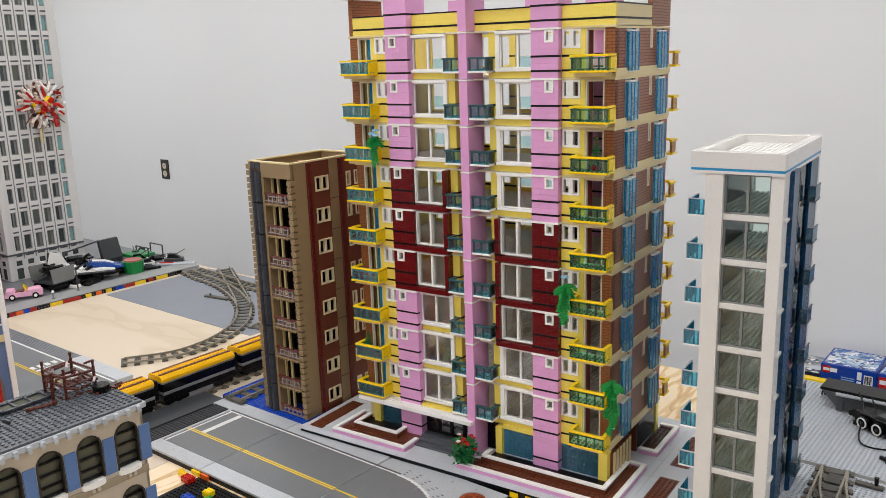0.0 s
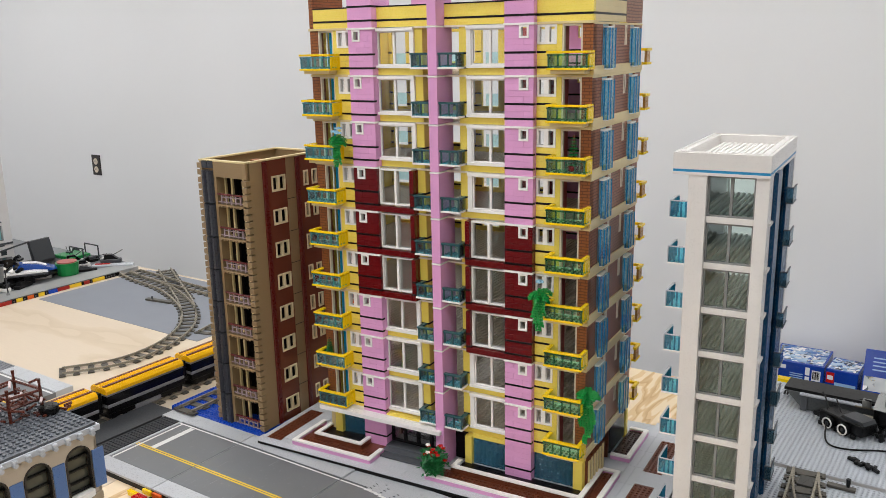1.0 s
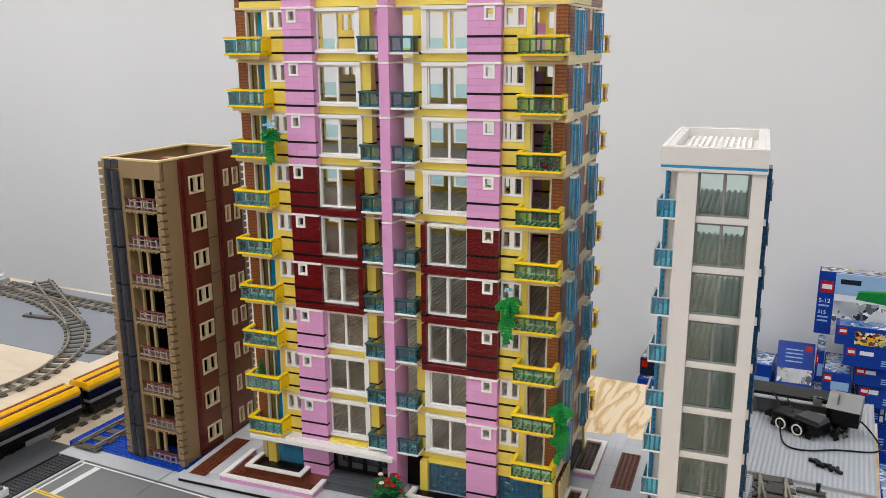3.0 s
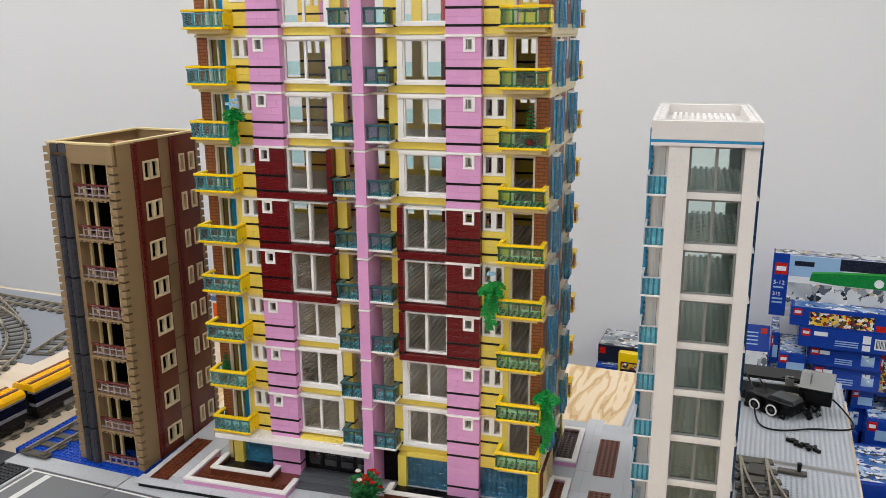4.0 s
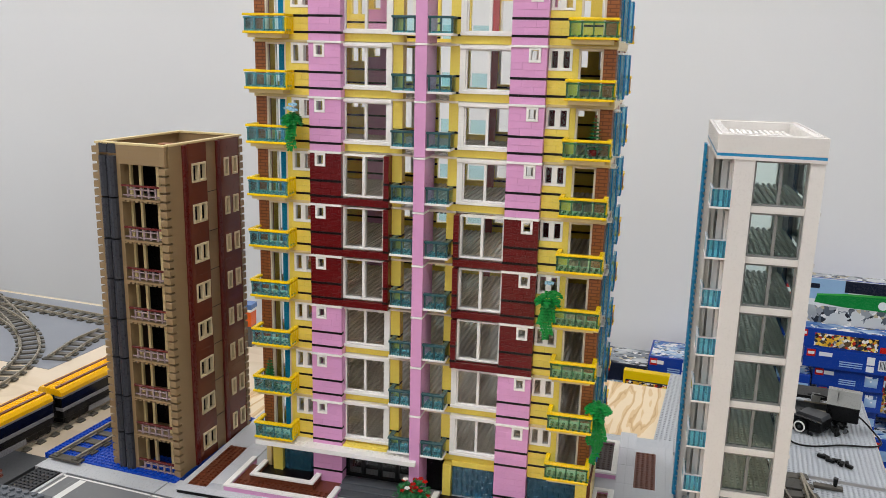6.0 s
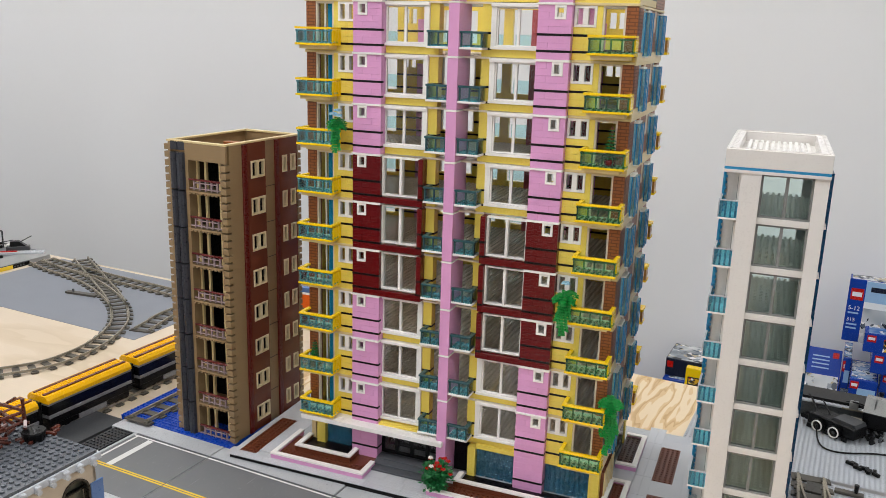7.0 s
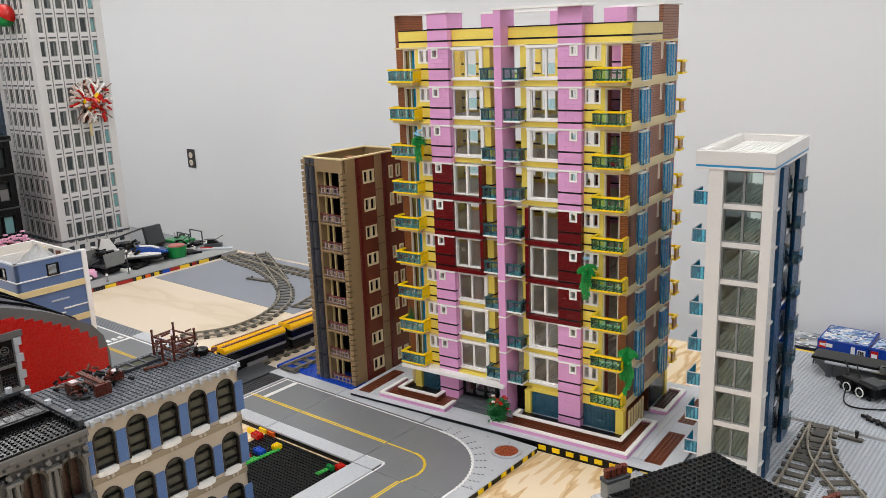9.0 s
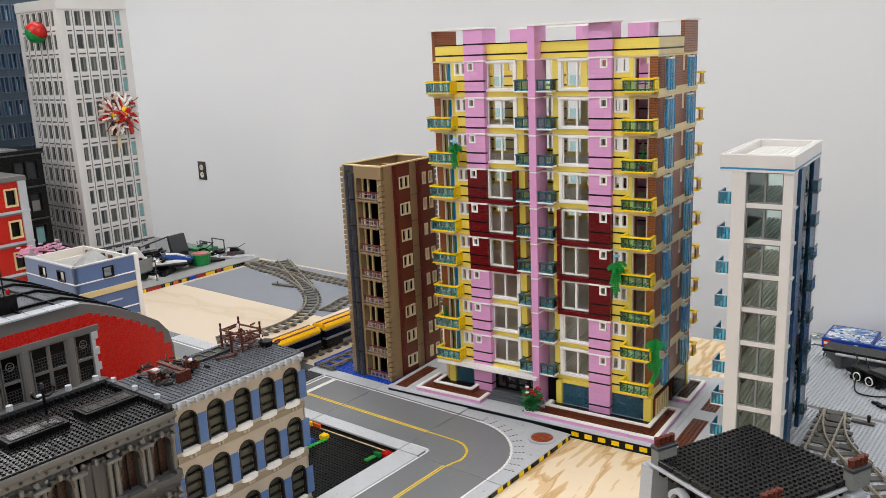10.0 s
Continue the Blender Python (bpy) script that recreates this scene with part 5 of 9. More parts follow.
# ---- street plates ----
def road_surface():
    """Printed road plate: mottled mid grey with scuffs."""
    m, t, p, node = base_material("road_grey")
    L = t.links.new
    tc, a, b = node("ShaderNodeTexCoord"), node("ShaderNodeTexNoise"), node("ShaderNodeTexNoise")
    a.inputs["Scale"].default_value, b.inputs["Scale"].default_value, b.inputs["Detail"].default_value = 9, 130, 6
    L(tc.outputs["Object"], a.inputs["Vector"])
    L(tc.outputs["Object"], b.inputs["Vector"])
    mx = node("ShaderNodeMix")
    mx.data_type = "RGBA"
    mx.inputs[6].default_value, mx.inputs[7].default_value = (*rgb(108, 110, 113), 1), (*rgb(122, 124, 127), 1)
    L(a.outputs["Fac"], mx.inputs[0])
    rg = node("ShaderNodeMapRange")
    rg.inputs["From Min"].default_value, rg.inputs["From Max"].default_value = 0.62, 0.75
    L(b.outputs["Fac"], rg.inputs[0])
    m2 = node("ShaderNodeMix")
    m2.data_type = "RGBA"
    m2.inputs[7].default_value = (*rgb(150, 152, 154), 1)
    k = node("ShaderNodeMath")
    k.operation = "MULTIPLY"
    k.inputs[1].default_value = 0.35
    L(rg.outputs[0], k.inputs[0])
    L(k.outputs[0], m2.inputs[0])
    L(mx.outputs[2], m2.inputs[6])
    # long fine scratches
    mp, sc, sr, m3 = node("ShaderNodeMapping"), node("ShaderNodeTexNoise"), node("ShaderNodeMapRange"), node("ShaderNodeMix")
    mp.inputs["Rotation"].default_value, mp.inputs["Scale"].default_value = (0, 0, radians(35)), (420, 14, 1)
    L(tc.outputs["Object"], mp.inputs[0])
    L(mp.outputs[0], sc.inputs["Vector"])
    sc.inputs["Scale"].default_value, sc.inputs["Detail"].default_value = 1, 2
    sr.inputs["From Min"].default_value, sr.inputs["From Max"].default_value, sr.inputs["To Max"].default_value = 0.69, 0.75, 0.5
    L(sc.outputs["Fac"], sr.inputs[0])
    m3.data_type = "RGBA"
    m3.inputs[7].default_value = (*rgb(172, 174, 176), 1)
    L(sr.outputs[0], m3.inputs[0])
    L(m2.outputs[2], m3.inputs[6])
    L(m3.outputs[2], p.inputs["Base Color"])
    p.inputs["Roughness"].default_value = 0.34
    return m


ROADGREY = road_surface()
LINEW = plastic("line_white", rgb(232, 232, 230), 0.35)
LINEY = plastic("line_yellow", rgb(240, 204, 48), 0.35)
WALKGREY = plastic("pavement_grey", rgb(186, 189, 193), 0.3)
P = 0.256
G = 0.0011


def road_plate(x0, y0, label, x_from=0.0):
    r = thing("road_plate", ROAD @ pose(x0, y0, 0), label, "road", "road plates", "structure")
    part("plate", Shape().bev(x_from + G, P - G, G, P - G, -0.0032, -0.0006, 0.0004), WALKGREY, r)
    return r


def walk_studs(r, pts):
    s = Shape()
    for a, b in pts:
        s.stud(a, b, 0, 8, 0.0024, 0.0017)
    part("stud", s, WALKGREY, r)


def straight(x0, y0, x_from=0.0):
    r = road_plate(x0, y0, "grey printed street plate with double yellow line", x_from)
    part("road", Shape().box(x_from + G, P - G, 0.037, 0.198, -0.0006, 0.0), ROADGREY, r)
    part("kerb", Shape().bev(x_from + G, P - G, 0.206, P - G, -0.0006, 0.0012, 0.0003), WALKGREY, r, "pale grey pavement strip")
    part("gutter", Shape().box(x_from + G, P - G, 0.2012, 0.206, -0.0006, 0.0003), DGREY, r)
    part("kerb", Shape().bev(x_from + G, P - G, G, 0.035, -0.0006, 0.0012, 0.0003), WALKGREY, r, "pale grey pavement strip")
    part("line", Shape().box(x_from + G, P - G, 0.198, 0.2012, -0.0006, 0.0004), LINEW, r, "white edge line")
    for y in (0.0932, 0.0984):
        part("line", Shape().box(x_from + G, P - G, y, y + 0.003, -0.0006, 0.0004), LINEY, r, "yellow centre line")
    walk_studs(r, [(x, y) for x in (0.028, 0.076, 0.124, 0.18, 0.228) for y in (0.229, 0.018) if x > x_from])
    return r


def ring(s, cx, cy, r0, r1, a0, a1, z0, z1, n=24):
    for i in range(n):
        t0, t1 = radians(a0 + (a1 - a0) * i / n), radians(a0 + (a1 - a0) * (i + 1) / n)
        q = [(cx + r * math.cos(t), cy + r * math.sin(t)) for r, t in ((r0, t0), (r1, t0), (r1, t1), (r0, t1))]
        s.loft([[(*p, z0) for p in q], [(*p, z1) for p in q]])
    return s


straight(0, -P)
w = straight(-P, -P, 0.085)
part("line", Shape().box(0.122, 0.134, 0.1, 0.196, -0.0006, 0.0004), LINEW, w, "white stop line")
part("line", Shape().box(0.092, 0.096, 0.037, 0.2, -0.0006, 0.0005), LINEW, w, "white edge line")

# the bend
bend = road_plate(P, -P, "grey printed bend plate with stepped white and yellow curves")
cx, cy = 0.057, 0.035
arc = Shape().box(G, cx, cy, 0.198, -0.0006, 0.0)
ring(arc, cx, cy, 0.0005, 0.163, 0, 90, -0.0006, 0.0)
arc.box(cx, cx + 0.163, G, cy, -0.0006, 0.0)
part("road", arc, ROADGREY, bend)
part("kerb", Shape().bev(G, cx - 0.008, G, cy - 0.001, -0.0006, 0.0012, 0.0003), WALKGREY, bend, "pale grey pavement corner")
part("gutter", Shape().box(cx - 0.008, cx - 0.003, G, cy - 0.008, -0.0006, 0.0003), DGREY, bend)
for i in range(22):
    t = radians(90 * (i + 0.5) / 22)
    d = Matrix.Translation((cx + 0.1635 * math.cos(t), cy + 0.1635 * math.sin(t), 0)) @ Matrix.Rotation(t + 0.22, 4, "Z")
    part("line", Shape().box(-0.0022, 0.0022, -0.0068, 0.0068, -0.0006, 0.0005), LINEW, bend, "white stepped curve", d)
    if i % 2 == 0:
        d = Matrix.Translation((cx + 0.013 + 0.0625 * math.cos(t), cy + 0.0 + 0.0625 * math.sin(t), 0)) @ Matrix.Rotation(t + 0.24, 4, "Z")
        part("line", Shape().box(-0.0021, 0.0021, -0.0058, 0.0058, -0.0006, 0.0004), LINEY, bend, "yellow stepped curve", d)
    marks = Shape()
    for r in (0.172, 0.180, 0.188):
        if (i + int(r * 1000)) % 2:
            d = Matrix.Translation((cx + r * math.cos(t), cy + r * math.sin(t), 0))
            marks.box(d.translation.x - 0.0024, d.translation.x + 0.0024, d.translation.y - 0.0006, d.translation.y + 0.0006, -0.0006, 0.0003)
    if marks.v:
        part("mark", marks, DGREY, bend)
for i in range(4):
    d = Matrix.Translation((cx + 0.0745 - 0.0022 * i, cy - 0.004 - 0.009 * i, 0)) @ Matrix.Rotation(-0.12, 4, "Z")
    part("line", Shape().box(-0.002, 0.002, -0.005, 0.005, -0.0006, 0.0004), LINEY, bend, "yellow stepped curve", d)
part("line", Shape().box(cx + 0.1615, cx + 0.1655, G, cy, -0.0006, 0.0005).box(G, cx, 0.198, 0.2012, -0.0006, 0.0004), LINEW, bend)
part("line", Shape().box(G, cx + 0.012, 0.0956, 0.0992, -0.0006, 0.0004), LINEY, bend)
part("gutter", Shape().box(G, cx, 0.2012, 0.206, -0.0006, 0.0003), DGREY, bend)
inner = Shape().box(cx - 0.0025, cx + 0.0005, G, cy - 0.012, -0.0006, 0.0005).box(cx - 0.005, cx - 0.002, cy - 0.012, cy - 0.006, -0.0006, 0.0005)
inner.box(cx - 0.0075, cx - 0.0045, cy - 0.006, cy - 0.001, -0.0006, 0.0005).box(G, cx - 0.006, cy - 0.001, cy + 0.0015, -0.0006, 0.0005)
part("line", inner, LINEW, bend)
walk_studs(bend, [(0.02, 0.018), (0.035, 0.008), (0.08, 0.229), (0.15, 0.235), (0.2, 0.24), (0.236, 0.13), (0.238, 0.06), (0.244, 0.21)])
grate = Shape()
ring(grate, 0.216, 0.205, 0.0235, 0.0292, 0, 360, -0.0006, 0.0024, 32)
part("grate_rim", grate, LGREY, bend, "raised pale grey ring")
soil = Shape()
soil.rod((0.216, 0.205, -0.0006), (0.216, 0.205, 0.0008), 0.0235, n=24)
for i in range(-2, 3):
    for j in range(-2, 3):
        if i * i + j * j < 8:
            soil.stud(0.216 + i * 0.008, 0.205 + j * 0.008, 0.0008, 8, 0.0026)
part("grate", soil, plastic("orange_brown", rgb(150, 74, 44), 0.35), bend, "round reddish brown tree grate")

# plate below the bend, street running on towards the viewer
low = road_plate(P, -2 * P, "grey printed street plate with double yellow line")
part("road", Shape().box(0.057, 0.22, G, P - G, -0.0006, 0.0), ROADGREY, low)
part("kerb", Shape().bev(G, 0.052, G, P - G, -0.0006, 0.0012, 0.0003), WALKGREY, low)
part("line", Shape().box(0.0545, 0.0575, G, P - G, -0.0006, 0.0004).box(0.2185, 0.2222, G, P - G, -0.0006, 0.0004), LINEW, low)
part("line", Shape().box(0.1165, 0.1192, G, P - G, -0.0006, 0.0004).box(0.1218, 0.1245, G, P - G, -0.0006, 0.0004), LINEY, low)
walk_studs(low, [(0.022, y) for y in (0.06, 0.12, 0.2)] + [(0.24, y) for y in (0.05, 0.14, 0.22)])
low2 = road_plate(P, -3 * P, "grey printed street plate with double yellow line")
part("road", Shape().box(0.057, 0.22, G, P - G, -0.0006, 0.0), ROADGREY, low2)

# black and yellow supporting bricks under the street's open edges
edge = thing("street_support", ROAD, "black and coloured supporting bricks under the street plates", "support", "", "structure")
part("support", Shape().box(-0.16, 0.51, -P + 0.002, -0.001, WOOD_Z, -0.0033).box(P + 0.002, 0.51, -3 * P, -P + 0.002, WOOD_Z, -0.0033), BLACK, edge)
for i in range(30):
    y = -0.012 - 0.024 * i
    part("edge_brick", Shape().bev(0.5095, 0.5115, y - 0.016 if i % 3 else y - 0.008, y, -0.0122, -0.0034, 0.0003), BRIGHT if i % 3 != 2 else BLACK, edge, "yellow brick in the black edge")
cols = (BRIGHT, ORANGE)
for i in range(2):
    part("edge_brick", Shape().bev(-0.02 + 0.026 * i, 0.002 + 0.026 * i, -P - 0.004, -P + 0.001, -0.0122, -0.0034, 0.0003), cols[i], edge, "coloured brick in the street edge")

# black baseplate with loose bricks in the crook of the street
bp = thing("black_baseplate", ROAD @ pose(0, -2 * P, -0.0115), "black studded baseplate in the crook of the street", "baseplate", "", "structure")
part("plate", Shape().box(0.002, 0.252, 0.002, 0.252, -0.0013, 0), BLACK, bp)
tagged(part("studs", Shape().studs(1, 31, 1, 31, 0, 8), BLACK, bp), kind="stuff")


def loose_brick(x, y, rz, nx, ny, mat, label, z=-0.0115):
    b = thing("toy_brick", ROAD @ pose(x, y, z, 0, 0, rz), label, "brick", "loose bricks")
    part("body", Shape().bev(0, nx * U, 0, ny * U, 0, 0.0096, 0.0004), mat, b)
    part("stud", Shape().studs(0, nx, 0, ny, 0.0096, 8), mat, b)


for x, y, nx, ny, mat, lab in ((-0.012, -0.288, 3, 2, RED, "red"), (-0.036, -0.278, 3, 1, BRIGHT, "yellow"), (0.066, -0.298, 2, 2, BRIGHT, "yellow"), (0.048, -0.33, 3, 2, BLUE, "blue"), (0.04, -0.362, 3, 2, RED, "red"),
                              (0.026, -0.394, 3, 2, BRIGHT, "yellow"), (0.232, -0.282, 2, 2, RED, "red"), (0.218, -0.29, 2, 1, GREEN, "green")):
    loose_brick(x, y, rnd.uniform(-6, 6), nx, ny, mat, f"small {lab} toy brick lying on the black baseplate")
for x, y, l in ((0.082, -0.33, 10), (0.07, -0.372, 8), (0.224, -0.3, 4)):
    p = thing("green_plate", ROAD @ pose(x, y, -0.0115, 0, 0, 84), "bright green toy plate lying on the black baseplate", "plate", "loose plates")
    part("body", Shape().bev(-l / 2 * U, l / 2 * U, 0, U, 0.0, 0.0032, 0.0003), LIME, p)
    part("stud", Shape().studs(-l / 2, l / 2, 0, 1, 0.0032, 8), LIME, p)

# railway crossing, blue plate under the brown block, dark plate
PIPEDARK = plastic("grille_dark", rgb(58, 60, 64), 0.4)
cr = thing("level_crossing", ROAD, "dark grey railway crossing plates with pale grille", "crossing", "", "structure")
part("crossing_plate", Shape().bev(-0.31, -0.236, -0.27, -0.02, WOOD_Z, -0.001, 0.0004), plastic("crossing_grey", rgb(64, 66, 69), 0.4), cr)
gr = Shape().box(-0.232, -0.172, -0.3, -0.03, WOOD_Z, -0.004)
part("grille_bed", gr, BLACK, cr)
gb = Shape()
for i in range(34):
    gb.box(-0.228, -0.186, -0.3 + 0.008 * i, -0.2955 + 0.008 * i, -0.004, -0.001)
for i in range(6):
    gb.box(-0.226 + 0.008 * i, -0.2235 + 0.008 * i, -0.3, -0.03, -0.004, -0.0005)
part("grille", gb, PIPEDARK, cr, "dark grey grille between the rails")
part("kerb", Shape().bev(-0.178, -0.172, -0.3, -0.05, WOOD_Z, 0.0, 0.0003), WALKGREY, cr)
part("kerb", Shape().bev(-0.236, -0.17, -0.05, -0.016, WOOD_Z, 0.0, 0.0003), WALKGREY, cr)
bluep = thing("blue_baseplate", ROAD @ pose(-0.25, -0.016, 0), "bright blue studded baseplate under the brown block", "baseplate", "", "structure")
part("plate", Shape().box(0, 0.262, 0.002, 0.256, WOOD_Z, 0.0035), BLUE, bluep)
tagged(part("studs", Shape().studs(0, 32, 0.5, 31.5, 0.0035, 8), BLUE, bluep), kind="stuff")


# ---- railway ----
SLEEPER = plastic("sleeper_grey", rgb(82, 78, 70), 0.4)
RAILM = plastic("rail_brown_grey", rgb(142, 134, 118), 0.28)
sleeper_me = Shape().bev(-0.031, 0.031, -0.0074, 0.0074, 0, 0.0034, 0.0004).bev(-0.0255, -0.0145, -0.0052, 0.0052, 0.0034, 0.0052, 0.0003).bev(0.0145, 0.0255, -0.0052, 0.0052, 0.0034, 0.0052, 0.0003).mesh("sleeper")


def smooth(pts, step):
    """Points at even steps along a Catmull-Rom line through pts, with headings."""
    P3 = [Vector((*p, 0)) for p in pts]
    P3 = [P3[0] * 2 - P3[1], *P3, P3[-1] * 2 - P3[-2]]
    fine = []
    for a, b, c, d in zip(P3, P3[1:], P3[2:], P3[3:]):
        for i in range(24):
            t = i / 24
            fine.append(0.5 * ((2 * b) + (c - a) * t + (2 * a - 5 * b + 4 * c - d) * t * t + (3 * b - a - 3 * c + d) * t ** 3))
    fine.append(P3[-2])
    out, need = [fine[0]], step
    for p, q in zip(fine, fine[1:]):
        seg = (q - p).length
        while seg >= need:
            p = p + (q - p) * (need / seg)
            seg = (q - p).length
            out.append(p.copy())
            need = step
        need -= seg
    return [(p, ((out[min(i + 1, len(out) - 1)] - out[max(i - 1, 0)]).normalized())) for i, p in enumerate(out)]


def track(pts, z, label, every=2, skip=0):
    t = thing("railway_track", ROAD @ pose(0, 0, z), label, "track", "railway tracks")
    line = smooth(pts, 0.016)
    for side in (-1, 1):
        rings = []
        for p, d in line:
            n = Vector((-d.y, d.x, 0))
            c = p + n * side * 0.02
            rings.append([c + n * a + Vector((0, 0, h)) for a, h in ((-0.0028, 0.003), (0.0028, 0.003), (0.0016, 0.0046), (0.0018, 0.0086), (-0.0018, 0.0086), (-0.0016, 0.0046))])
        s = Shape().loft(rings)
        part("rail", s, RAILM, t, clean=True)
    if every:
        for p, d in line[skip::every]:
            part("sleeper", sleeper_me, SLEEPER, t, "", Matrix.Translation(p) @ Matrix.Rotation(math.atan2(d.y, d.x) - math.pi / 2, 4, "Z"))
    return t


GZ = -0.0118
track([(-0.66, -0.01), (-0.60, 0.09), (-0.593, 0.183), (-0.619, 0.278), (-0.679, 0.376), (-0.778, 0.464), (-0.889, 0.526), (-1.013, 0.576), (-1.115, 0.6), (-1.21, 0.612), (-1.324, 0.64)], GZ, "curved dark grey toy railway track on the plywood")
track([(-0.7, 0.396), (-0.778, 0.464), (-0.87, 0.526), (-0.96, 0.578), (-1.246, 0.742)], GZ, "straight branch of dark grey toy railway track", skip=15)
track([(-0.45, 0.6), (-0.763, 0.625), (-0.99, 0.635), (-1.2, 0.655), (-1.32, 0.67)], GZ, "dark grey toy railway track along the table's back edge")
track([(-0.588, 0.362), (-0.602, 0.415), (-0.617, 0.47), (-0.62, 0.56)], GZ, "short dark grey toy railway track piece")
track([(-0.335, -0.7), (-0.335, -0.2), (-0.335, 0.2), (-0.335, 0.66)], WOOD_Z, "straight dark grey toy railway track under the train")
track([(-0.2, -0.018), (-0.2, 0.1), (-0.2, 0.24)], 0.0036, "dark grey toy railway track on the blue baseplate")
sw = thing("switch_stand", ROAD @ pose(-0.955, 0.487, GZ, 0, 0, 8), "small dark grey track switch lever", "switch")
part("base", Shape().bev(-0.04, 0.06, -0.008, 0.008, 0, 0.006, 0.0004), SLEEPER, sw)
part("lever", Shape().rod((-0.018, 0, 0.006), (-0.018, 0, 0.014), 0.003), DGREY, sw)


def train_car(y0, y1):
    c = thing("train_carriage", ROAD @ pose(-0.335, y0, WOOD_Z + 0.0086), "black and grey toy train carriage with bright yellow roof", "train carriage", "train carriages")
    L = y1 - y0
    part("underframe", Shape().bev(-0.024, 0.024, 0.012, L - 0.012, 0.004, 0.014, 0.0005), BLACK, c)
    part("skirt", Shape().bev(-0.0262, 0.0262, L * 0.34, L * 0.66, 0.003, 0.013, 0.0006), TRAINGREY, c, "grey lower side panel")
    for yy in (0.03, L - 0.03):
        b = part("bogie", Shape().bev(-0.022, 0.022, yy - 0.022, yy + 0.022, 0.003, 0.012, 0.0005), BLACK, c)
        for wy in (yy - 0.013, yy + 0.013):
            for sx in (-1, 1):
                part("wheel", Shape().rod((sx * 0.018, wy, 0.007), (sx * 0.0235, wy, 0.007), 0.007, n=12), BLACK, b)
    part("body", Shape().bev(-0.026, 0.026, 0.004, L - 0.004, 0.014, 0.028, 0.0008), BLACK, c)
    part("side_band", Shape().bev(-0.0265, 0.0265, 0.004, L - 0.004, 0.028, 0.0345, 0.0004), TRAINGREY, c, "grey side band")
    part("window_band", Shape().bev(-0.0258, 0.0258, 0.004, L - 0.004, 0.0345, 0.053, 0.0006), BLACKGLASS, c, "glossy black window band")
    part("upper_band", Shape().bev(-0.0262, 0.0262, 0.004, L - 0.004, 0.053, 0.0575, 0.0004), TRAINGREY, c)
    roof = [(-0.027, 0.0575), (0.027, 0.0575), (0.0268, 0.064), (0.021, 0.0705), (-0.021, 0.0705), (-0.0268, 0.064)]
    part("roof", Shape().prism(roof, "y", 0.003, L - 0.003), TRAINYELLOW, c, "bright yellow roof", clean=True)
    strip = part("roof_strip", Shape().bev(-0.009, 0.009, 0.006, L - 0.006, 0.0705, 0.0716, 0.0003).studs(-1, 1, 1, int(L / U) - 1, 0.0716, 6), TRAINYELLOW, c, "yellow studded roof strip")
    for sx in (-1, 1):
        part("roof_rail", Shape().bev(sx * 0.0125 - 0.003, sx * 0.0125 + 0.003, 0.006, L - 0.006, 0.0705, 0.0728, 0.0004), RBROWN, c, "reddish brown roof rail")
    part("bellows", Shape().bev(-0.016, 0.016, L - 0.004, L + 0.012, 0.018, 0.062, 0.001), BLACK, c)


TRAINYELLOW = plastic("train_yellow", rgb(243, 184, 12), 0.24)
TRAINGREY = plastic("train_grey", rgb(128, 128, 131), 0.28)
BLACKGLASS = plastic("black_glossy", rgb(14, 14, 16), 0.16, shine=0.26)
for a in (-0.553, -0.34, -0.127, 0.086, 0.299):
    train_car(a, a + 0.2)


# ---- the older street front: arched corner house and grey house ----
def arch_panel(y0, y1, z0, z1, oy0, oy1, oz0, spring, x0, x1, n=10):
    """A wall panel facing +x with one round-headed opening; x0 to x1 is its thickness."""
    s = Shape()
    s.box(x0, x1, y0, oy0, z0, z1).box(x0, x1, oy1, y1, z0, z1)
    if oz0 > z0:
        s.box(x0, x1, oy0, oy1, z0, oz0)
    c, r = (oy0 + oy1) / 2, (oy1 - oy0) / 2
    for i in range(n):
        a0, a1 = math.pi - math.pi * i / n, math.pi - math.pi * (i + 1) / n
        ya, yb = c + r * math.cos(a0), c + r * math.cos(a1)
        za, zb = spring + r * math.sin(a0), spring + r * math.sin(a1)
        q = [(ya, za), (yb, zb), (yb, z1), (ya, z1)]
        s.loft([[(x0, *p) for p in q], [(x1, *p) for p in q]])
    return s


def arch_ring(c, r0, r1, spring, z0, x0, x1, n=10):
    s = Shape()
    for i in range(n):
        a0, a1 = math.pi - math.pi * i / n, math.pi - math.pi * (i + 1) / n
        q = [(c + r * math.cos(a), spring + r * math.sin(a)) for r, a in ((r0, a0), (r0, a1), (r1, a1), (r1, a0))]
        s.loft([[(x0, *p) for p in q], [(x1, *p) for p in q]])
    s.box(x0, x1, c - r1, c - r0, z0, spring).box(x0, x1, c + r0, c + r1, z0, spring)
    return s


TANW = plastic("warm_tan_brick", rgb(188, 175, 157), 0.34, 0.25)
# weathered grey, set darker than the columns to paint in facade shade
FACADE = plastic("weathered_shaded_grey", rgb(82, 82, 82), 0.36, 0.3, 0.16)
OLIVEGLASS = plastic("dark_olive_pane", rgb(84, 84, 72), 0.08)
BLUEPANE = plastic("dark_blue_grey_pane", rgb(58, 70, 80), 0.08)
# curtain brown darkened to carry the shade inside the arches
CURTAIN = plastic("red_brown_curtain", rgb(58, 34, 26), 0.3)
MGREY = plastic("medium_stone_grey", rgb(106, 105, 103), 0.34, 0.4, 0.1)
DSTONE = plastic("dark_stone_grey", rgb(58, 60, 63), 0.34, 0.4)


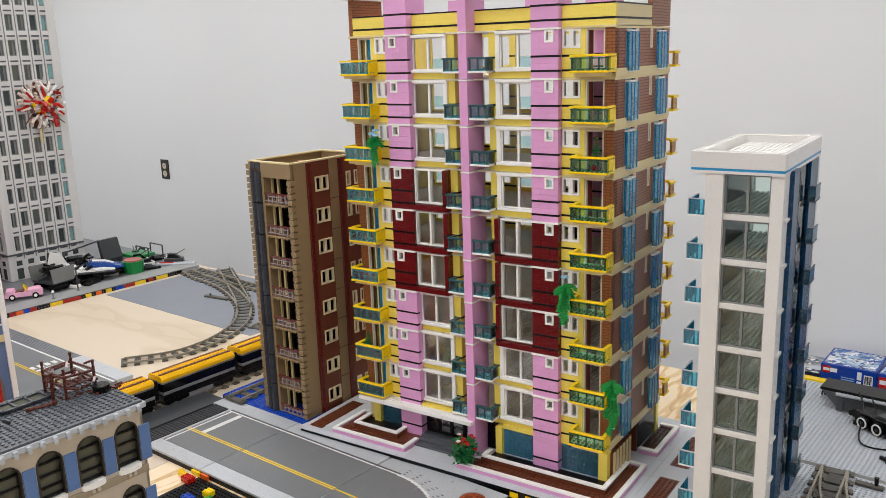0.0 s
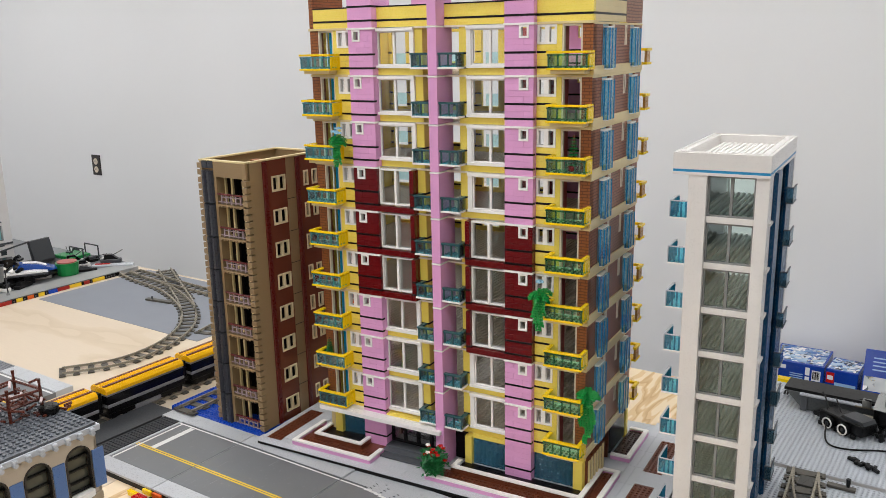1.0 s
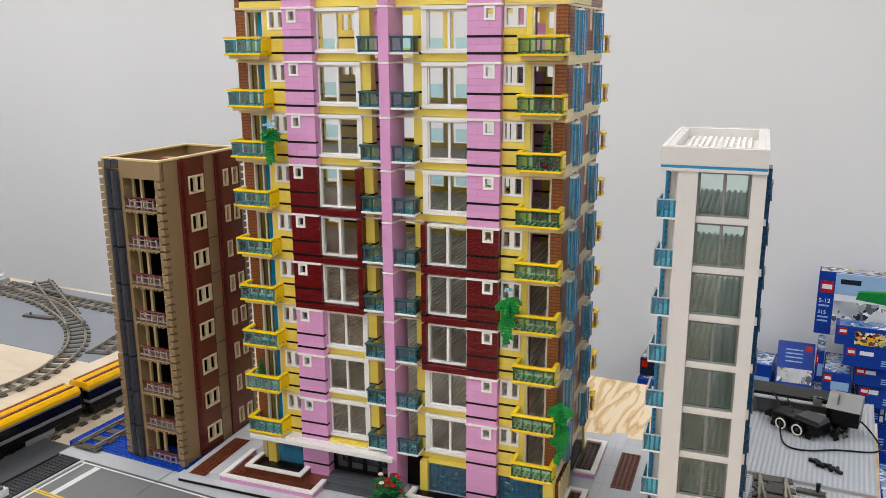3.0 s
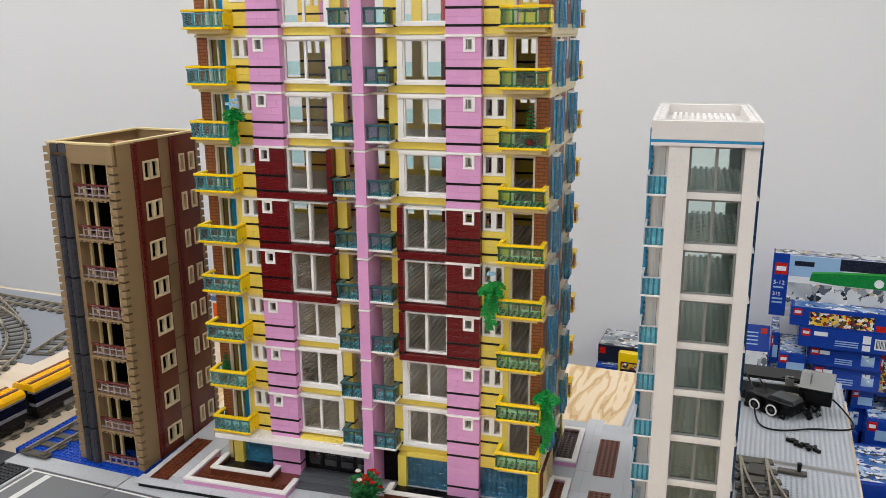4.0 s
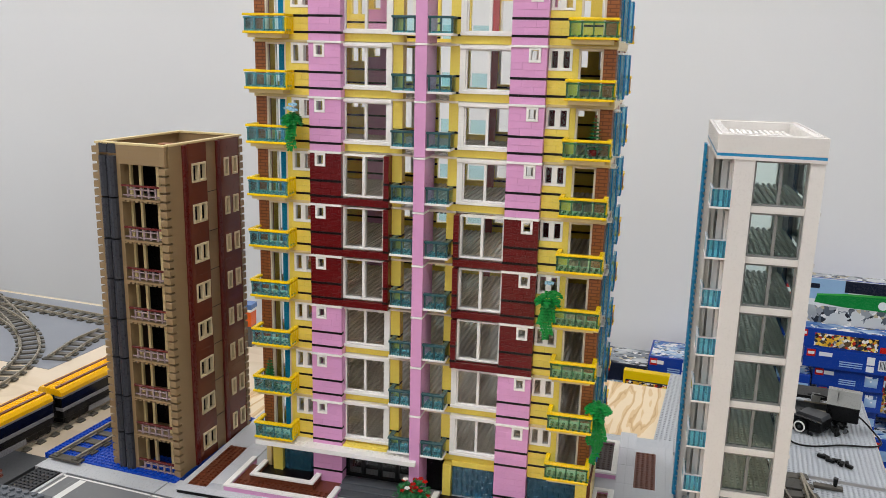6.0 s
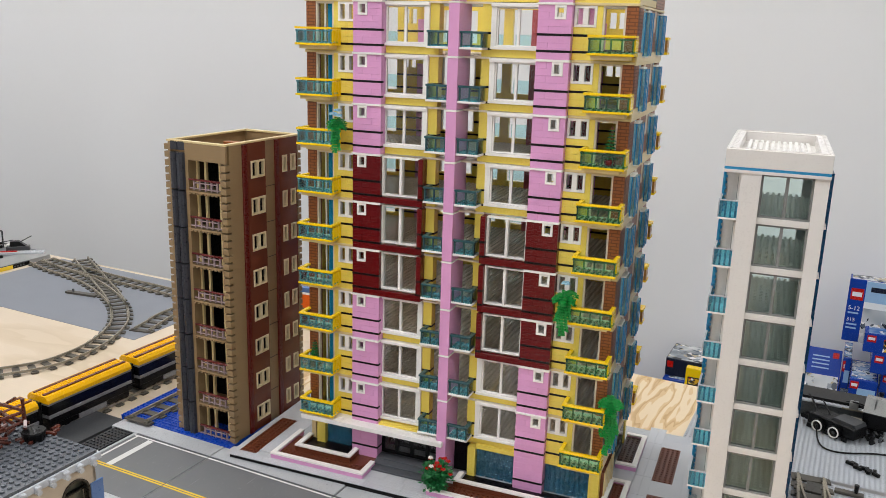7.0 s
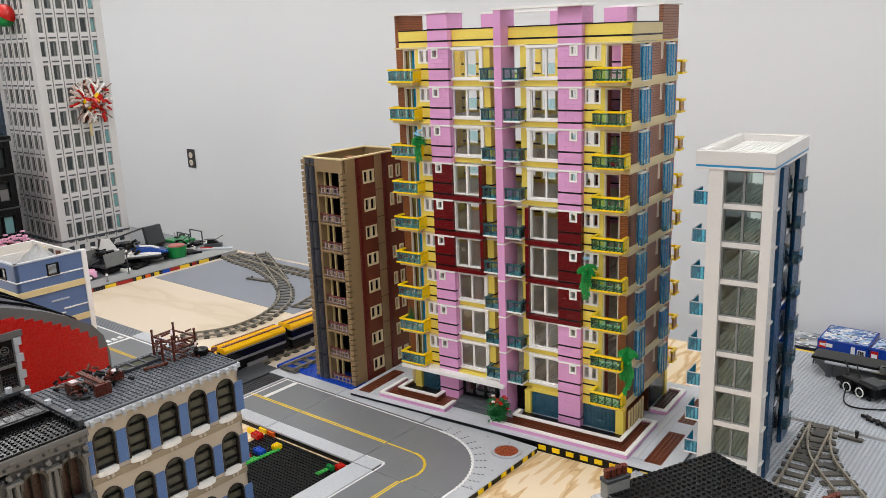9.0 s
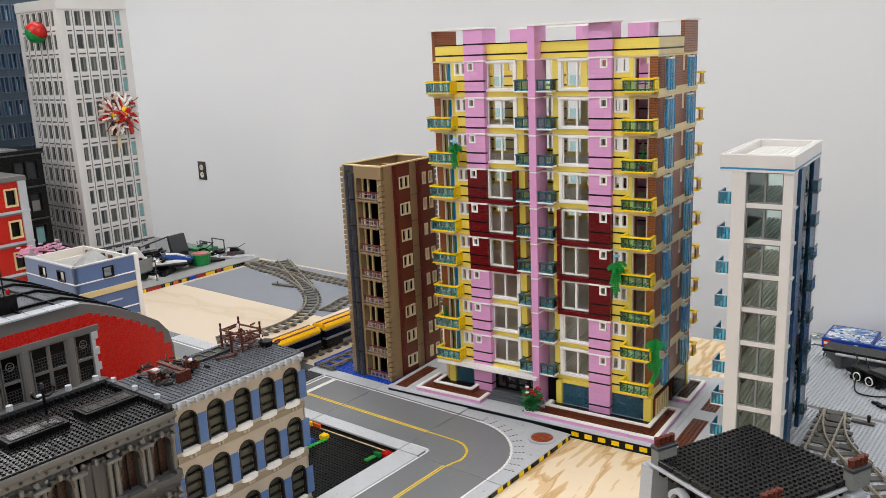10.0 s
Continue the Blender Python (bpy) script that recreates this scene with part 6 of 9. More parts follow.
def corner_house():
    t = thing("corner_house", ROAD @ pose(0, -0.512, 0.0), "toy-brick corner house with blue pilasters, tan arches and cluttered grey roof", "building")
    X, W, TOPZ = 0.276, 0.256, 0.296
    part("back_wall", Shape().box(0.13, X - 0.014, -W, 0, WOOD_Z, TOPZ - 0.004), TANW, t)
    bay = W / 5
    ring_me = arch_ring(0, 0.0146, 0.0168, 0.046, 0.0, X - 0.006, X + 0.0015).mesh("arch")
    pane_me = Shape().box(X - 0.009, X - 0.008, -0.0145, 0.0145, 0, 0.062).mesh("pane")
    bars = Shape()
    for z in (0.002, 0.014, 0.03, 0.046):
        bars.bev(X - 0.008, X - 0.003, -0.0145, 0.0145, z, z + 0.0022, 0.0002)
    bars = bars.mesh("glazing_bar")
    bow = [(X - 0.003, -0.0168)] + [(X + 0.0062 * math.sin(math.pi * k / 8), -0.0168 * math.cos(math.pi * k / 8)) for k in range(9)] + [(X - 0.003, 0.0168)]
    sill = tidy(Shape().prism(bow, "z", -0.007, 0.0008).mesh("sill"))
    drip = Shape().bev(X - 0.002, X + 0.006, -0.006, -0.001, -0.0135, -0.0075, 0.001).bev(X - 0.002, X + 0.006, 0.001, 0.006, -0.0135, -0.0075, 0.001).mesh("corbel")
    for k, z in enumerate((0.2135, 0.1225, 0.0315)):
        for i in range(5):
            y = -W + bay * (i + 0.5)
            part("arch_panel", arch_panel(y - bay / 2, y + bay / 2, z - 0.006, z + 0.0745, y - 0.0165, y + 0.0165, z, z + 0.046, X - 0.014, X), TANW, t, clean=True)
            part("pilaster", Shape().bev(X - 0.001, X + 0.0012, y + 0.0178, y + bay / 2 + 0.0078, z, z + 0.05, 0.0004), MBLUE, t, "medium blue pilaster")
            if i == 0:
                part("pilaster", Shape().bev(X - 0.001, X + 0.0012, y - bay / 2, y - 0.0178, z, z + 0.05, 0.0004), MBLUE, t, "medium blue pilaster")
            w = part("window", ring_me, DARKFRAME, t, "dark arched window", (0, y, z))
            part("pane", pane_me, OLIVEGLASS if k == 0 else BLUEPANE, w)
            part("glazing_bar", bars, BLACK, w)
            part("sill", sill, WHITE, t, "white curved window sill", (0, y, z))
            part("corbel", drip, TANW, t, "", (0, y, z))
        part("string_course", Shape().bev(X - 0.01, X + 0.003, -W, 0, z - 0.0165, z - 0.0065, 0.0004), TANDK, t)
    part("end_wall", Shape().box(0.13, X, -0.0035, 0.0, WOOD_Z, TOPZ), TANW, t)
    part("cornice", Shape().bev(X - 0.014, X + 0.006, -W, 0.004, 0.2885, 0.296, 0.0004), LGREY, t, "pale grey cornice")
    brk = Shape().rod((X + 0.004, 0, 0.2885), (X + 0.0105, 0, 0.2885), 0.0028, n=10).bev(X + 0.004, X + 0.01, -0.003, 0.003, 0.2905, 0.295, 0.0008).mesh("bracket")
    for i in range(16):
        part("bracket", brk, LGREY, t, "pale grey rounded cornice bracket", (0, -W + 0.008 + 0.016 * i, 0))
    part("roof", Shape().box(0.13, X + 0.004, -W, 0.0, 0.296, 0.2992).studs(16.5, 34, -32, 0, 0.2992, 8), DECKGREY, t, "mid grey studded roof")
    part("awning", Shape().bev(X, X + 0.046, -0.2, -0.004, 0.012, 0.016, 0.0004).studs(35, 40, -25, -1, 0.016, 6), BLACK, t, "black shop awning")
    part("awning_edge", Shape().bev(X + 0.044, X + 0.048, -0.2, -0.002, 0.009, 0.017, 0.0004), LGREY, t)
    # loose parts on the roof
    sc = thing("scaffold_wreck", ROAD @ pose(0.172, -0.552, 0.2992), "tangle of reddish brown toy rods and fences on the roof", "rods")
    rg = random.Random(5)
    posts = [(-0.026, -0.022), (0.028, -0.02), (0.026, 0.022), (-0.03, 0.02), (0.012, -0.03)]
    for i, (x, y) in enumerate(posts):
        h = 0.035 if i < 4 else 0.03
        part("post", Shape().rod((x, y, 0), (x, y, h), 0.0021, n=8).rod((x, y, h), (x, y, h + 0.009), 0.0014, 0.0022, 8), RBROWN2, sc)
    for z in (0.0175, 0.031):
        for a, b in zip(posts[:4], posts[1:4] + posts[:1]):
            part("rod", Shape().rod((*a, z + rg.uniform(-0.002, 0.002)), (*b, z + rg.uniform(-0.002, 0.002)), 0.0018, n=6), RBROWN2, sc)
    for i in range(46):
        a = Vector((rg.uniform(-0.026, 0.03), rg.uniform(-0.026, 0.026), rg.choice((0.004, 0.017, 0.02, 0.032))))
        d = Vector((rg.uniform(-0.014, 0.014), rg.uniform(-0.014, 0.014), rg.uniform(-0.006, 0.006)))
        part("rod", Shape().rod(a, a + d, 0.0017, n=6), RBROWN2 if i % 5 else PALEPINK, sc)
    for i in range(9):
        a = Vector((rg.uniform(0.0, 0.05), rg.uniform(0.0, 0.05), 0.002))
        part("rod", Shape().rod(a, a + Vector((rg.uniform(-0.02, 0.02), rg.uniform(-0.02, 0.02), 0)), 0.002, n=6), RBROWN2, sc)
    tr = thing("black_pot", ROAD @ pose(0.208, -0.528, 0.2992), "round black toy pot on the roof", "pot")
    part("pot", Shape().rod((0, 0, 0), (0, 0, 0.009), 0.011, 0.012, 12), BLACK, tr)
    part("rim", Shape().rod((0, 0, 0.009), (0, 0, 0.0105), 0.0125, 0.0115, 12), BLACK, tr)
    fl = thing("loose_window", ROAD @ pose(0.15, -0.648, 0.301, 0, 0, 2), "dark grey toy window lying flat on the roof", "window")
    f = Shape()
    for a, b, c, d in ((0, 0.03, 0, 0.004), (0, 0.03, 0.02, 0.023), (0, 0.03, 0.041, 0.044), (0, 0.03, 0.062, 0.066), (0, 0.004, 0, 0.066), (0.026, 0.03, 0, 0.066)):
        f.bev(a, b, c, d, 0, 0.004, 0.0004)
    part("frame", f, PIPEGREY, fl)
    part("pane", Shape().box(0.003, 0.027, 0.003, 0.063, 0.001, 0.0016), OLIVEGLASS, fl)
    lb = thing("loose_rod", ROAD @ pose(0.2, -0.605, 0.3012, 0, 0, 78), "short reddish brown toy rod lying on the roof", "rod")
    part("bar", Shape().rod((-0.018, 0, 0.002), (0.018, 0, 0.002), 0.0022, n=8).bev(-0.02, -0.014, -0.003, 0.003, 0, 0.005, 0.0006).bev(0.012, 0.018, -0.003, 0.003, 0, 0.005, 0.0006), RBROWN2, lb)
    bx = thing("brown_furniture", ROAD @ pose(0.19, -0.705, 0.2992), "upturned reddish brown toy furniture and black tangle", "furniture")
    part("box", Shape().bev(-0.02, 0.002, -0.031, -0.014, 0, 0.016, 0.0006), RBROWN2, bx)
    part("box", Shape().bev(-0.014, 0.008, 0.031, 0.047, 0, 0.014, 0.0006), RBROWN2, bx)
    part("board", Shape().bev(-0.036, 0.034, -0.005, 0.004, 0.016, 0.0195, 0.0006), RBROWN2, bx)
    part("board", Shape().bev(0.03, 0.038, -0.014, 0.01, 0, 0.018, 0.0006), RBROWN2, bx)
    part("drawer", Shape().bev(-0.016, -0.004, -0.028, -0.018, 0.016, 0.018, 0.0005), PALEPINK, bx)
    part("drawer", Shape().bev(-0.01, 0.004, 0.034, 0.044, 0.014, 0.016, 0.0005), PALEPINK, bx)
    for i in range(60):
        a = Vector((rg.uniform(-0.05, 0.036), rg.uniform(-0.042, 0.05), rg.uniform(0.002, 0.016)))
        part("rod", Shape().rod(a, a + Vector((rg.uniform(-0.012, 0.012), rg.uniform(-0.012, 0.012), rg.uniform(-0.004, 0.006))), 0.0022, n=6), BLACK if i % 3 else RBROWN2, bx)


RBROWN2 = plastic("dark_reddish_brown", rgb(84, 38, 26), 0.28)
PALEPINK = plastic("pale_pink_grey", rgb(206, 190, 190), 0.3)
DARKFRAME = plastic("dark_brown_frame", rgb(40, 36, 34), 0.3)
TANDK = plastic("tan_shadow_course", rgb(150, 136, 114), 0.34, 0.3)
DECKGREY = plastic("deck_grey", rgb(82, 86, 92), 0.3)
corner_house()


def grey_house(y_top, bays):
    t = thing("grey_house", ROAD @ pose(0, y_top, 0), "grey toy-brick house with ornate arched windows and black studded roof", "building", "grey houses")
    X, W, Z = 0.280, 0.256, 0.288
    part("body", Shape().box(0.1, X - 0.016, -W, 0, WOOD_Z, Z), BLACK, t)
    part("cornice", Shape().bev(X - 0.016, X + 0.008, -W, 0, Z - 0.008, Z, 0.0005).bev(X - 0.012, X + 0.004, -W, 0, Z - 0.02, Z - 0.008, 0.0005), MGREY, t, "grey stepped cornice")
    dent = Shape()
    for i in range(15):
        dent.rod((X + 0.003, -W + 0.01 + 0.0168 * i, Z - 0.014), (X + 0.0055, -W + 0.01 + 0.0168 * i, Z - 0.014), 0.0022, n=8)
    part("dentil", dent, DSTONE, t)
    bay = W / 5
    for k, z in enumerate((0.186, 0.088, 0.0)):
        for i in range(5):
            y = -W + bay * (i + 0.5)
            if (i, k) == (2, 0):
                part("blind_panel", Shape().bev(X - 0.014, X - 0.004, y - 0.019, y + 0.019, z + 0.004, z + 0.072, 0.0005).bev(X - 0.005, X - 0.001, y - 0.004, y + 0.004, z + 0.004, z + 0.07, 0.0005), FACADE, t)
                continue
            part("arch_panel", arch_panel(y - bay / 2, y + bay / 2, z, z + 0.082, y - 0.0145, y + 0.0145, z + 0.004, z + 0.054, X - 0.016, X - 0.003), FACADE, t, clean=True)
            part("arch", arch_ring(y, 0.0145, 0.0185, z + 0.054, z + 0.05, X - 0.006, X + 0.003), DARKTAN2, t, "dark tan arch moulding")
            part("curtain", Shape().box(X - 0.0155, X - 0.0145, y - 0.0145, y + 0.0145, z + 0.004, z + 0.07), CURTAIN, t, "reddish brown curtain")
            part("glazing_bar", Shape().bev(X - 0.012, X - 0.009, y - 0.001, y + 0.001, z + 0.004, z + 0.066, 0.0002), BLACK, t)
        for i in range(6):
            y = -W + bay * i
            for d in (-0.006, 0.004) if 0 < i < 5 else ((0.003,) if i == 0 else (-0.006,)):
                part("half_column", Shape().rod((X, y + d, z + 0.004), (X, y + d, z + 0.062), 0.0034, n=8), STONEW, t, "pale stone half column")
            part("capital", Shape().bev(X - 0.004, X + 0.0065, max(y - 0.011, -W), min(y + 0.011, 0), z + 0.062, z + 0.067, 0.0008).rod((X + 0.003, y - 0.004 if i else y + 0.004, z + 0.072), (X + 0.003, y - 0.004 if i else y + 0.004, z + 0.08), 0.004, 0.0015, 8), STONEW, t)
            if i < 5:
                c = y + bay / 2
                part("keystone", Shape().bev(X - 0.004, X + 0.0065, c - 0.0028, c + 0.0028, z + 0.069, z + 0.078, 0.0008), STONEW, t, "carved keystone")
                for sg in (-1, 1):
                    part("scroll", Shape().rod((X + 0.001, c + sg * 0.0105, z + 0.0705), (X + 0.0055, c + sg * 0.0105, z + 0.0705), 0.0034, 0.0026, 8), FACADE, t, "carved scroll")
                    part("scroll", Shape().rod((X + 0.001, c + sg * 0.0185, z + 0.0765), (X + 0.005, c + sg * 0.0185, z + 0.0765), 0.0024, n=8), STONEW, t, "carved scroll")
                    part("side_strip", Shape().bev(X - 0.003, X - 0.0005, c + sg * 0.0172 - 0.0014, c + sg * 0.0172 + 0.0014, z + 0.006, z + 0.052, 0.0004), DARKTAN2, t)
                part("apron_panel", Shape().bev(X - 0.002, X + 0.003, c - 0.012, c + 0.012, z - 0.0045, z + 0.0005, 0.0006), STONEW, t)
            part("bracket", Shape().prism([(X - 0.004, z + 0.081), (X + 0.009, z + 0.094), (X + 0.009, z + 0.097), (X - 0.004, z + 0.097)], "y", max(y - 0.003, -W), min(y + 0.003, 0)), STONEW, t, "stone cornice bracket", clean=True)
            part("plinth_block", Shape().bev(X - 0.003, X + 0.0075, max(y - 0.01, -W), min(y + 0.01, 0), z + 0.003, z + 0.009, 0.0006), FACADE, t)
        part("string_course", Shape().bev(X - 0.016, X + 0.008, -W, 0, z - 0.006, z + 0.003, 0.0006).bev(X - 0.016, X + 0.004, -W, 0, z - 0.012, z - 0.006, 0.0006), FACADE, t)
    part("roof", Shape().box(0.1, X + 0.004, -W, 0, Z, Z + 0.0032).studs(13, 34.5, -32, 0, Z + 0.0032, 8), ROOFBLACK, t, "near-black studded roof")
    par = Shape().bev(0.1, 0.11, -W, 0, Z + 0.0032, Z + 0.014, 0.0004).bev(0.11, X, -0.008, 0, Z + 0.0032, Z + 0.0125, 0.0004)
    part("parapet", par, DSTONE, t)
    for i in range(30):
        part("cresting", Shape().bev(0.1115, 0.1155, -W + 0.004 + 0.0084 * i, -W + 0.0096 + 0.0084 * i, Z + 0.0032, Z + 0.0112, 0.0008), BLACK, t)
    for i in range(18):
        part("cresting", Shape().bev(0.122 + 0.0084 * i, 0.1276 + 0.0084 * i, -0.0125, -0.0085, Z + 0.0032, Z + 0.0105, 0.0008), BLACK, t)
    for i in range(6):
        part("parapet_post", Shape().rod((0.105, -0.02 - 0.045 * i, Z + 0.014), (0.105, -0.02 - 0.045 * i, Z + 0.022), 0.0048, n=10), LGREY, t, "pale grey round post")
    for i in range(3):
        part("parapet_post", Shape().rod((0.13 + 0.06 * i, -0.004, Z + 0.0125), (0.13 + 0.06 * i, -0.004, Z + 0.019), 0.0044, n=10), LGREY, t, "pale grey round post")
    for yy in (-0.055, -0.165):
        sk = part("skylight", Shape().bev(0.176, 0.214, yy - 0.043, yy + 0.043, Z + 0.0032, Z + 0.0125, 0.0006), BLACK, t, "low black skylight box")
        f = Shape()
        for j in range(4):
            f.bev(0.181, 0.209, yy - 0.038 + 0.0247 * j, yy - 0.036 + 0.0247 * j, Z + 0.0125, Z + 0.0135, 0.0002)
        f.bev(0.181, 0.183, yy - 0.038, yy + 0.038, Z + 0.0125, Z + 0.0135, 0.0002).bev(0.207, 0.209, yy - 0.038, yy + 0.038, Z + 0.0125, Z + 0.0135, 0.0002)
        part("frame", f, BLACK, sk)
        part("glass", Shape().box(0.183, 0.207, yy - 0.038, yy + 0.038, Z + 0.0126, Z + 0.0129), ROOFBLACK, sk)


DARKTAN2 = plastic("dark_tan_mould", rgb(78, 73, 66), 0.34, 0, 0.15)
STONEW = plastic("pale_stone", rgb(116, 114, 111), 0.34, 0, 0.2)
ROOFBLACK = plastic("roof_black", rgb(13, 13, 15), 0.24, shine=0.45)
grey_house(-0.768, 5)
grey_house(-1.0245, 5)
an = thing("roof_antenna", ROAD @ pose(0.152, -0.893, 0.2912), "black toy mast with curled arms on the roof", "antenna")
part("mast", Shape().rod((0, 0, 0), (0, 0, 0.046), 0.0022, n=8).rod((0, 0, 0), (0, 0, 0.005), 0.007, 0.004, 10), BLACK, an)
for sgn in (-1, 1):
    arm = Shape()
    line = [(0, 0.0, 0.034), (0, sgn * 0.008, 0.032), (0, sgn * 0.015, 0.036), (0, sgn * 0.018, 0.042), (0, sgn * 0.014, 0.044)]
    for a, b in zip(line, line[1:]):
        arm.rod(a, b, 0.0018, n=6)
    part("arm", arm, BLACK, an)
part("finial", Shape().rod((0, 0, 0.046), (0, 0, 0.054), 0.0032, 0.0024, 8), DSTONE, an)


# ---- red hall with its curved gable ----
def red_hall():
    t = thing("red_hall", ROAD @ pose(-0.04, 0, 0), "bright red toy-brick hall with grey stepped coping and big dark windows", "building")
    y0, y1 = -1.2, -0.5505
    knots = [(-0.724, 0.3895), (-0.696, 0.380), (-0.657, 0.364), (-0.615, 0.342), (-0.576, 0.316), (-0.558, 0.292), (-0.5505, 0.26)]

    def top(y):
        if y <= knots[0][0]:
            return knots[0][1]
        for (a, za), (b, zb) in zip(knots, knots[1:]):
            if y <= b:
                return za + (zb - za) * (y - a) / (b - a)
        return knots[-1][1]

    outline = [(y0, WOOD_Z), (y1, WOOD_Z), (y1, 0.26)] + [(y, z) for y, z in reversed(knots[:-1])] + [(y0, 0.3895)]
    part("gable", Shape().prism(outline, "x", -0.02, -0.001), MGREY, t, "grey gable with curved coping", clean=True)
    # red facing in steps under the coping, cut round the window wall
    w0, w1 = -1.1, -0.704
    edges = [y0, w0, w1]
    while edges[-1] < -0.562:
        edges.append(edges[-1] + 0.0148)
    edges[-1] = -0.556
    for a, b in zip(edges, edges[1:]):
        z = min(top(b) - 0.0145, 0.3745)
        low = 0.346 if a == w0 else WOOD_Z
        part("facing", Shape().box(-0.001, 0.0012, a, b, low, z), RED, t, "bright red bricks")
    part("facing", Shape().box(-0.001, 0.0012, w0, w1, WOOD_Z, 0.205), RED, t)
    # coping slabs on the flat stretch
    for i in range(16):
        a = y0 + 0.03 * i
        part("coping", Shape().bev(-0.022, 0.004, a + 0.0006, min(a + 0.0294, -0.725), 0.3895, 0.393, 0.0005), LGREY, t, "pale grey coping tile")
    # window wall of grey piers and gridded panes
    part("lintel", Shape().bev(-0.001, 0.0045, w0, -0.697, 0.335, 0.346, 0.0005), MGREY, t)
    part("sill", Shape().bev(-0.001, 0.0055, w0, -0.7, 0.2385, 0.2485, 0.0005), MGREY, t)
    part("apron", Shape().box(-0.001, 0.003, w0, -0.704, 0.205, 0.2385), MGREY, t)
    for i in range(6):
        part("quoin", Shape().bev(-0.001, 0.0042, -0.7125, -0.7 if i % 2 else -0.7055, 0.2485 + 0.0144 * i, 0.2625 + 0.0144 * i, 0.0005), LGREY, t, "pale grey quoin")
    lattice = Shape()
    for i in range(6):
        lattice.box(-0.0001, 0.0007, 0.0045 * i, 0.0045 * i + 0.0009, 0, 0.022)
    for j in range(5):
        lattice.box(-0.0001, 0.0007, 0, 0.0235, 0.0052 * j, 0.0052 * j + 0.0009)
    lattice = lattice.mesh("lattice")
    ringm = ring(Shape(), 0, 0, 0.0058, 0.0072, 0, 360, 0, 0.0008, 20).turn(pose(0.0005, 0, 0, 0, 90, 0)).mesh("emblem")
    markm = Shape().bev(0.0005, 0.0012, -0.003, 0.003, -0.0028, -0.0012, 0.0002).bev(0.0005, 0.0012, -0.0028, 0.0028, 0.0008, 0.0024, 0.0002).mesh("emblem_mark")
    k = 0
    for a, b, narrow in ((-0.7425, -0.7125, 1), (-0.788, -0.759, 0), (-0.819, -0.791, 0), (-0.869, -0.839, 1), (-0.9, -0.872, 1), (-0.948, -0.919, 0), (-0.979, -0.95, 0), (-1.03, -1.0, 1)):
        w = part("window", Shape().box(-0.0012, -0.0002, a, b, 0.2485, 0.335), BLACKGLASS, t, "dark window with fine lattice")
        f = Shape()
        for p, q, r_, s_ in ((a, a + 0.002, 0.2485, 0.335), (b - 0.002, b, 0.2485, 0.335), (a + 0.002, b - 0.002, 0.2865, 0.2915), (a + 0.002, b - 0.002, 0.2485, 0.251), (a + 0.002, b - 0.002, 0.333, 0.335)):
            f.bev(-0.0003, 0.0025, p, q, r_, s_, 0.0003)
        part("frame", f, MGREY, w)
        for z in (0.2525, 0.2925):
            part("lattice", lattice, DSTONE, w, "", (0, a + 0.003, z))
        if narrow:
            part("emblem", ringm, MGREY, w, "round grey emblem ring", (0, (a + b) / 2, 0.3165))
            part("emblem_mark", markm, MGREY, w, "", (0, (a + b) / 2, 0.3165))
    for yy in (-0.751, -0.829, -0.8835, -0.9095, -0.99):
        part("half_column", Shape().rod((-0.003, yy, 0.2485), (-0.003, yy, 0.335), 0.0095, n=14), MGREY, t, "grey half-round pier")
    part("mullion", Shape().bev(-0.0003, 0.003, -0.7915, -0.7875, 0.2485, 0.335, 0.0004), MGREY, t)
    # curved roof running back with dark ribs
    ys = [y0, -1.0, -0.86] + [y for y, _ in knots]
    rings = [[(-0.02, yy, top(yy) - 0.002), (-0.38, yy, top(yy) - 0.002), (-0.38, yy, top(yy) - 0.01), (-0.02, yy, top(yy) - 0.01)] for yy in ys]
    part("roof", Shape().loft(rings), DECKGREY, t, "grey curved roof", clean=True)
    for xx in (-0.06, -0.15, -0.235, -0.32):
        rings = [[(xx, yy, top(yy) - 0.003), (xx - 0.006, yy, top(yy) - 0.003), (xx - 0.006, yy, top(yy) + 0.003), (xx, yy, top(yy) + 0.003)] for yy in ys]
        part("roof_rib", Shape().loft(rings), BLACK, t, "black curved roof rib", clean=True)
    for yy in (-0.75, -0.81, -0.87, -0.93, -0.99):
        part("roof_bar", Shape().bev(-0.37, -0.03, yy, yy + 0.003, top(yy) - 0.003, top(yy) + 0.0015, 0.0003), BLACK, t)
    for i in range(10):
        part("roof_panel", Shape().bev(-0.055 - 0.085 * (i % 4), -0.03 - 0.085 * (i % 4), -0.8 - 0.06 * (i // 4), -0.775 - 0.06 * (i // 4), 0.387, 0.3885, 0.0004), LGREY if i % 3 else DSTONE, t, "pale grey roof tile")
    part("side_wall", Shape().box(-0.38, -0.02, y1 - 0.012, y1 - 0.001, WOOD_Z, 0.258), RED, t)
    box = part("roof_box", Shape().bev(-0.09, -0.055, -0.833, -0.801, 0.3875, 0.419, 0.0008), BLACK, t, "black roof box")
    part("mast", Shape().rod((-0.07, -0.815, 0.419), (-0.07, -0.815, 0.49), 0.0012, n=6), BLACK, box)
    part("knob", Shape().rod((-0.075, -0.806, 0.419), (-0.075, -0.806, 0.425), 0.003, n=8), RED, box)


red_hall()


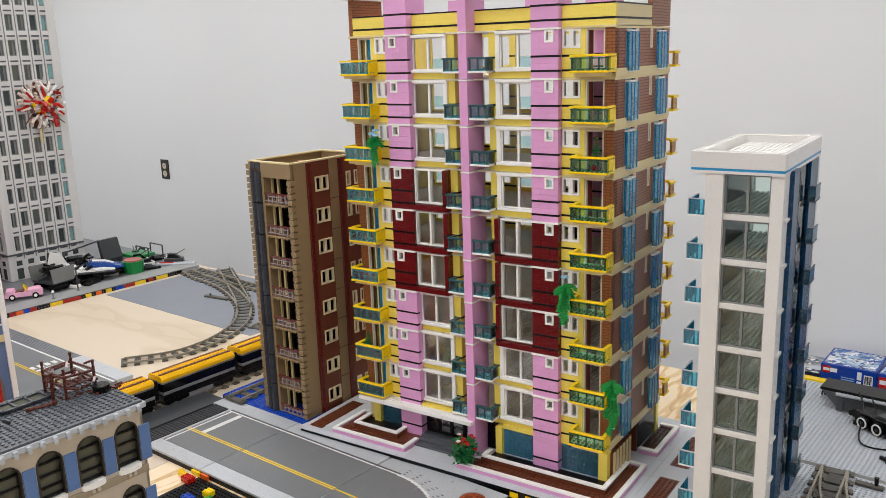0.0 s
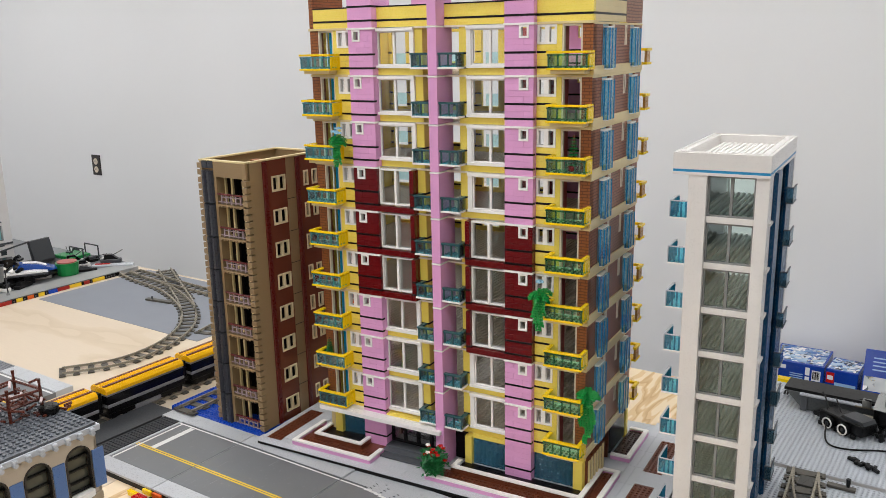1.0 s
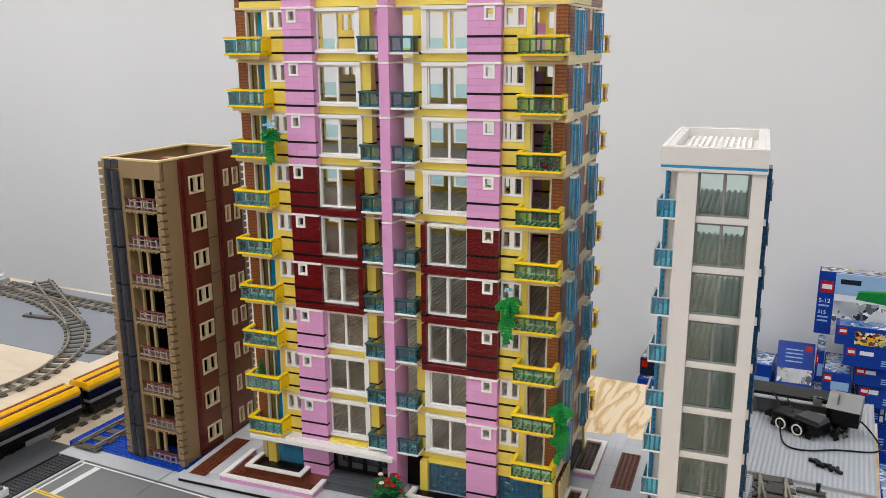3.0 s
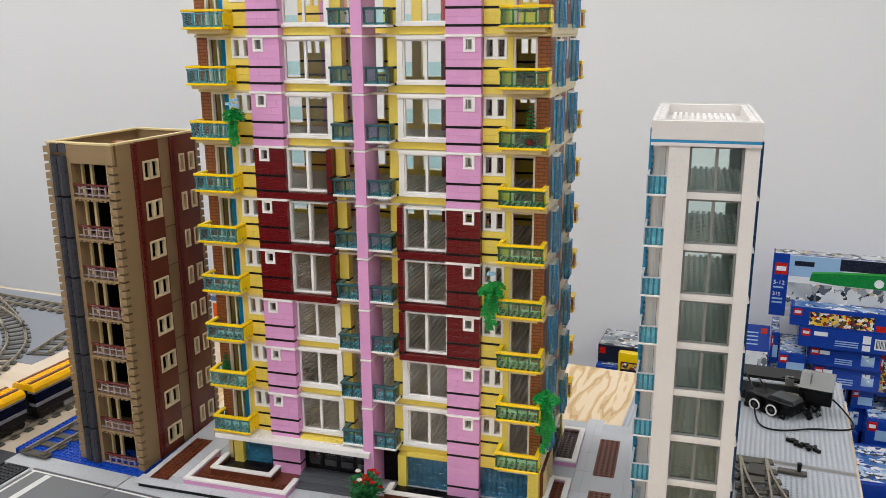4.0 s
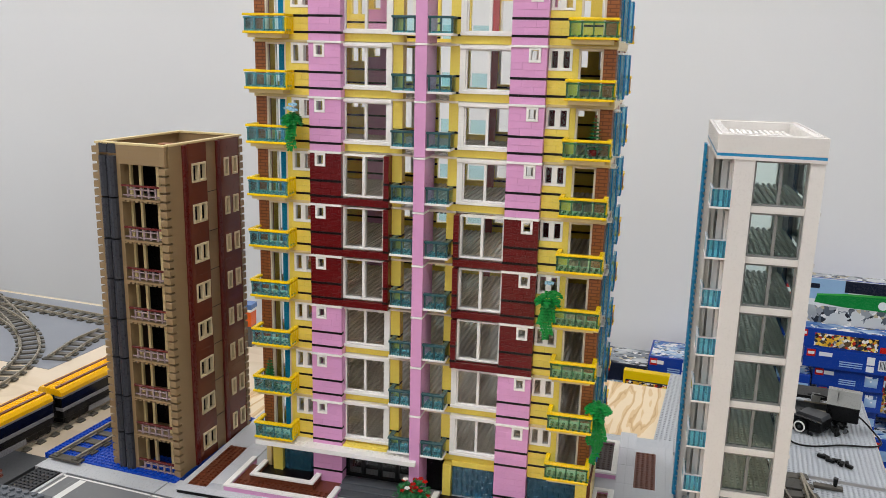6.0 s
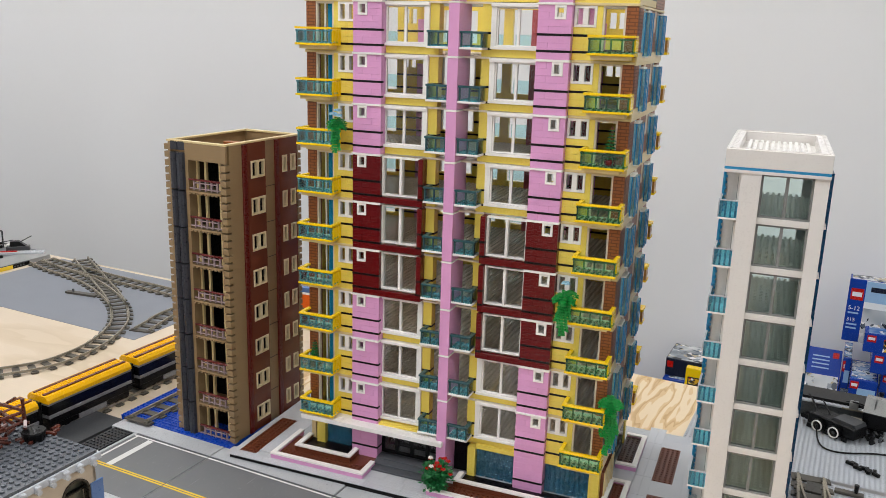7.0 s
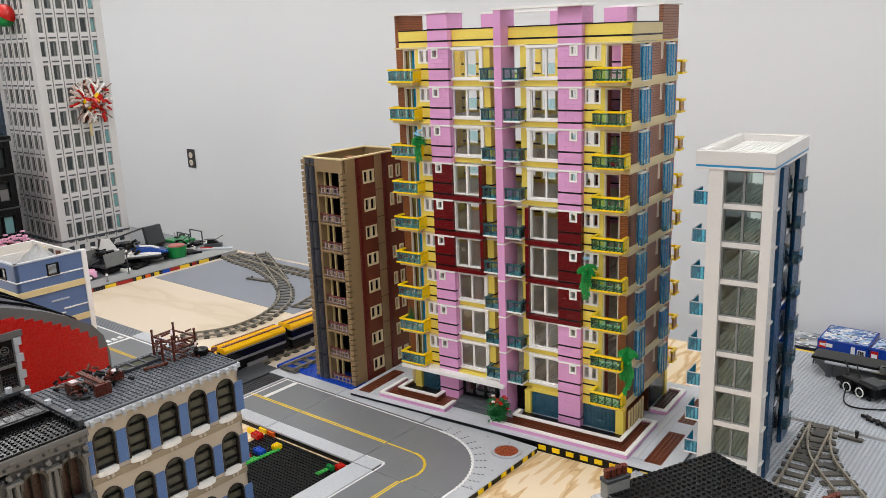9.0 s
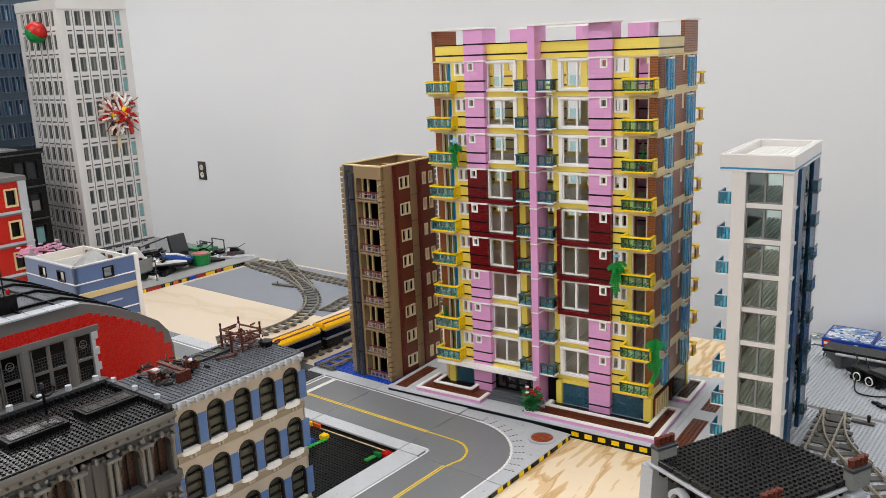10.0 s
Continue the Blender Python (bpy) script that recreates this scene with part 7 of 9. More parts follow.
# ---- open-topped sand blue house ----
def blue_house():
    t = thing("sand_blue_house", ROAD @ pose(-0.43, -0.528, 0), "unfinished sand blue toy-brick house without a roof", "building")
    L, D, Z = 0.148, 0.225, 0.354

    def face(length, at, holes):
        w, wz, prev = Shape(), (0.317, 0.3435), 0
        for a, b in holes:
            w.box(prev, a, 0, 0.008, wz[0], wz[1])
            prev = b
        w.box(prev, length, 0, 0.008, wz[0], wz[1]).box(0, length, 0, 0.008, WOOD_Z, wz[0]).box(0, length, 0, 0.008, wz[1], Z)
        part("wall", w, SBLUE, t, "sand blue brick wall", at)
        for z in (0.2805, 0.2025):
            part("band", Shape().bev(-0.001, length, -0.002, 0.001, z, z + 0.014, 0.0004), SAND, t, "tan band", at)
        part("line", Shape().bev(-0.0005, length, -0.0012, 0.001, 0.315, 0.318, 0.0003), WHITE, t, "white line", at)
        part("rim", Shape().bev(0, length, -0.001, 0.009, Z, Z + 0.0032, 0.0003), LGREY, t, "", at)
        for a, b in holes:
            f = Shape()
            f.bev(a, a + 0.003, -0.002, 0.006, wz[0], wz[1], 0.0003).bev(b - 0.003, b, -0.002, 0.006, wz[0], wz[1], 0.0003).bev(a, b, -0.002, 0.006, wz[1] - 0.003, wz[1], 0.0003).bev(a, b, -0.002, 0.006, wz[0], wz[0] + 0.003, 0.0003)
            part("window_frame", f, BLACK, t, "black window frame", at)

    east, south = pose(0, 0, 0, 0, 0, 90), pose(-D, 0, 0)
    face(L, east, ((0.066, 0.093),))
    face(D, south, ((0.066, 0.098), (0.149, 0.183)))
    for a, b, z in ((0.091, 0.148, 0.236), (0.02, 0.094, 0.227)):
        part("line", Shape().bev(a, b, -0.0012, 0.001, z, z + 0.003, 0.0003), WHITE, t, "white stepped line", east)
    part("line", Shape().bev(0.066, 0.106, -0.0012, 0.001, 0.258, 0.2615, 0.0003), LGREY, t, "pale grey bar", east)
    for a, b, c, d in ((-D, -D + 0.006, 0.008, L), (-D + 0.006, -0.01, L - 0.006, L), (-0.13, -0.126, 0.01, 0.11)):
        part("inner_wall", Shape().box(a, b, c, d, WOOD_Z, Z - 0.002), CREAMWHITE, t, "cream inner wall")
    part("floor_slab", Shape().box(-D + 0.006, -0.008, 0.008, L - 0.006, 0.29, 0.2932), SAND, t)
    part("corner_post", Shape().bev(-0.01, 0.003, L - 0.002, L + 0.009, WOOD_Z, Z + 0.004, 0.0005), WHITE, t, "white corner post")
    for i in range(6):
        part("inner_panel", Shape().bev(-0.2 + 0.034 * i, -0.185 + 0.034 * i, L - 0.011, L - 0.0065, 0.3, 0.346, 0.0003), (RBROWN, SAND, DSTONE)[i % 3], t)
    b = thing("plastic_bag", ROAD @ pose(-0.43, -0.528, 0), "crumpled clear plastic bag lying in the open house", "bag")
    n, m, rings = 18, 12, []
    for j in range(m):
        v = j / (m - 1)
        ring_ = []
        for i in range(n):
            a = 2 * math.pi * i / n
            r = (0.042 * math.sin(math.pi * (0.12 + 0.86 * v))) * (1 + 0.25 * noise.noise(Vector((math.cos(a) * 2, math.sin(a) * 2, v * 5))))
            ring_.append((-0.066 + r * math.cos(a) * 0.9, 0.082 + r * math.sin(a), 0.294 + 0.078 * v + 0.01 * noise.noise(Vector((a * 2, v * 3, 4)))))
        rings.append(ring_)
    part("film", Shape().loft(rings), BAGFILM, b, clean=True)


BAGFILM = clear("bag_film", (0.86, 0.87, 0.88), 0.12, 0.3)
blue_house()


# ---- white skyscraper and its darker neighbours ----
BURSTWHITE = plastic("aged_white", rgb(214, 196, 186), 0.35)


def skyscraper():
    t = thing("white_skyscraper", ROAD @ pose(-1.70, 0.189, 0.0), "tall white toy-brick office tower with a grid of dark windows", "building")
    WY, WX, Z = 0.275, 0.305, 1.021
    pitch, z0 = 0.0827, 0.0734
    part("core", Shape().box(-WX + 0.02, -0.014, 0.014, WY - 0.02, 0, Z - 0.02), GLASSDARK, t, "dark glazing behind the grid")

    def grid(length, at, kinds):
        n = 6
        bay = (length - 0.028) / n
        half = bay * 0.2
        me = Shape().bev(-half, half, 0, 0.013, 0, Z - 0.028, 0.0006).mesh("mullion")
        wide = Shape().bev(-0.015, 0.015, -0.0006, 0.013, 0, Z - 0.028, 0.0006).mesh("mullion")
        groove = Shape().box(-0.0016, 0.0016, -0.0008, 0.002, z0, Z - 0.035).mesh("groove")
        # grey dash coloured in for the shadow under each storey's ledge
        ledge_shade = Shape().bev(-bay * 0.33, bay * 0.33, -0.0005, 0.004, 0, 0.0052, 0.0004).mesh("slot")
        ww = bay * 0.6 / 2
        f = Shape()
        for a, b, c, d in ((-ww, -ww + 0.0028, 0, 0.0531), (ww - 0.0028, ww, 0, 0.0531), (-ww, ww, 0, 0.003), (-ww, ww, 0.0503, 0.0531)):
            f.bev(a, b, 0.003, 0.01, c, d, 0.0003)
        f = f.mesh("window")
        pane = {m: Shape().box(-ww, ww, 0.0085, 0.0095, 0.001, 0.0526).mesh("pane") for m in (0, 1, 2)}
        # pale strip that puts back light through the window into colour
        blind = Shape().box(ww * 0.25, ww - 0.003, 0.0078, 0.0084, 0.003, 0.0503).mesh("blind")
        for i in range(n + 1):
            c = 0.015 + bay * i
            if i in (0, n):
                part("mullion", wide, SKYWHITE, t, "", at @ Matrix.Translation((c if i else 0.015, 0, 0)))
            else:
                part("mullion", me, SKYWHITE, t, "", at @ Matrix.Translation((c, 0, 0)))
                part("groove", groove, WINGREY, t, "", at @ Matrix.Translation((c, 0, 0)))
        for k in range(12):
            z = z0 + pitch * k
            if z + 0.03 > Z:
                break
            part("spandrel", Shape().bev(0.004, length - 0.004, 0.0004, 0.0128, z, z + 0.0296, 0.0005), SKYWHITE, t, "", at)
            for i in range(n):
                c = at @ Matrix.Translation((0.015 + bay * (i + 0.5), 0, z))
                part("slot", ledge_shade, DGREY, t, "", c @ Matrix.Translation((0, 0, 0.0097)))
                if z + 0.083 < Z - 0.02:
                    w = part("window", f, WINGREY, t, "dark office window", c @ Matrix.Translation((0, 0, 0.0296)))
                    part("pane", pane[kinds[i]], (GLASSDARK, PALETEAL, GLASSOLIVE)[kinds[i]], w)
                    if (i * 7 + k * 5) % 3 != 1:
                        part("blind", blind, WINGREY, w)
        part("crown", Shape().bev(-0.002, length + 0.002, -0.003, 0.014, Z - 0.032, Z + 0.004, 0.0006), SKYWHITE, t, "", at)
        part("string_course", Shape().bev(-0.002, length + 0.002, -0.004, 0.006, z0 + 0.016, z0 + 0.022, 0.0006), DGREY, t, "", at)
        part("base_wall", Shape().bev(0.004, length - 0.004, 0.0004, 0.0128, 0, z0, 0.0005), SKYWHITE, t, "", at)
        low = Shape().box(-bay * 0.27, bay * 0.27, -0.0008, 0.001, 0.004, 0.042).mesh("window")
        mini = Shape().box(-bay * 0.24, bay * 0.24, -0.0008, 0.001, 0.052, 0.069).mesh("window")
        for i in range(n):
            for me in (low, mini):
                part("window", me, GLASSDARK, t, "", at @ Matrix.Translation((0.015 + bay * (i + 0.5), 0, 0)))

    grid(WY, pose(0, 0, 0, 0, 0, 90), (0, 0, 2, 2, 0, 1))
    grid(WX, pose(-WX, 0, 0), (0, 2, 0, 0, 2, 0))
    part("roof", Shape().box(-WX, 0, 0, WY, Z - 0.02, Z - 0.012), LGREY, t)
    part("back", Shape().box(-WX, -WX + 0.012, 0.014, WY, 0, Z).box(-WX, 0, WY - 0.012, WY, 0, Z), SKYWHITE, t)
    sign = thing("yellow_roof_sign", ROAD @ pose(-1.70, 0.189, Z + 0.0), "bright yellow toy sign on the skyscraper roof", "sign")
    part("board", Shape().bev(-0.16, -0.12, 0.06, 0.2, -0.012, 0.05, 0.001), BRIGHT, sign)
    ball = thing("red_green_ball", ROAD @ pose(-1.822, 0.1855, 0.912), "round red and green toy ball fixed on the white facade", "ball")
    tilt = Matrix.Translation((0, -0.02, 0)) @ Vector((0.42, 0.3, 0.7)).to_track_quat("Z", "Y").to_matrix().to_4x4()
    for nm, sgn, m in (("red_part", 1, RED), ("green_part", -1, GREEN)):
        rings = []
        for j in range(9):
            a = (math.pi / 2) * min(j / 8, 0.985)
            rings.append([(0.039 * math.cos(a) * math.cos(2 * math.pi * i / 18), 0.039 * math.cos(a) * math.sin(2 * math.pi * i / 18), sgn * (0.0006 + 0.039 * math.sin(a))) for i in range(18)])
        part(nm, Shape().loft(rings).turn(tilt), m, ball, "red half" if m is RED else "green half", clean=True)
    burst = thing("red_burst", ROAD @ pose(-1.696, 0.374, 0.6), "spiky red, white and yellow toy ornament on the white facade", "ornament")
    rg = random.Random(2)
    slim = Shape().bev(-0.004, 0.004, -0.017, 0.017, -0.0035, 0.0035, 0.0006).mesh("piece")
    block = Shape().bev(-0.007, 0.007, -0.01, 0.01, -0.006, 0.006, 0.0006).mesh("piece")
    pieces = {}
    for i in range(150):
        a = rg.uniform(0, 2 * math.pi)
        r = (0.012 + 0.066 * rg.random() ** 0.8) if i > 40 else rg.uniform(0, 0.036)
        inner = r < 0.032
        m = rg.choice((RED, RED, RED, BRIGHT, BURSTWHITE)) if inner else rg.choice((BURSTWHITE, WHITE, BURSTWHITE, WHITE, RED, RBROWN))
        key = (inner, m.name)
        if key not in pieces:
            pieces[key] = (block if inner else slim).copy()
        place = Vector((0.006 + abs(rg.gauss(0, 0.012)) * (1.6 if inner else 1), r * math.cos(a), r * math.sin(a) * 0.95))
        part("piece", pieces[key], m, burst, "", Matrix.Translation(place) @ Matrix.Rotation(a + rg.gauss(0, 0.5), 4, "X") @ Euler((0, rg.gauss(0, 0.4), rg.gauss(0, 0.3))).to_matrix().to_4x4())
    for i, a in enumerate((0.7, 2.3, 5.4, 3.9, 1.5, 4.7)):
        part("spike", Shape().rod((0.01, 0.04 * math.cos(a), 0.035 * math.sin(a)), (0.03, 0.1 * math.cos(a), 0.09 * math.sin(a)), 0.0018, n=6), RBROWN if i < 4 else BURSTWHITE, burst)
    part("pole", Shape().rod((0.012, -0.018, -0.13), (0.012, -0.018, 0), 0.005, n=8), SAND, burst)


GLASSOLIVE = plastic("olive_dark_window", rgb(98, 102, 96), 0.1)
SKYWHITE = plastic("skyscraper_white", rgb(216, 214, 212), 0.32, 0.0, 0.04)
GLASSDARK = plastic("dark_window", rgb(70, 76, 77), 0.1)
PALETEAL = plastic("pale_teal_window", rgb(128, 178, 180), 0.12)
skyscraper()


def plain_tower(name, x, y0, y1, z1, depth, mat, trim, label, cols, rows, wmat, wx=0.5, wz=0.6, z0=0.0, fw=0.006, mid=0):
    t = thing(name, ROAD @ pose(x, y0, 0), label, "building")
    L = y1 - y0
    bw, bh = L / cols, (z1 - z0) / rows
    part("body", Shape().box(-depth, -0.012, 0, L, WOOD_Z, z1 - 0.002), mat, t)
    half = bw * (1 - wx) / 2
    for i in range(cols + 1):
        part("pier", Shape().box(-0.012, 0, max(bw * i - half, 0), min(bw * i + half, L), WOOD_Z, z1), mat, t)
    half = bh * (1 - wz) / 2
    for k in range(rows + 1):
        c = z0 + bh * k
        part("band", Shape().box(-0.0118, -0.0005, 0, L, max(c - half, WOOD_Z), min(c + half, z1)), mat, t)
    for k in range(rows):
        for i in range(cols):
            cy, cz = bw * (i + 0.5), z0 + bh * (k + 0.5)
            a, b = bw * wx / 2, bh * wz / 2
            f = Shape().bev(-0.008, 0.003, cy - a, cy - a + fw, cz - b, cz + b, 0.0005).bev(-0.008, 0.003, cy + a - fw, cy + a, cz - b, cz + b, 0.0005).bev(-0.008, 0.0025, cy - a, cy + a, cz - b, cz - b + fw, 0.0005).bev(-0.008, 0.0025, cy - a, cy + a, cz + b - fw, cz + b, 0.0005)
            if mid:
                f.bev(-0.008, 0.0015, cy - 0.003, cy + 0.003, cz - b + fw, cz + b - fw, 0.0005)
            wn = part("window", f, trim, t)
            if mid and (i * 5 + k * 3) % 4 < 2:
                # pale patch coloured in for brighter reflections on some panes
                part("blind", Shape().box(-0.0104, -0.0096, cy + 0.004, cy + a - fw - 0.003, cz - b + fw, cz + b * (0.2 + 0.2 * ((i + k) % 4))), (WINGREY, PALETEAL, WHITE)[(i + 2 * k) % 3], wn)
            part("pane", Shape().box(-0.0115, -0.0105, cy - a, cy + a, cz - b, cz + b), wmat, wn)
    part("cornice", Shape().bev(-depth, 0.008, -0.004, L + 0.004, z1, z1 + 0.016, 0.001), MGREY if mat is RED else mat, t)
    return t


rb = plain_tower("red_brick_house", -1.5, -0.52, -0.112, 0.425, 0.2, RED, SAND, "red toy-brick house with tan window surrounds and grey cornice", 4, 4, BLACKGLASS, wx=0.42, wz=0.58)
part("quoin", Shape().bev(-0.01, 0.006, 0.383, 0.41, WOOD_Z, 0.44, 0.0006), LGREY, rb, "pale grey corner strip")
for z in (0.11, 0.215, 0.32):
    part("string_course", Shape().bev(-0.01, 0.0075, 0, 0.412, z, z + 0.008, 0.0006), LGREY, rb)
    part("string_course", Shape().bev(-0.01, 0.0065, 0, 0.382, z - 0.006, z - 0.001, 0.0006), MGREY, rb)
DARKPANE = plastic("smoky_pane", rgb(46, 50, 52), 0.06)
bh = plain_tower("black_house", -1.76, -0.3, 0.085, 0.482, 0.2, BLACK, BLACK, "black toy-brick house with wide smoky windows and grey sills", 3, 4, DARKPANE, wx=0.72, wz=0.62, mid=1)
for k in range(5):
    part("sill", Shape().bev(-0.012, 0.01, 0, 0.387, 0.1205 * k - 0.002, 0.1205 * k + 0.003, 0.0006), DSTONE, bh, "dark grey sill line")
part("roof_edge", Shape().bev(-0.2, 0.004, 0.0, 0.3, 0.498, 0.504, 0.0008), WINGREY, bh, "pale grey roof edging")
for i in range(7):
    part("plant", Shape().bev(-0.0104, -0.006, 0.03 + 0.045 * i, 0.04 + 0.045 * i, 0.385, 0.4 + 0.006 * (i % 3), 0.001), GREEN, bh, "small green plant behind the glass")
SLATE = plastic("slate_blue", rgb(64, 78, 90), 0.32)
SLATEGLASS = plastic("slate_window", rgb(64, 98, 122), 0.06)
SLATE2 = plastic("slate_blue_frame", rgb(86, 98, 122), 0.32)
plain_tower("slate_blue_tower", -2.3, -0.25, 0.45, 1.25, 0.25, SLATE, SLATE2, "slate blue toy-brick office tower with narrow windows", 15, 13, SLATEGLASS, wx=0.84, wz=0.7, fw=0.004, mid=1)
ol = thing("olive_balcony_tower", ROAD @ pose(-1.98, -0.2, 0.0), "dark toy tower with stacked tan balconies", "building")
part("body", Shape().box(-0.1, 0, 0, 0.115, WOOD_Z, 1.2), BLACK, ol)
for k in range(15):
    part("balcony", Shape().bev(0, 0.02, 0.005, 0.11, 0.3 + 0.06 * k, 0.306 + 0.06 * k, 0.0005).bev(0.016, 0.02, 0.005, 0.11, 0.318 + 0.06 * k, 0.322 + 0.06 * k, 0.0005), SAND, ol)
tree = thing("pink_blossom_bush", ROAD @ pose(-1.47, -0.09, 0.0), "pink blossom toy bush behind the open house", "bush")
rg = random.Random(9)
BLOOM = plastic("blossom_pink", rgb(236, 178, 206), 0.35)
for i in range(64):
    f = Shape()
    bloom(f, (0, 0, 0), 0.005)
    part("blossom", f, BLOOM, tree, "", (rg.uniform(-0.03, 0.03), rg.uniform(-0.09, 0.06), 0.175 + rg.uniform(0, 0.03)))
part("stem", Shape().rod((0, 0, WOOD_Z), (0, 0, 0.18), 0.006, n=8), RBROWN, tree)


# ---- far corner of the table: sheet, coloured edge, parked models ----
solid("grey_sheet", Shape().box(-1.3, -0.56, 0.31, 0.715, WOOD_Z, -0.0118), plastic("sheet_grey", rgb(130, 134, 142), 0.5), "matt grey sheet laid on the plywood", "sheet", ROAD)
fp = thing("far_street_plate", ROAD, "grey street plates at the table's far end", "road", "", "structure")
part("road", Shape().box(-2.4, -1.42, -0.4, 0.72, WOOD_Z, -0.001), ROADGREY, fp)
part("pavement", Shape().bev(-1.42, -1.333, -0.02, 0.7, WOOD_Z, 0.0005, 0.0004), plastic("dusty_pavement_grey", rgb(152, 153, 152), 0.4, 0, 0.14), fp)
part("support", Shape().box(-1.333, -1.326, -0.02, 0.62, WOOD_Z, -0.0006), BLACK, fp)
DULLRED = plastic("worn_red", rgb(158, 34, 26), 0.34)
DULLYELLOW = plastic("worn_yellow", rgb(232, 196, 44), 0.34)
ecol = ((DULLRED, 1), (BLACK, 1), (DULLRED, 1), (ORANGE, 1), (BLUE, 1), (DULLRED, 1), (BLACK, 2), (DULLYELLOW, 2), (DULLRED, 3), (BLACK, 0.6), (DULLYELLOW, 1), (BLACK, 0.7), (ORANGE, 1), (BLACK, 0.7), (DULLYELLOW, 1), (BLACK, 0.6), (BLUE, 1.5), (DULLRED, 2), (DULLYELLOW, 2), (BLACK, 0.4), (DULLRED, 1), (BLACK, 0.5), (DULLYELLOW, 2.2), (BLACK, 2))
pos = -0.034
for m, n in ecol:
    e = part("edge_brick", Shape().bev(-1.327, -1.3235, pos, pos + 0.0204 * n, -0.0124, -0.001, 0.0003), m, fp, "coloured brick in the plate edge")
    for j in range(int(2 * n) if m is BLACK else 0):
        part("hole", Shape().rod((-1.3236, pos + 0.005 + 0.01 * j, -0.0066), (-1.3231, pos + 0.005 + 0.01 * j, -0.0066), 0.0026, n=10), DGREY, e)
    pos += 0.0211 * n
RIBGREY = plastic("ribbed_grey", rgb(122, 125, 130), 0.34)
ROADYELLOW = plastic("line_yellow", rgb(216, 180, 40), 0.35)
np_ = thing("near_street_plate", ROAD @ pose(-0.9, -0.2, 0), "grey street plates beside the plywood", "road", "", "structure")
ribbed = Shape().box(-0.45, 0.125, 0.1, 0.142, WOOD_Z, -0.002)
for i in range(7):
    ribbed.bev(-0.45, 0.125, 0.1005 + 0.006 * i, 0.105 + 0.006 * i, -0.002, 0.0, 0.0003)
part("pavement", ribbed, RIBGREY, np_, "dark grey ribbed pavement strip")
part("pavement", Shape().bev(0.127, 0.19, 0.1, 0.142, WOOD_Z, 0.0005, 0.0004).bev(0.191, 0.255, 0.1, 0.142, WOOD_Z, 0.0005, 0.0004).bev(0.256, 0.36, 0.1, 0.142, WOOD_Z, 0.0005, 0.0004), WALKGREY, np_)
part("road", Shape().box(-0.45, 0.36, -0.14, 0.1, WOOD_Z, -0.001), ROADGREY, np_)
part("line", Shape().box(-0.45, 0.36, 0.09, 0.095, -0.001, -0.0005), LINEW, np_, "white edge line")
part("line", Shape().box(0.13, 0.139, 0.017, 0.09, -0.001, -0.0004), LINEW, np_, "white stop line")
for i in range(4):
    part("line", Shape().box(0.096, 0.118, 0.016 + 0.0185 * i, 0.027 + 0.0185 * i, -0.001, -0.0004), LINEW, np_, "white crossing block")
for y in (0.008, 0.014):
    part("line", Shape().box(-0.45, 0.36, y, y + 0.003, -0.001, -0.0004), ROADYELLOW, np_, "yellow centre line")


def street_lamp(x, y, h, label):
    l = thing("street_lamp", ROAD @ pose(x, y, 0.0), label, "street lamp", "street lamps")
    part("base", Shape().rod((0, 0, 0), (0, 0, 0.006), 0.006, 0.004, 10), WINGREY, l)
    part("pole", Shape().rod((0, 0, 0.006), (0, 0, h), 0.0022, n=8), DSTONE if h > 0.05 else WINGREY, l)
    part("head", Shape().rod((0, 0, h), (0, 0, h + 0.007), 0.005, 0.003, 10), WHITE, l)


street_lamp(-1.385, 0.262, 0.082, "dark toy street lamp with a white head on the pavement")
street_lamp(-1.36, 0.165, 0.022, "short pale grey toy post on the pavement")


def pink_car(x, y, rz):
    c = thing("pink_car", ROAD @ pose(x, y, 0.0, 0, 0, rz), "pale pink open-topped toy car with white wheels", "car")
    side = [(-0.055, 0.009), (0.055, 0.009), (0.056, 0.02), (0.048, 0.027), (0.014, 0.029), (0.01, 0.024), (-0.026, 0.024), (-0.03, 0.03), (-0.05, 0.028), (-0.056, 0.02)]
    part("body", Shape().prism(side, "y", -0.021, 0.021), BLOOM, c, clean=True)
    for sy in (-1, 1):
        part("wing", Shape().bev(0.022, 0.05, sy * 0.0175 - 0.005, sy * 0.0175 + 0.005, 0.018, 0.031, 0.004), BLOOM, c)
        part("wing", Shape().bev(-0.052, -0.026, sy * 0.0175 - 0.005, sy * 0.0175 + 0.005, 0.018, 0.0325, 0.004), BLOOM, c)
    part("windscreen", Shape().prism([(0.008, 0.028), (0.011, 0.028), (0.003, 0.043), (0.0, 0.043)], "y", -0.018, 0.018), BRIGHT, c, "yellow windscreen frame", clean=True)
    part("seat", Shape().bev(-0.024, 0.002, -0.016, 0.016, 0.018, 0.027, 0.002), RBROWN, c, "brown seat")
    for sx in (-0.034, 0.034):
        for sy in (-1, 1):
            w = part("wheel", Shape().rod((sx, sy * 0.015, 0.0095), (sx, sy * 0.0228, 0.0095), 0.0098, n=16), BLACK, c)
            part("rim", Shape().rod((sx, sy * 0.0226, 0.0095), (sx, sy * 0.0236, 0.0095), 0.0055, n=12), WHITE, w, "white rim")


pink_car(-1.46, 0.12, 62)


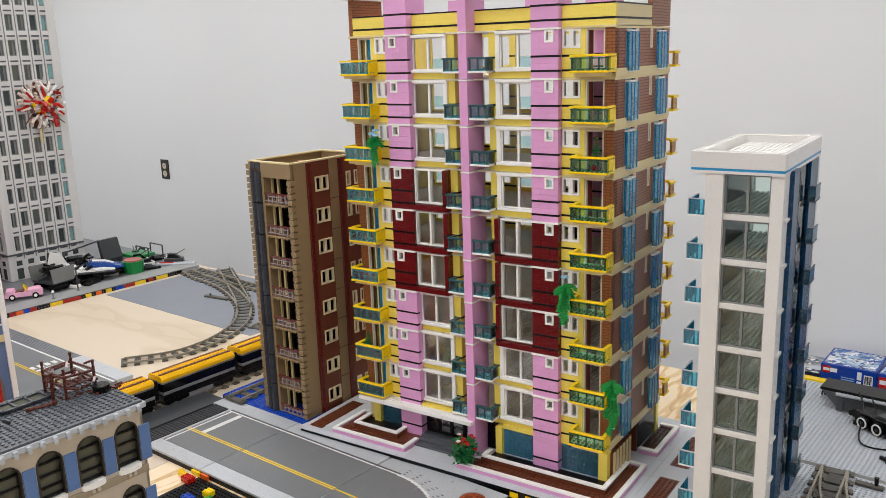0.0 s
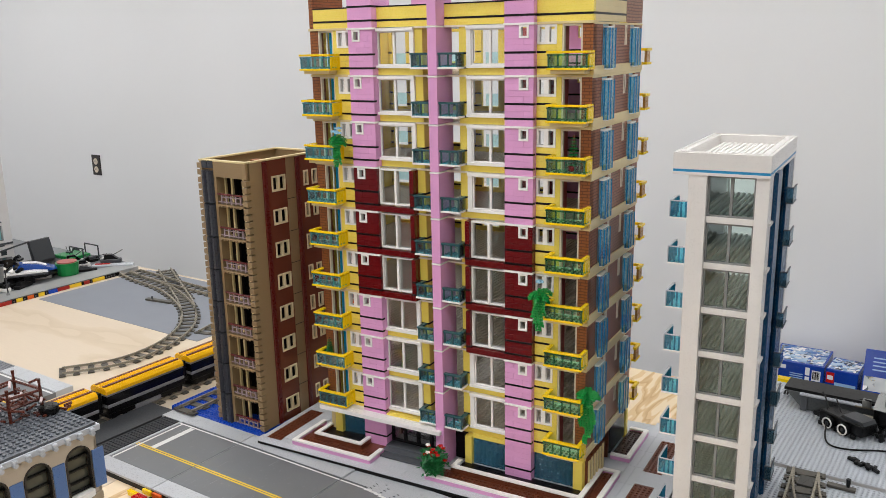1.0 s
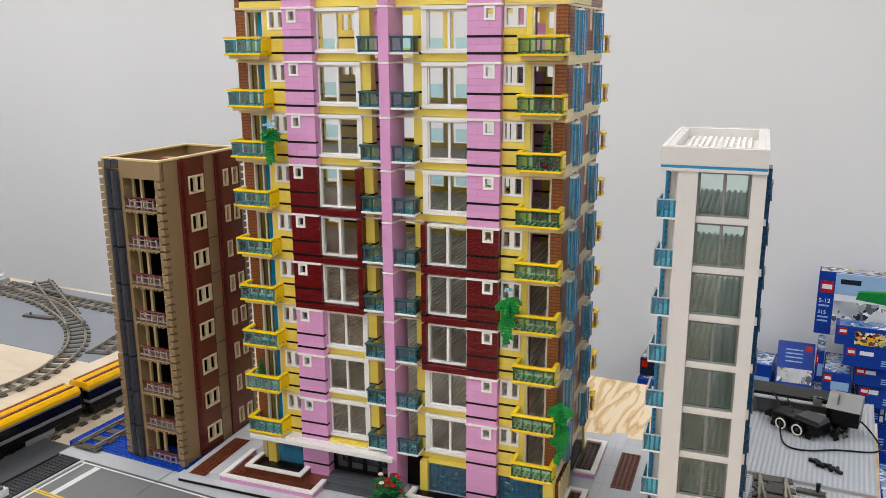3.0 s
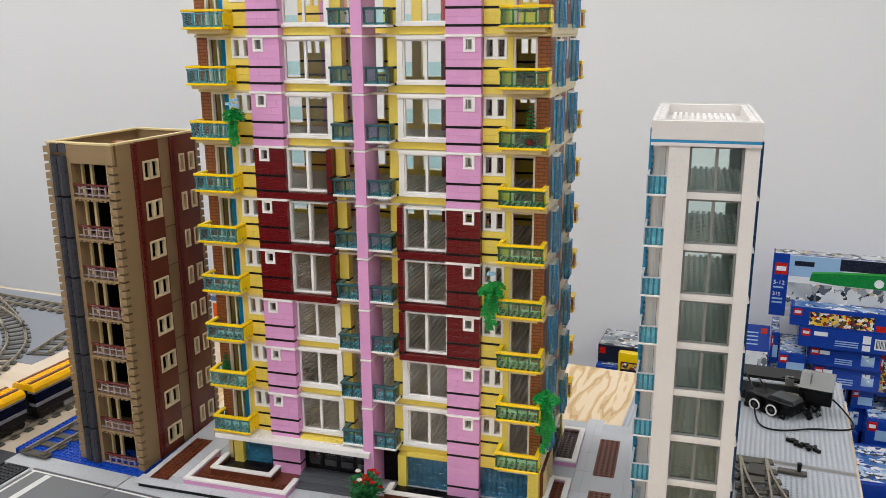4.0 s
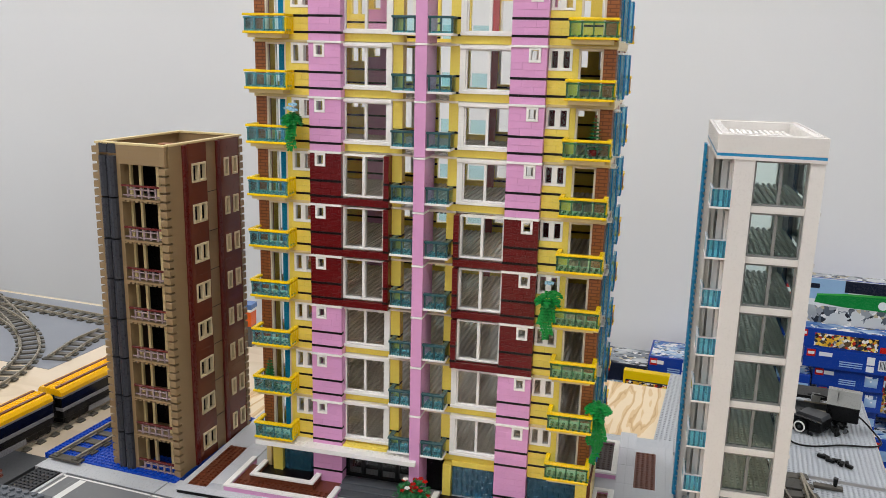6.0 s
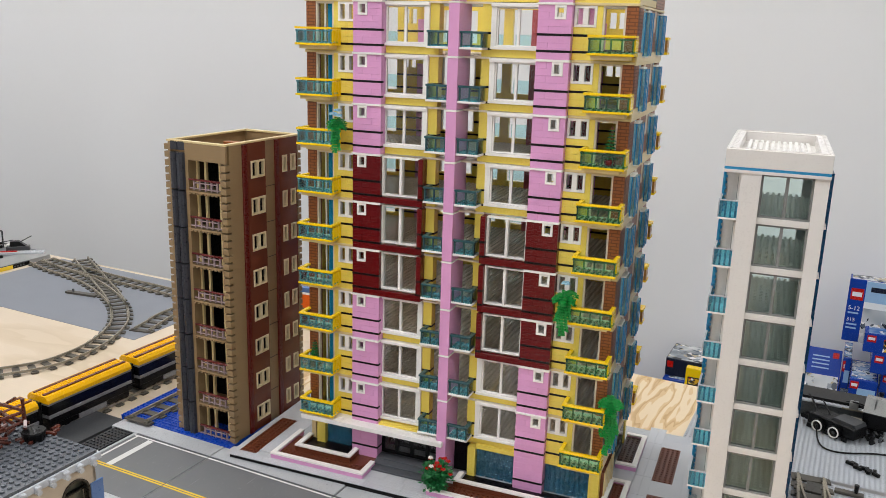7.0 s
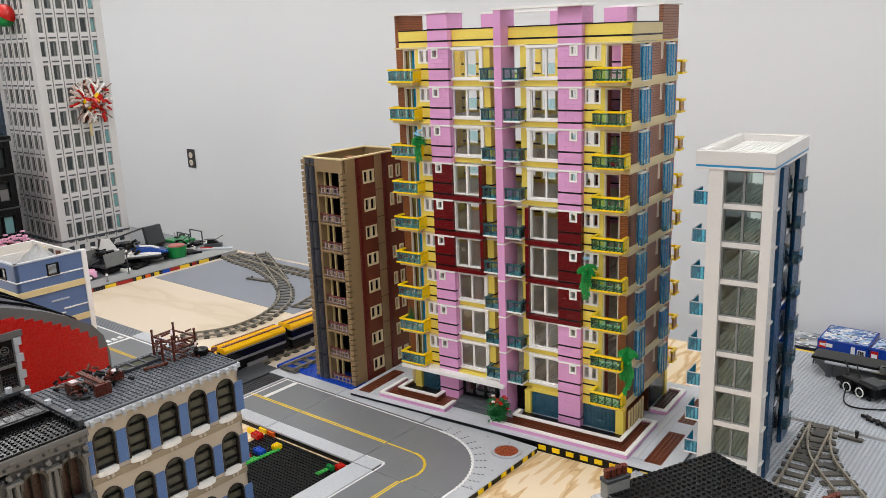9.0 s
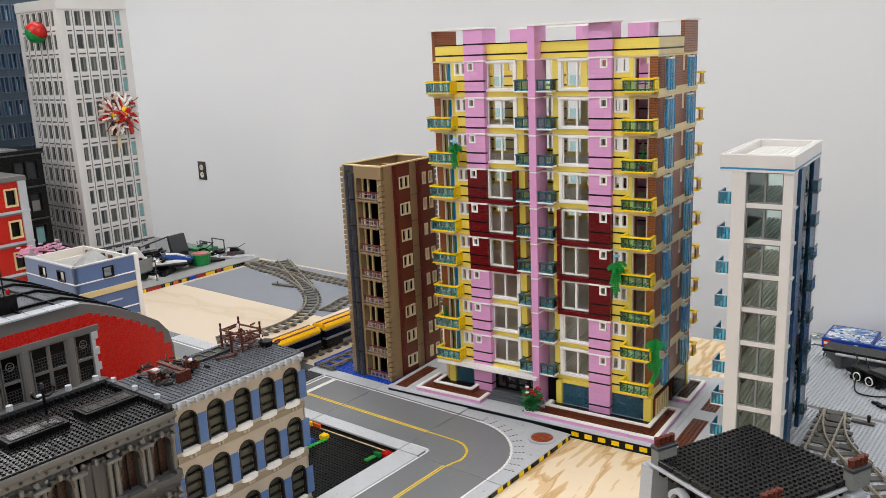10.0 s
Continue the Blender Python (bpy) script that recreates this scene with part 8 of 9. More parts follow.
def heap_ship():
    """The white, blue and black model in the middle of the heap."""
    s = thing("toy_spaceship", ROAD @ pose(-1.52, 0.36, 0.0, 0, 0, 62), "white, blue and black toy spacecraft parked among parts", "spacecraft")
    part("belly", Shape().prism([(-0.11, 0.012), (0.09, 0.012), (0.13, 0.024), (0.09, 0.032), (-0.11, 0.034)], "y", -0.04, 0.04), BLACK, s, "black belly", clean=True)
    for sy in (-1, 1):
        part("wing", Shape().prism([(-0.1, 0.034), (0.07, 0.032), (0.1, 0.036), (0.06, 0.042), (-0.1, 0.043)], "y", sy * 0.052 - 0.016, sy * 0.052 + 0.016), WHITE, s, "white wing", clean=True)
        part("engine", Shape().rod((-0.15, sy * 0.026, 0.044), (-0.06, sy * 0.026, 0.048), 0.013, 0.011, 12), BLACK, s)
        part("gun", Shape().rod((-0.02, sy * 0.07, 0.034), (0.1, sy * 0.07, 0.032), 0.004, n=8), DSTONE, s)
    part("nose", Shape().prism([(0.0, 0.04), (0.11, 0.03), (0.13, 0.033), (0.07, 0.055), (0.0, 0.06)], "y", -0.028, 0.028), SHIPBLUE, s, "blue nose", clean=True)
    part("stripe", Shape().prism([(0.03, 0.0602), (0.07, 0.0555), (0.1, 0.045), (0.1, 0.0465), (0.072, 0.0575), (0.03, 0.062)], "y", -0.012, 0.012), WHITE, s, "white nose stripe", clean=True)
    part("canopy", Shape().prism([(-0.06, 0.05), (0.02, 0.058), (0.0, 0.082), (-0.05, 0.08)], "y", -0.02, 0.02), BLACKGLASS, s, "black canopy", clean=True)
    part("tail", Shape().prism([(-0.12, 0.04), (-0.04, 0.05), (-0.07, 0.105), (-0.1, 0.11)], "y", -0.03, -0.018), WHITE, s, "white tail fin", clean=True)
    part("tail", Shape().prism([(-0.12, 0.04), (-0.05, 0.05), (-0.08, 0.1), (-0.11, 0.1)], "y", 0.018, 0.028), DSTONE, s, "dark grey tail fin", clean=True)
    for i in range(34):
        part("greeble", Shape().bev(-0.013, 0.013, -0.006, 0.006, 0, 0.007, 0.001), (BLACK, BLACK, DSTONE, WHITE, BLACK)[i % 5], s, "", Matrix.Translation((rg.uniform(-0.13, 0.03), rg.uniform(-0.06, 0.06), 0.04 + rg.uniform(0, 0.03))) @ Euler((rg.gauss(0, 0.3), rg.gauss(0, 0.3), rg.uniform(0, 3))).to_matrix().to_4x4())


SHIPBLUE = plastic("ship_blue", rgb(26, 74, 158), 0.22)
heap_ship()
crate = thing("grey_crate", ROAD @ pose(-1.49, 0.245, 0.0, 0, 0, 10), "light grey open toy crate with black contents", "crate")
for a, b, c, d in ((0.05, 0.054, -0.05, 0.03), (-0.06, -0.056, -0.05, 0.03)):
    part("side", Shape().prism([(c, 0.03), (d, 0.03), (d + 0.006, 0.078), (c - 0.006, 0.078)], "x", a, b), WINGREY, crate, clean=True)
part("floor", Shape().bev(-0.056, 0.05, -0.05, 0.03, 0.024, 0.032, 0.001), DSTONE, crate)
for sx in (-0.04, 0.035):
    part("wheel", Shape().rod((sx, -0.05, 0.0125), (sx, 0.03, 0.0125), 0.0125, n=14), BLACK, crate)
for i in range(12):
    part("load", Shape().bev(-0.016, 0.016, -0.007, 0.007, 0, 0.012, 0.001), BLACK if i % 4 else DSTONE, crate, "", Matrix.Translation((rg.uniform(-0.035, 0.03), rg.uniform(-0.035, 0.02), 0.034 + rg.uniform(0, 0.035))) @ Euler((rg.gauss(0, 0.3), rg.gauss(0, 0.3), rg.uniform(0, 3))).to_matrix().to_4x4())
tr = thing("toy_ramp", ROAD @ pose(-1.6, 0.5, 0.0, 0, 0, 6), "dark grey slanted toy loading ramp", "ramp")
part("panel", Shape().prism([(-0.01, 0.0), (0.01, 0.0), (-0.02, 0.1), (-0.032, 0.1)], "y", -0.02, 0.06), DSTONE, tr, clean=True)
part("rail", Shape().rod((-0.022, -0.02, 0.1), (-0.022, -0.16, 0.085), 0.003, n=6).rod((-0.022, -0.16, 0.085), (-0.022, -0.16, 0.0), 0.003, n=6), DSTONE, tr)
part("base", Shape().bev(-0.05, 0.1, -0.1, 0.05, 0.0, 0.03, 0.003), BLACK, tr)
gb = thing("green_drum", ROAD @ pose(-1.455, 0.51, 0.0, 0, 0, 10), "dark green toy drum with red inside", "drum")
part("drum", Shape().rod((0, 0, 0), (0, 0, 0.042), 0.034, 0.038, 14), GREEN, gb)
part("lid", Shape().rod((0, 0, 0.042), (0, 0, 0.046), 0.032, n=14), plastic("faded_red", rgb(176, 96, 90), 0.4), gb)
gf = thing("toy_railing", ROAD @ pose(-1.56, 0.62, 0.0, 0, 0, 0), "dark toy railing frame over green plates", "railing")
for y in (0.0, 0.06):
    part("hoop", Shape().rod((-0.05, y, 0), (-0.05, y, 0.055), 0.0024, n=6).rod((0.03, y, 0), (0.03, y, 0.055), 0.0024, n=6).rod((-0.05, y, 0.055), (0.03, y, 0.055), 0.0024, n=6), DSTONE, gf)
part("plate", Shape().bev(-0.07, 0.03, -0.05, 0.03, 0.022, 0.034, 0.002), GREEN, gf)


def model_part(i, x, y):
    m, lab = ((DSTONE, "dark grey"), (BLACK, "black"), (BLACK, "black"), (WHITE, "white"), (BLACK, "black"), (DSTONE, "dark grey"))[i % 6]
    p = thing("model_part", ROAD @ pose(x, y, -0.001, 0, 0, rg.uniform(0, 180)), f"loose {lab} toy model part on the grey plates", "model part", "parked model parts")
    a, b, h = rg.uniform(0.014, 0.04), rg.uniform(0.006, 0.016), rg.uniform(0.012, 0.042)
    part("body", Shape().bev(-a, a, -b, b, 0.0, h * 0.55, 0.002), m, p)
    part("top", Shape().prism([(-a * 0.7, h * 0.5), (a * 0.8, h * 0.5), (a * 0.1, h), (-a * 0.6, h)], "y", -b * 0.8, b * 0.8), (BLACK, DSTONE, BLACK)[i % 3], p, clean=True)
    if i % 2:
        part("mast", Shape().rod((0, 0, h * 0.8), (a * 1.2, 0, h * 1.4), 0.0016, n=6), DSTONE, p)


for i in range(60):
    x, y = rg.uniform(-1.66, -1.425), rg.uniform(0.24, 0.69)
    if (x + 1.455) ** 2 + (y - 0.51) ** 2 > 0.003:
        model_part(i, x, y)
ramp = thing("flat_ramp", ROAD @ pose(-1.42, 0.66, 0.0, 0, 0, 40), "pale grey and red toy plates leaning at the edge", "plates")
part("plate", Shape().bev(-0.07, 0.07, -0.015, 0.015, 0.0, 0.006, 0.001), LGREY, ramp)
part("strip", Shape().bev(-0.06, -0.01, -0.004, 0.004, 0.006, 0.009, 0.0005), RED, ramp)


# ---- right-hand side: grey baseplates, switch, dark roofed house, boxes ----
for y in (0.01, 0.408):
    b = thing("grey_baseplate", ROAD @ pose(0.705, y, 0), "large pale grey studded baseplate", "baseplate", "grey baseplates", "structure")
    part("plate", Shape().bev(0, 0.383, 0, 0.384, -0.0126, 0.0, 0.0005), LGREY, b)
    tagged(part("studs", Shape().studs(0, 48, 0, 48, 0, 8), LGREY, b), kind="stuff")
SWITCHGREY = plastic("switch_grey", rgb(58, 56, 51), 0.32)
track([(0.93, 0.39), (0.945, 0.2), (0.953, 0.08), (0.958, -0.02)], 0.0017, "brown-grey toy switch track on the grey baseplate", 2)
track([(0.931, 0.385), (0.947, 0.31), (0.978, 0.235), (1.052, 0.135), (1.12, 0.05)], 0.0019, "diverging brown-grey toy switch track", 2)
for y0, y1, x0, x1 in ((0.34, 0.375, 0.925, 0.95), (0.29, 0.305, 0.915, 0.985), (0.23, 0.246, 0.922, 0.965), (0.225, 0.243, 0.975, 1.0)):
    wp = thing("switch_plate", ROAD @ pose(0, 0, 0.0058), "flat dark grey tile between the switch rails", "tile", "switch plates")
    part("tile", Shape().bev(x0, x1, y0, y1, -0.0045, 0.0, 0.0004), SWITCHGREY, wp)
sw2 = thing("switch_stand", ROAD @ pose(0.99, 0.368, 0.0017), "dark grey track switch lever", "switch")
part("base", Shape().bev(-0.022, 0.022, -0.006, 0.006, 0, 0.005, 0.0005), SLEEPER, sw2)
part("lever", Shape().rod((0.01, 0, 0.006), (0.01, 0, 0.02), 0.003, 0.004, 8), BLACK, sw2)


def dark_roof_house():
    m = pose(0.807, -0.430, 0, 0, 0, -29)
    t = thing("dark_roofed_house", m, "grey toy-brick house with a black studded roof and brown chimney pots", "building")
    NX, NY, Z = 21, 22, 0.262
    X, Y = NX * U, NY * U
    part("walls", Shape().box(0.014, X - 0.014, -Y + 0.014, -0.012, WOOD_Z, Z - 0.03), DSTONE, t)
    part("eave", Shape().bev(0.002, X - 0.002, -Y + 0.002, -0.002, Z - 0.014, Z - 0.0035, 0.0006), BLACK, t)
    roof = part("roof", Shape().bev(0, X, -Y, 0, Z - 0.0032, Z, 0.0006), ROOFBLACK, t, "black studded roof plate")
    tagged(part("studs", Shape().studs(0, NX, -NY, 0, Z, 10), ROOFBLACK, roof), kind="stuff")
    # low kerb of black tiles and pale string along the two street sides
    for i in range(5):
        a = 0.012 + 0.031 * i
        part("kerb_tile", Shape().bev(a, a + 0.0285, -Y - 0.005, -Y, Z - 0.007, Z + 0.0008, 0.0006), ROOFBLACK, t)
        part("kerb_tile", Shape().bev(X, X + 0.005, -Y + a, -Y + a + 0.0285, Z - 0.007, Z + 0.0008, 0.0006), ROOFBLACK, t)
    part("string_course", Shape().bev(-0.004, X + 0.004, -Y - 0.0085, -Y + 0.002, Z - 0.0115, Z - 0.0075, 0.0006), LGREY, t, "pale grey string course")
    part("string_course", Shape().bev(X - 0.002, X + 0.0085, -Y + 0.002, -0.004, Z - 0.0115, Z - 0.0075, 0.0006), LGREY, t, "pale grey string course")
    for i in range(9):
        part("dentil", Shape().bev(0.016 + 0.016 * i, 0.025 + 0.016 * i, -Y - 0.004, -Y + 0.003, Z - 0.02, Z - 0.0115, 0.0006), BLACK, t)
        part("dentil", Shape().bev(X - 0.003, X + 0.004, -Y + 0.016 + 0.016 * i, -Y + 0.025 + 0.016 * i, Z - 0.02, Z - 0.0115, 0.0006), BLACK, t)
    dormer = Shape()
    ring(dormer, 0, 0, 0.0105, 0.0165, 0, 180, 0, 0.01, 14)
    for k in (0.058, 0.118):
        part("dormer_arch", dormer, LGREY, t, "pale grey round dormer arch", clean=True, at=Matrix.Translation((k, -Y - 0.002, Z - 0.036)) @ Matrix.Rotation(radians(90), 4, "X"))
        part("dormer", Shape().bev(k - 0.011, k + 0.011, -Y - 0.004, -Y + 0.02, Z - 0.05, Z - 0.03, 0.0006), BLACK, t)

    def chimney(x, y, h):
        """Four pots in a row over a dark plate and a grey stack."""
        c = part("chimney", Shape().bev(-0.0068, 0.0068, -0.0165, 0.0165, Z - 0.01, Z + h, 0.0007), WINGREY, t, "grey chimney with brown pots", pose(x, y, 0))
        part("cap_plate", Shape().bev(-0.0076, 0.0076, -0.0174, 0.0174, Z + h, Z + h + 0.005, 0.0007), DSTONE, c, "dark grey cap plate")
        for i in range(4):
            yy = -0.0125 + 0.0083 * i
            pot = Shape().rod((0, yy, Z + h + 0.0055), (0, yy, Z + h + 0.0135), 0.0039, 0.0036, 12).rod((0, yy, Z + h + 0.0135), (0, yy, Z + h + 0.0155), 0.0042, n=12)
            part("pot", pot, POTBROWN, c, "reddish brown chimney pot")

    chimney(0.009, -Y + 0.011, 0.013)
    chimney(X + 0.008, -0.01, 0.013)
    chimney(X - 0.004, -Y + 0.032, 0.002)
    for x, y in ((-0.004, -Y + 0.006), (X + 0.006, -0.016)):
        part("buttress", Shape().prism([(y - 0.03, WOOD_Z), (y + 0.02, WOOD_Z), (y + 0.014, Z - 0.016), (y - 0.012, Z - 0.016)], "x", x - 0.011, x + 0.011), LGREY, t, "pale grey sloped buttress", clean=True)


POTBROWN = plastic("pot_brown", rgb(92, 40, 28), 0.28)
dark_roof_house()

# grey toy platform and the motor bogie with its cables
BASE_TOP = 0.0017
PLATGREY = plastic("platform_grey", rgb(92, 95, 96), 0.3, 0.2)
pf = thing("grey_platform", ROAD @ pose(0.865, 0.66, BASE_TOP), "dark grey toy platform block with studded pale edge", "platform")
part("body", Shape().prism([(0.012, 0.0), (0.142, 0.0), (0.142, 0.034), (0.012, 0.034)], "y", 0.004, 0.05), PLATGREY, pf, clean=True)
for a, b in ((0.0, 0.012), (0.142, 0.156)):
    part("leg", Shape().bev(a, b, -0.004, 0.05, 0, 0.034, 0.0008), DGREY, pf)
part("ledge", Shape().bev(-0.002, 0.16, -0.01, 0.0, 0.034, 0.0375, 0.0004).studs(0, 20, -1.2, -0.2, 0.0375, 8), LGREY, pf, "pale grey studded ledge")
part("top", Shape().bev(-0.034, 0.166, 0.002, 0.058, 0.036, 0.0425, 0.0005), BLACK, pf, "black top plate")
part("edge_bar", Shape().bev(0.1, 0.19, -0.012, -0.009, 0.034, 0.037, 0.0003), RAILM, pf, "long grey bar")
part("slope", Shape().prism([(-0.03, 0.036), (0.0, 0.036), (0.0, 0.006)], "y", 0.0, 0.05), PLATGREY, pf, clean=True)
clampm = Shape().bev(0.112, 0.128, -0.014, -0.002, 0.0375, 0.051, 0.001)
for i in (0, 1):
    clampm.rod((0.1155 + 0.009 * i, -0.008, 0.051), (0.1155 + 0.009 * i, -0.008, 0.0535), 0.0028, n=10)
part("clamp", clampm, WINGREY, pf, "pale grey plug block")
brush = thing("black_bristle_row", ROAD @ pose(0.82, 0.725, BASE_TOP, 0, 0, 20), "row of short black toy bristles on the baseplate", "bristles")
for i in range(6):
    part("bristle", Shape().rod((0.006 * i, 0, 0), (0.006 * i, -0.012, 0.012), 0.0022, n=6), BLACK, brush)

mot = thing("motor_bogie", ROAD @ pose(0.926, 0.617, BASE_TOP, 0, 0, -30), "black toy motor bogie with white-rimmed wheels", "motor")
part("chassis", Shape().bev(-0.014, 0.082, -0.012, 0.03, 0.007, 0.03, 0.002), BLACK, mot)
part("cover", Shape().prism([(0.03, 0.03), (0.082, 0.03), (0.078, 0.036), (0.036, 0.036)], "y", -0.008, 0.026), DSTONE, mot, clean=True)
for x in (0.012, 0.046):
    w = part("wheel", Shape().rod((x, -0.02, 0.0125), (x, -0.008, 0.0125), 0.0122, n=20), BLACK, mot)
    rim = Shape()
    ring(rim, 0, 0, 0.0084, 0.0108, 0, 360, 0, 0.0018, 20)
    rim.turn(pose(x, -0.02, 0.0125, 90, 0, 0))
    part("rim", rim, WHITE, w, "white wheel rim")
    part("hub", Shape().rod((x, -0.022, 0.0125), (x, -0.018, 0.0125), 0.003, n=8), DSTONE, w)
for x in (-0.02, -0.028):
    part("coupling", Shape().rod((x, -0.006, 0.014), (x, 0.012, 0.014), 0.005, n=10), BLACK, mot)
for i in range(5):
    part("axle_box", Shape().bev(-0.012 + 0.018 * i, -0.002 + 0.018 * i, -0.016, -0.011, 0.0, 0.008, 0.0006), BLACK, mot)

bb = thing("battery_box", ROAD @ pose(1.03, 0.632, BASE_TOP, 0, 0, -8), "black toy battery box with slanted grey lid on a bracket", "battery box")
part("bracket", Shape().bev(-0.018, 0.012, -0.012, 0.014, 0.0, 0.02, 0.001), BLACK, bb)
part("case", Shape().bev(-0.026, 0.03, -0.022, 0.022, 0.02, 0.05, 0.0015), BLACK, bb)
part("lid", Shape().prism([(-0.022, 0.05), (0.022, 0.05), (0.022, 0.07), (0.006, 0.07)], "x", -0.027, 0.031), WINGREY, bb, "slanted grey lid", clean=True)
part("lid_line", Shape().box(-0.009, -0.0084, -0.0155, 0.004, 0.0565, 0.0725).turn(pose(0, 0, 0)), DSTONE, bb)
part("connector", Shape().bev(-0.05, -0.018, -0.018, 0.002, 0.014, 0.027, 0.0025), RAILM, bb, "grey-brown connector block")
for i in range(34):
    part("gear", Shape().bev(-0.005, 0.005, -0.0032, 0.0032, -0.0026, 0.0026, 0.0008), BLACK if i % 6 else DGREY, bb, "", Matrix.Translation((rg.uniform(-0.042, 0.012), rg.uniform(-0.045, -0.018), rg.uniform(0.003, 0.016))) @ Euler((rg.uniform(0, 3), rg.uniform(0, 3), 0)).to_matrix().to_4x4())


def cable(pts, r, name, label):
    c = bpy.data.curves.new(name, "CURVE")
    c.dimensions, c.bevel_depth, c.bevel_resolution, c.resolution_u = "3D", r, 2, 6
    sp = c.splines.new("NURBS")
    sp.points.add(len(pts) - 1)
    for p, q in zip(sp.points, pts):
        p.co = (*q, 1)
    sp.use_endpoint_u, sp.order_u = True, 4
    tmp = bpy.data.objects.new("tmp", c)
    me = bpy.data.meshes.new_from_object(tmp)
    bpy.data.objects.remove(tmp)
    me.name = name
    me.materials.clear()
    return solid(name, me, BLACK, label, "cable", ROAD, "motor cables")


cable([(0.905, 0.655, 0.05), (0.925, 0.63, 0.035), (0.925, 0.6, 0.012), (0.93, 0.545, 0.0045), (0.945, 0.513, 0.0035), (0.985, 0.52, 0.0035), (1.02, 0.545, 0.0035), (1.055, 0.552, 0.0035), (1.085, 0.56, 0.0035),
       (1.098, 0.578, 0.0035), (1.092, 0.605, 0.005), (1.07, 0.64, 0.02), (1.03, 0.625, 0.052), (0.99, 0.64, 0.06), (0.972, 0.66, 0.048)], 0.0017, "motor_cable", "thin black cable looping over the baseplate")
cable([(0.93, 0.652, 0.044), (0.936, 0.635, 0.046), (0.945, 0.615, 0.03), (0.96, 0.6, 0.02), (0.99, 0.59, 0.02)], 0.0014, "motor_cable", "thin black cable hanging from the platform")
sm = thing("black_toy_part", ROAD @ pose(1.01, 0.47, 0.0017, 0, 0, -30), "small black toy linkage lying on the baseplate", "toy part")
for i in range(9):
    part("link", Shape().bev(-0.007, 0.007, -0.003, 0.003, 0, 0.006, 0.0008), BLACK, sm, "", Matrix.Translation((0.006 * i - 0.025, rg.uniform(-0.006, 0.006), 0)) @ Matrix.Rotation(rg.uniform(0, 3), 4, "Z"))
part("rod", Shape().rod((-0.04, 0.01, 0.004), (-0.02, 0.004, 0.004), 0.002, n=6), LGREY, sm)

# set boxes behind the table
def box_print(name, ground, figures, seed, scale, share):
    """Printed card: a soft two-tone ground with many small sharp-edged coloured figures."""
    m, t, p, node = base_material(name)
    L = t.links.new
    tc, n1, n2, mp, vo = node("ShaderNodeTexCoord"), node("ShaderNodeTexNoise"), node("ShaderNodeTexNoise"), node("ShaderNodeMapping"), node("ShaderNodeTexVoronoi")
    mp.inputs["Location"].default_value, mp.inputs["Scale"].default_value = (seed, seed * 2, 0), (1, 1.3, 1.0)
    L(tc.outputs["Object"], mp.inputs[0])
    n1.inputs["Scale"].default_value, n1.inputs["Detail"].default_value = 9, 2
    n2.inputs["Scale"].default_value, n2.inputs["Detail"].default_value = scale * 0.45, 4
    vo.inputs["Scale"].default_value, vo.distance = scale, "MANHATTAN"
    for n in (n1, n2, vo):
        L(mp.outputs[0], n.inputs["Vector"])
    base = node("ShaderNodeValToRGB")
    e = base.color_ramp.elements
    e[0].position, e[0].color, e[1].position, e[1].color = 0.4, (*ground[0], 1), 0.6, (*ground[1], 1)
    L(n1.outputs["Fac"], base.inputs[0])
    pick, ramp = node("ShaderNodeSeparateColor"), node("ShaderNodeValToRGB")
    L(vo.outputs["Color"], pick.inputs[0])
    L(pick.outputs[0], ramp.inputs[0])
    ramp.color_ramp.interpolation = "CONSTANT"
    e = ramp.color_ramp.elements
    e[0].position, e[0].color, e[1].position, e[1].color = 0, (*figures[0], 1), 1 - 1 / len(figures), (*figures[-1], 1)
    for i, c in enumerate(figures[1:-1]):
        x = e.new((i + 1) / len(figures))
        x.color = (*c, 1)
    gate, mix = node("ShaderNodeMath"), node("ShaderNodeMix")
    gate.operation, gate.inputs[1].default_value = "GREATER_THAN", 1 - share
    L(n2.outputs["Fac"], gate.inputs[0])
    mix.data_type = "RGBA"
    L(gate.outputs[0], mix.inputs[0])
    L(base.outputs[0], mix.inputs[6])
    L(ramp.outputs[0], mix.inputs[7])
    L(mix.outputs[2], p.inputs["Base Color"])
    p.inputs["Roughness"].default_value = 0.22
    return m


BOXBLUE = plastic("box_blue", rgb(22, 62, 156), 0.22, 0, 0.14)
BOXDARK = plastic("box_dark", rgb(28, 34, 52), 0.25)
PALEPRINT = plastic("pale_print", rgb(150, 186, 222), 0.3)
COOL = (rgb(60, 110, 180), rgb(176, 204, 228))
COOLBITS = (rgb(226, 232, 238), rgb(40, 84, 160), rgb(120, 150, 186), rgb(240, 240, 240), rgb(70, 80, 96), rgb(200, 210, 220))
WARM = (rgb(232, 230, 224), rgb(120, 122, 126))
WARMBITS = (rgb(226, 176, 50), rgb(36, 36, 42), rgb(190, 50, 34), rgb(238, 236, 230), rgb(96, 76, 52), rgb(240, 206, 90), rgb(60, 66, 76))
GREYS = (rgb(206, 210, 212), rgb(128, 136, 144))
GREYBITS = (rgb(40, 44, 52), rgb(232, 232, 232), rgb(150, 156, 162), rgb(90, 98, 108), rgb(186, 176, 150))
PRINTS = [box_print("box_picture_pale", COOL, COOLBITS, 1.0, 46, 0.5), box_print("box_picture_blue", COOL, COOLBITS, 4.1, 70, 0.52), box_print("box_picture_grey", GREYS, GREYBITS, 7.2, 60, 0.5), box_print("box_picture_warm", WARM, WARMBITS, 9.3, 120, 0.62)]
GREENPRINT = plastic("green_print", rgb(20, 130, 60), 0.25)
